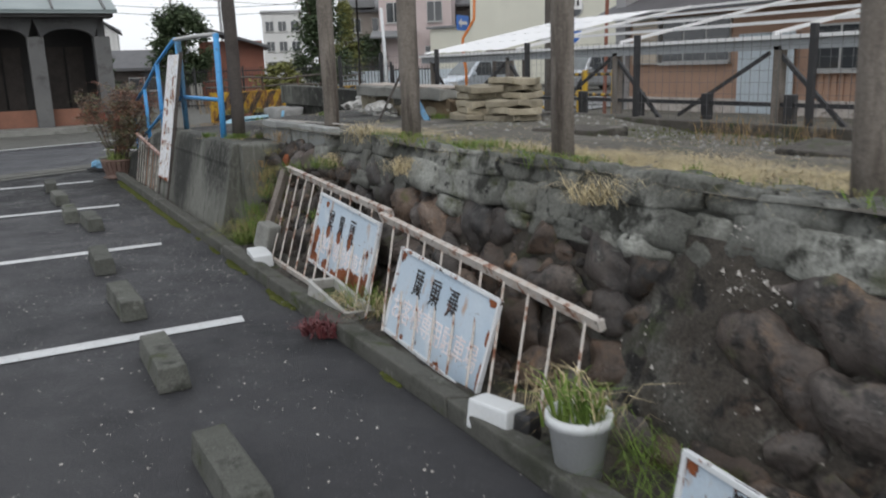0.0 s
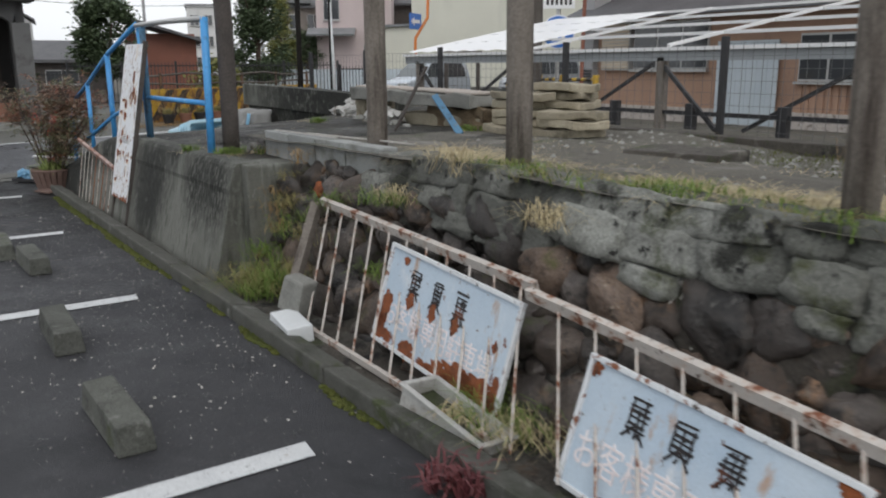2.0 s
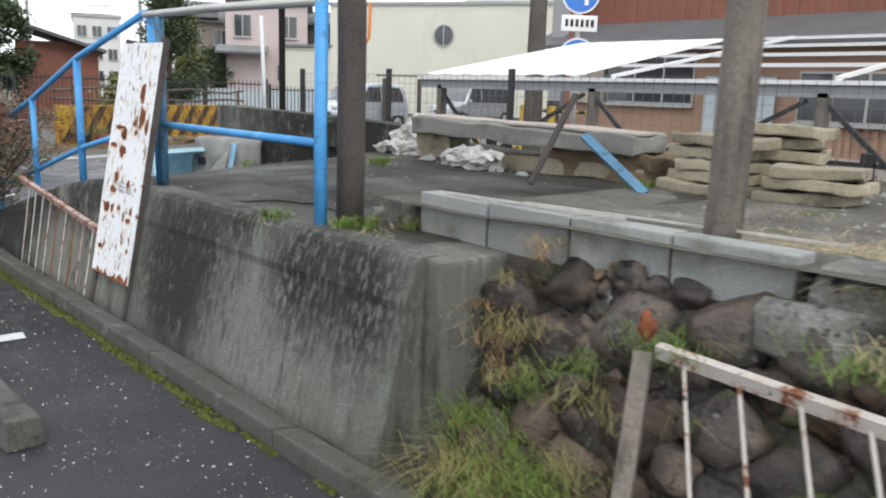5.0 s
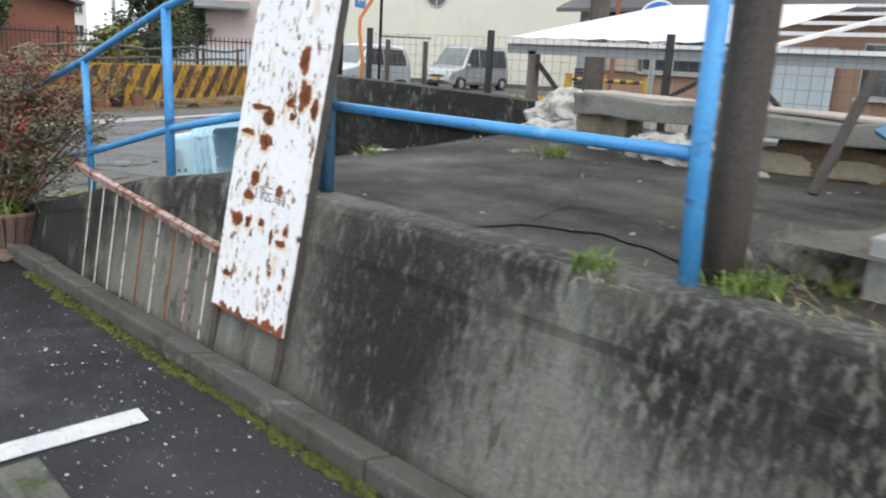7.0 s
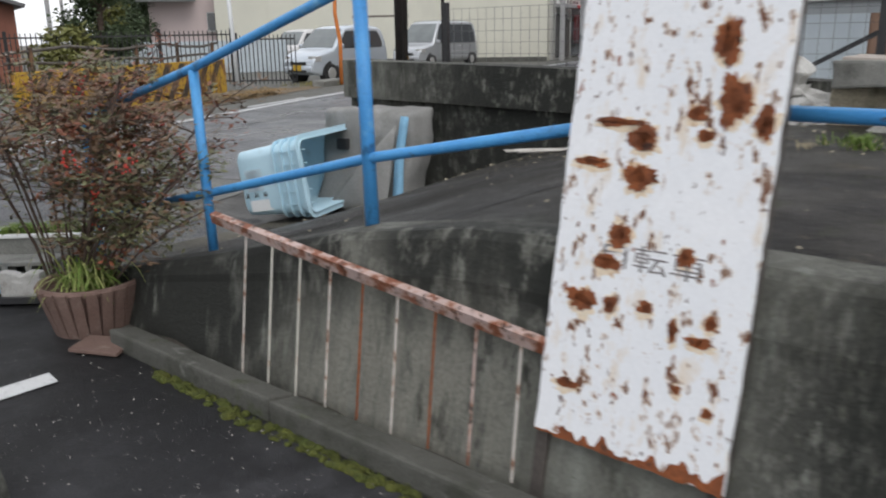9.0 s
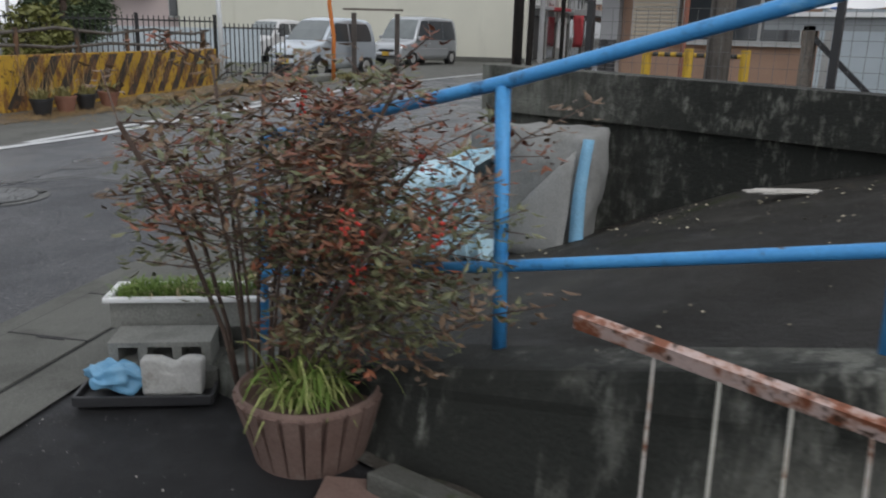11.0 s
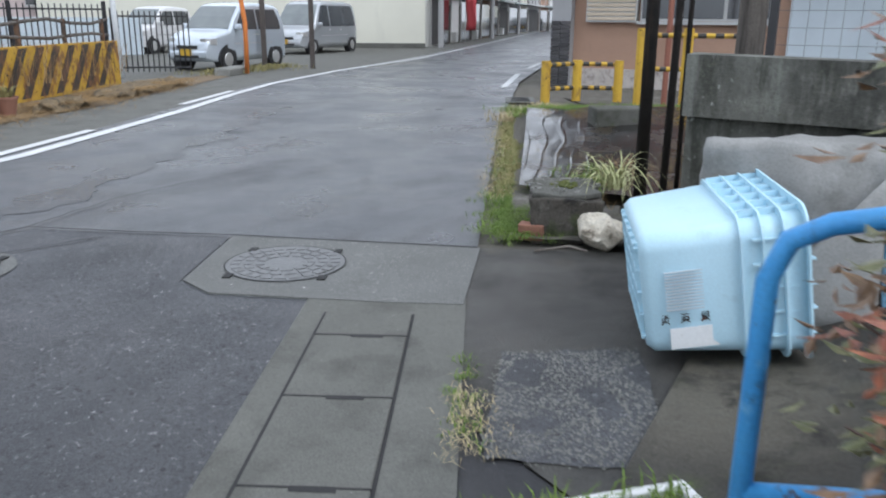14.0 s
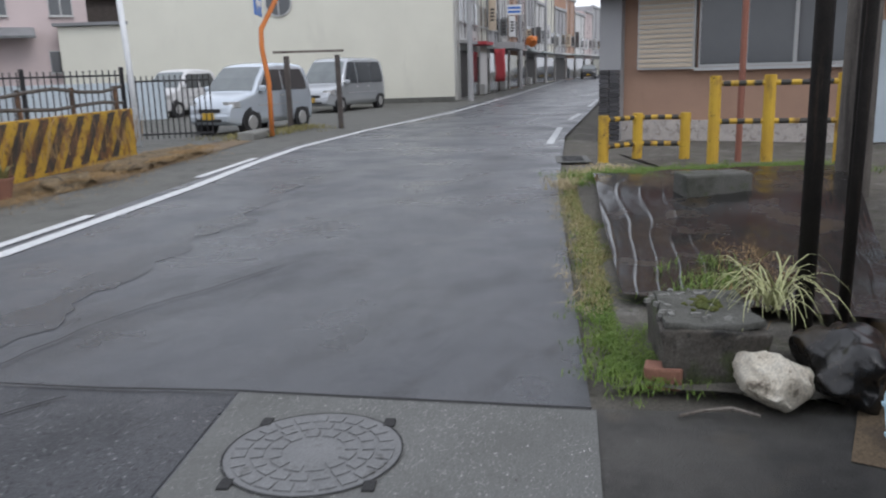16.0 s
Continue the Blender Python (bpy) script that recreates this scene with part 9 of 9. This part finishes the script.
def tree(label, b, d, h, r, mat, n, seed, cone=False):
    x, y = polar(b, d)
    t = thing("tree", label, "tree", pose(x, y, 0))
    part("trunk", tube((0, 0, 0), (0, 0, h * 0.6), 0.16, 0.07, 10), M["stem"], t)
    r0 = random.Random(seed)
    for k in range(5):
        a = 2 * math.pi * k / 5
        part("limb", tube((0, 0, h * 0.35), (0.55 * r * math.cos(a), 0.55 * r * math.sin(a), h * (0.55 + 0.06 * k)), 0.06, 0.02, 6), M["stem"], t)
    verts, faces = [], []
    clumps = []
    for k in range(90):
        z = r0.uniform(0.15 if cone else 0.28, 1.0)
        rad = r * ((1.02 - z) if cone else math.sqrt(max(0.02, 1 - ((z - 0.6) / 0.42) ** 2))) * r0.uniform(0.35, 1.0)
        a = r0.uniform(0, 6.283)
        clumps.append((rad * math.cos(a), rad * math.sin(a), z * h, r * r0.uniform(0.16, 0.30)))
    for k in range(int(1.9 * n)):
        cx, cy, cz, cr = r0.choice(clumps)
        o = Vector((cx + r0.gauss(0, cr * 0.6), cy + r0.gauss(0, cr * 0.6), cz + r0.gauss(0, cr * 0.5)))
        a, s = r0.uniform(0, 6.283), r0.uniform(0.05, 0.11)
        u = Vector((math.cos(a), math.sin(a), r0.uniform(-0.5, 0.5))) * s
        v = Vector((-math.sin(a) * 0.5, math.cos(a) * 0.5, r0.uniform(-1, 1))) * s * 0.6
        i = len(verts)
        verts += [tuple(o - u), tuple(o + v), tuple(o + u), tuple(o - v)]
        faces.append((i, i + 1, i + 2, i + 3))
    me = bpy.data.meshes.new("crown")
    me.from_pydata(verts, [], faces)
    me.materials.append(M[mat])
    o = new("crown", me)
    o.parent = t
    return t


tree("round dark green garden tree", 78.2, 38, 4.2, 1.30, "tree_dark", 9000, 1)
tree("tall dark conifer beside the houses", 68.9, 40, 6.4, 1.75, "tree_dark", 11000, 2, True)
tree("small yellow-green garden tree", 67.2, 52, 5.5, 1.37, "tree_yellow", 6000, 3, True)
tree("low dark hedge tree", 65.4, 56, 3.6, 1.5, "tree_dark", 4000, 4)
tree("dark pine beside the arched building", 83.6, 34, 6.0, 0.8, "tree_dark", 2600, 5, True)
tree("green shrub behind the barrier", 71.8, 33, 1.7, 0.9, "tree_yellow", 1400, 7)

for i, (b, d, z) in enumerate(((28.9, 42, 3.1), (23.2, 60, 3.3))):
    x, y = 0.5 + d * math.cos(radians(b)), 9.6 + d * math.sin(radians(b))
    q = thing("shop_lantern", "orange paper decoration hung at a shop", "lantern", pose(x, y, z), "shop lanterns")
    part("paper_ball", lump(0.42, i + 3, 2, 0.4), M["orange"], q)
    part("hanger", tube((0, 0, 0.3), (0, 0, 0.9), 0.02, seg=6), M["black"], q)
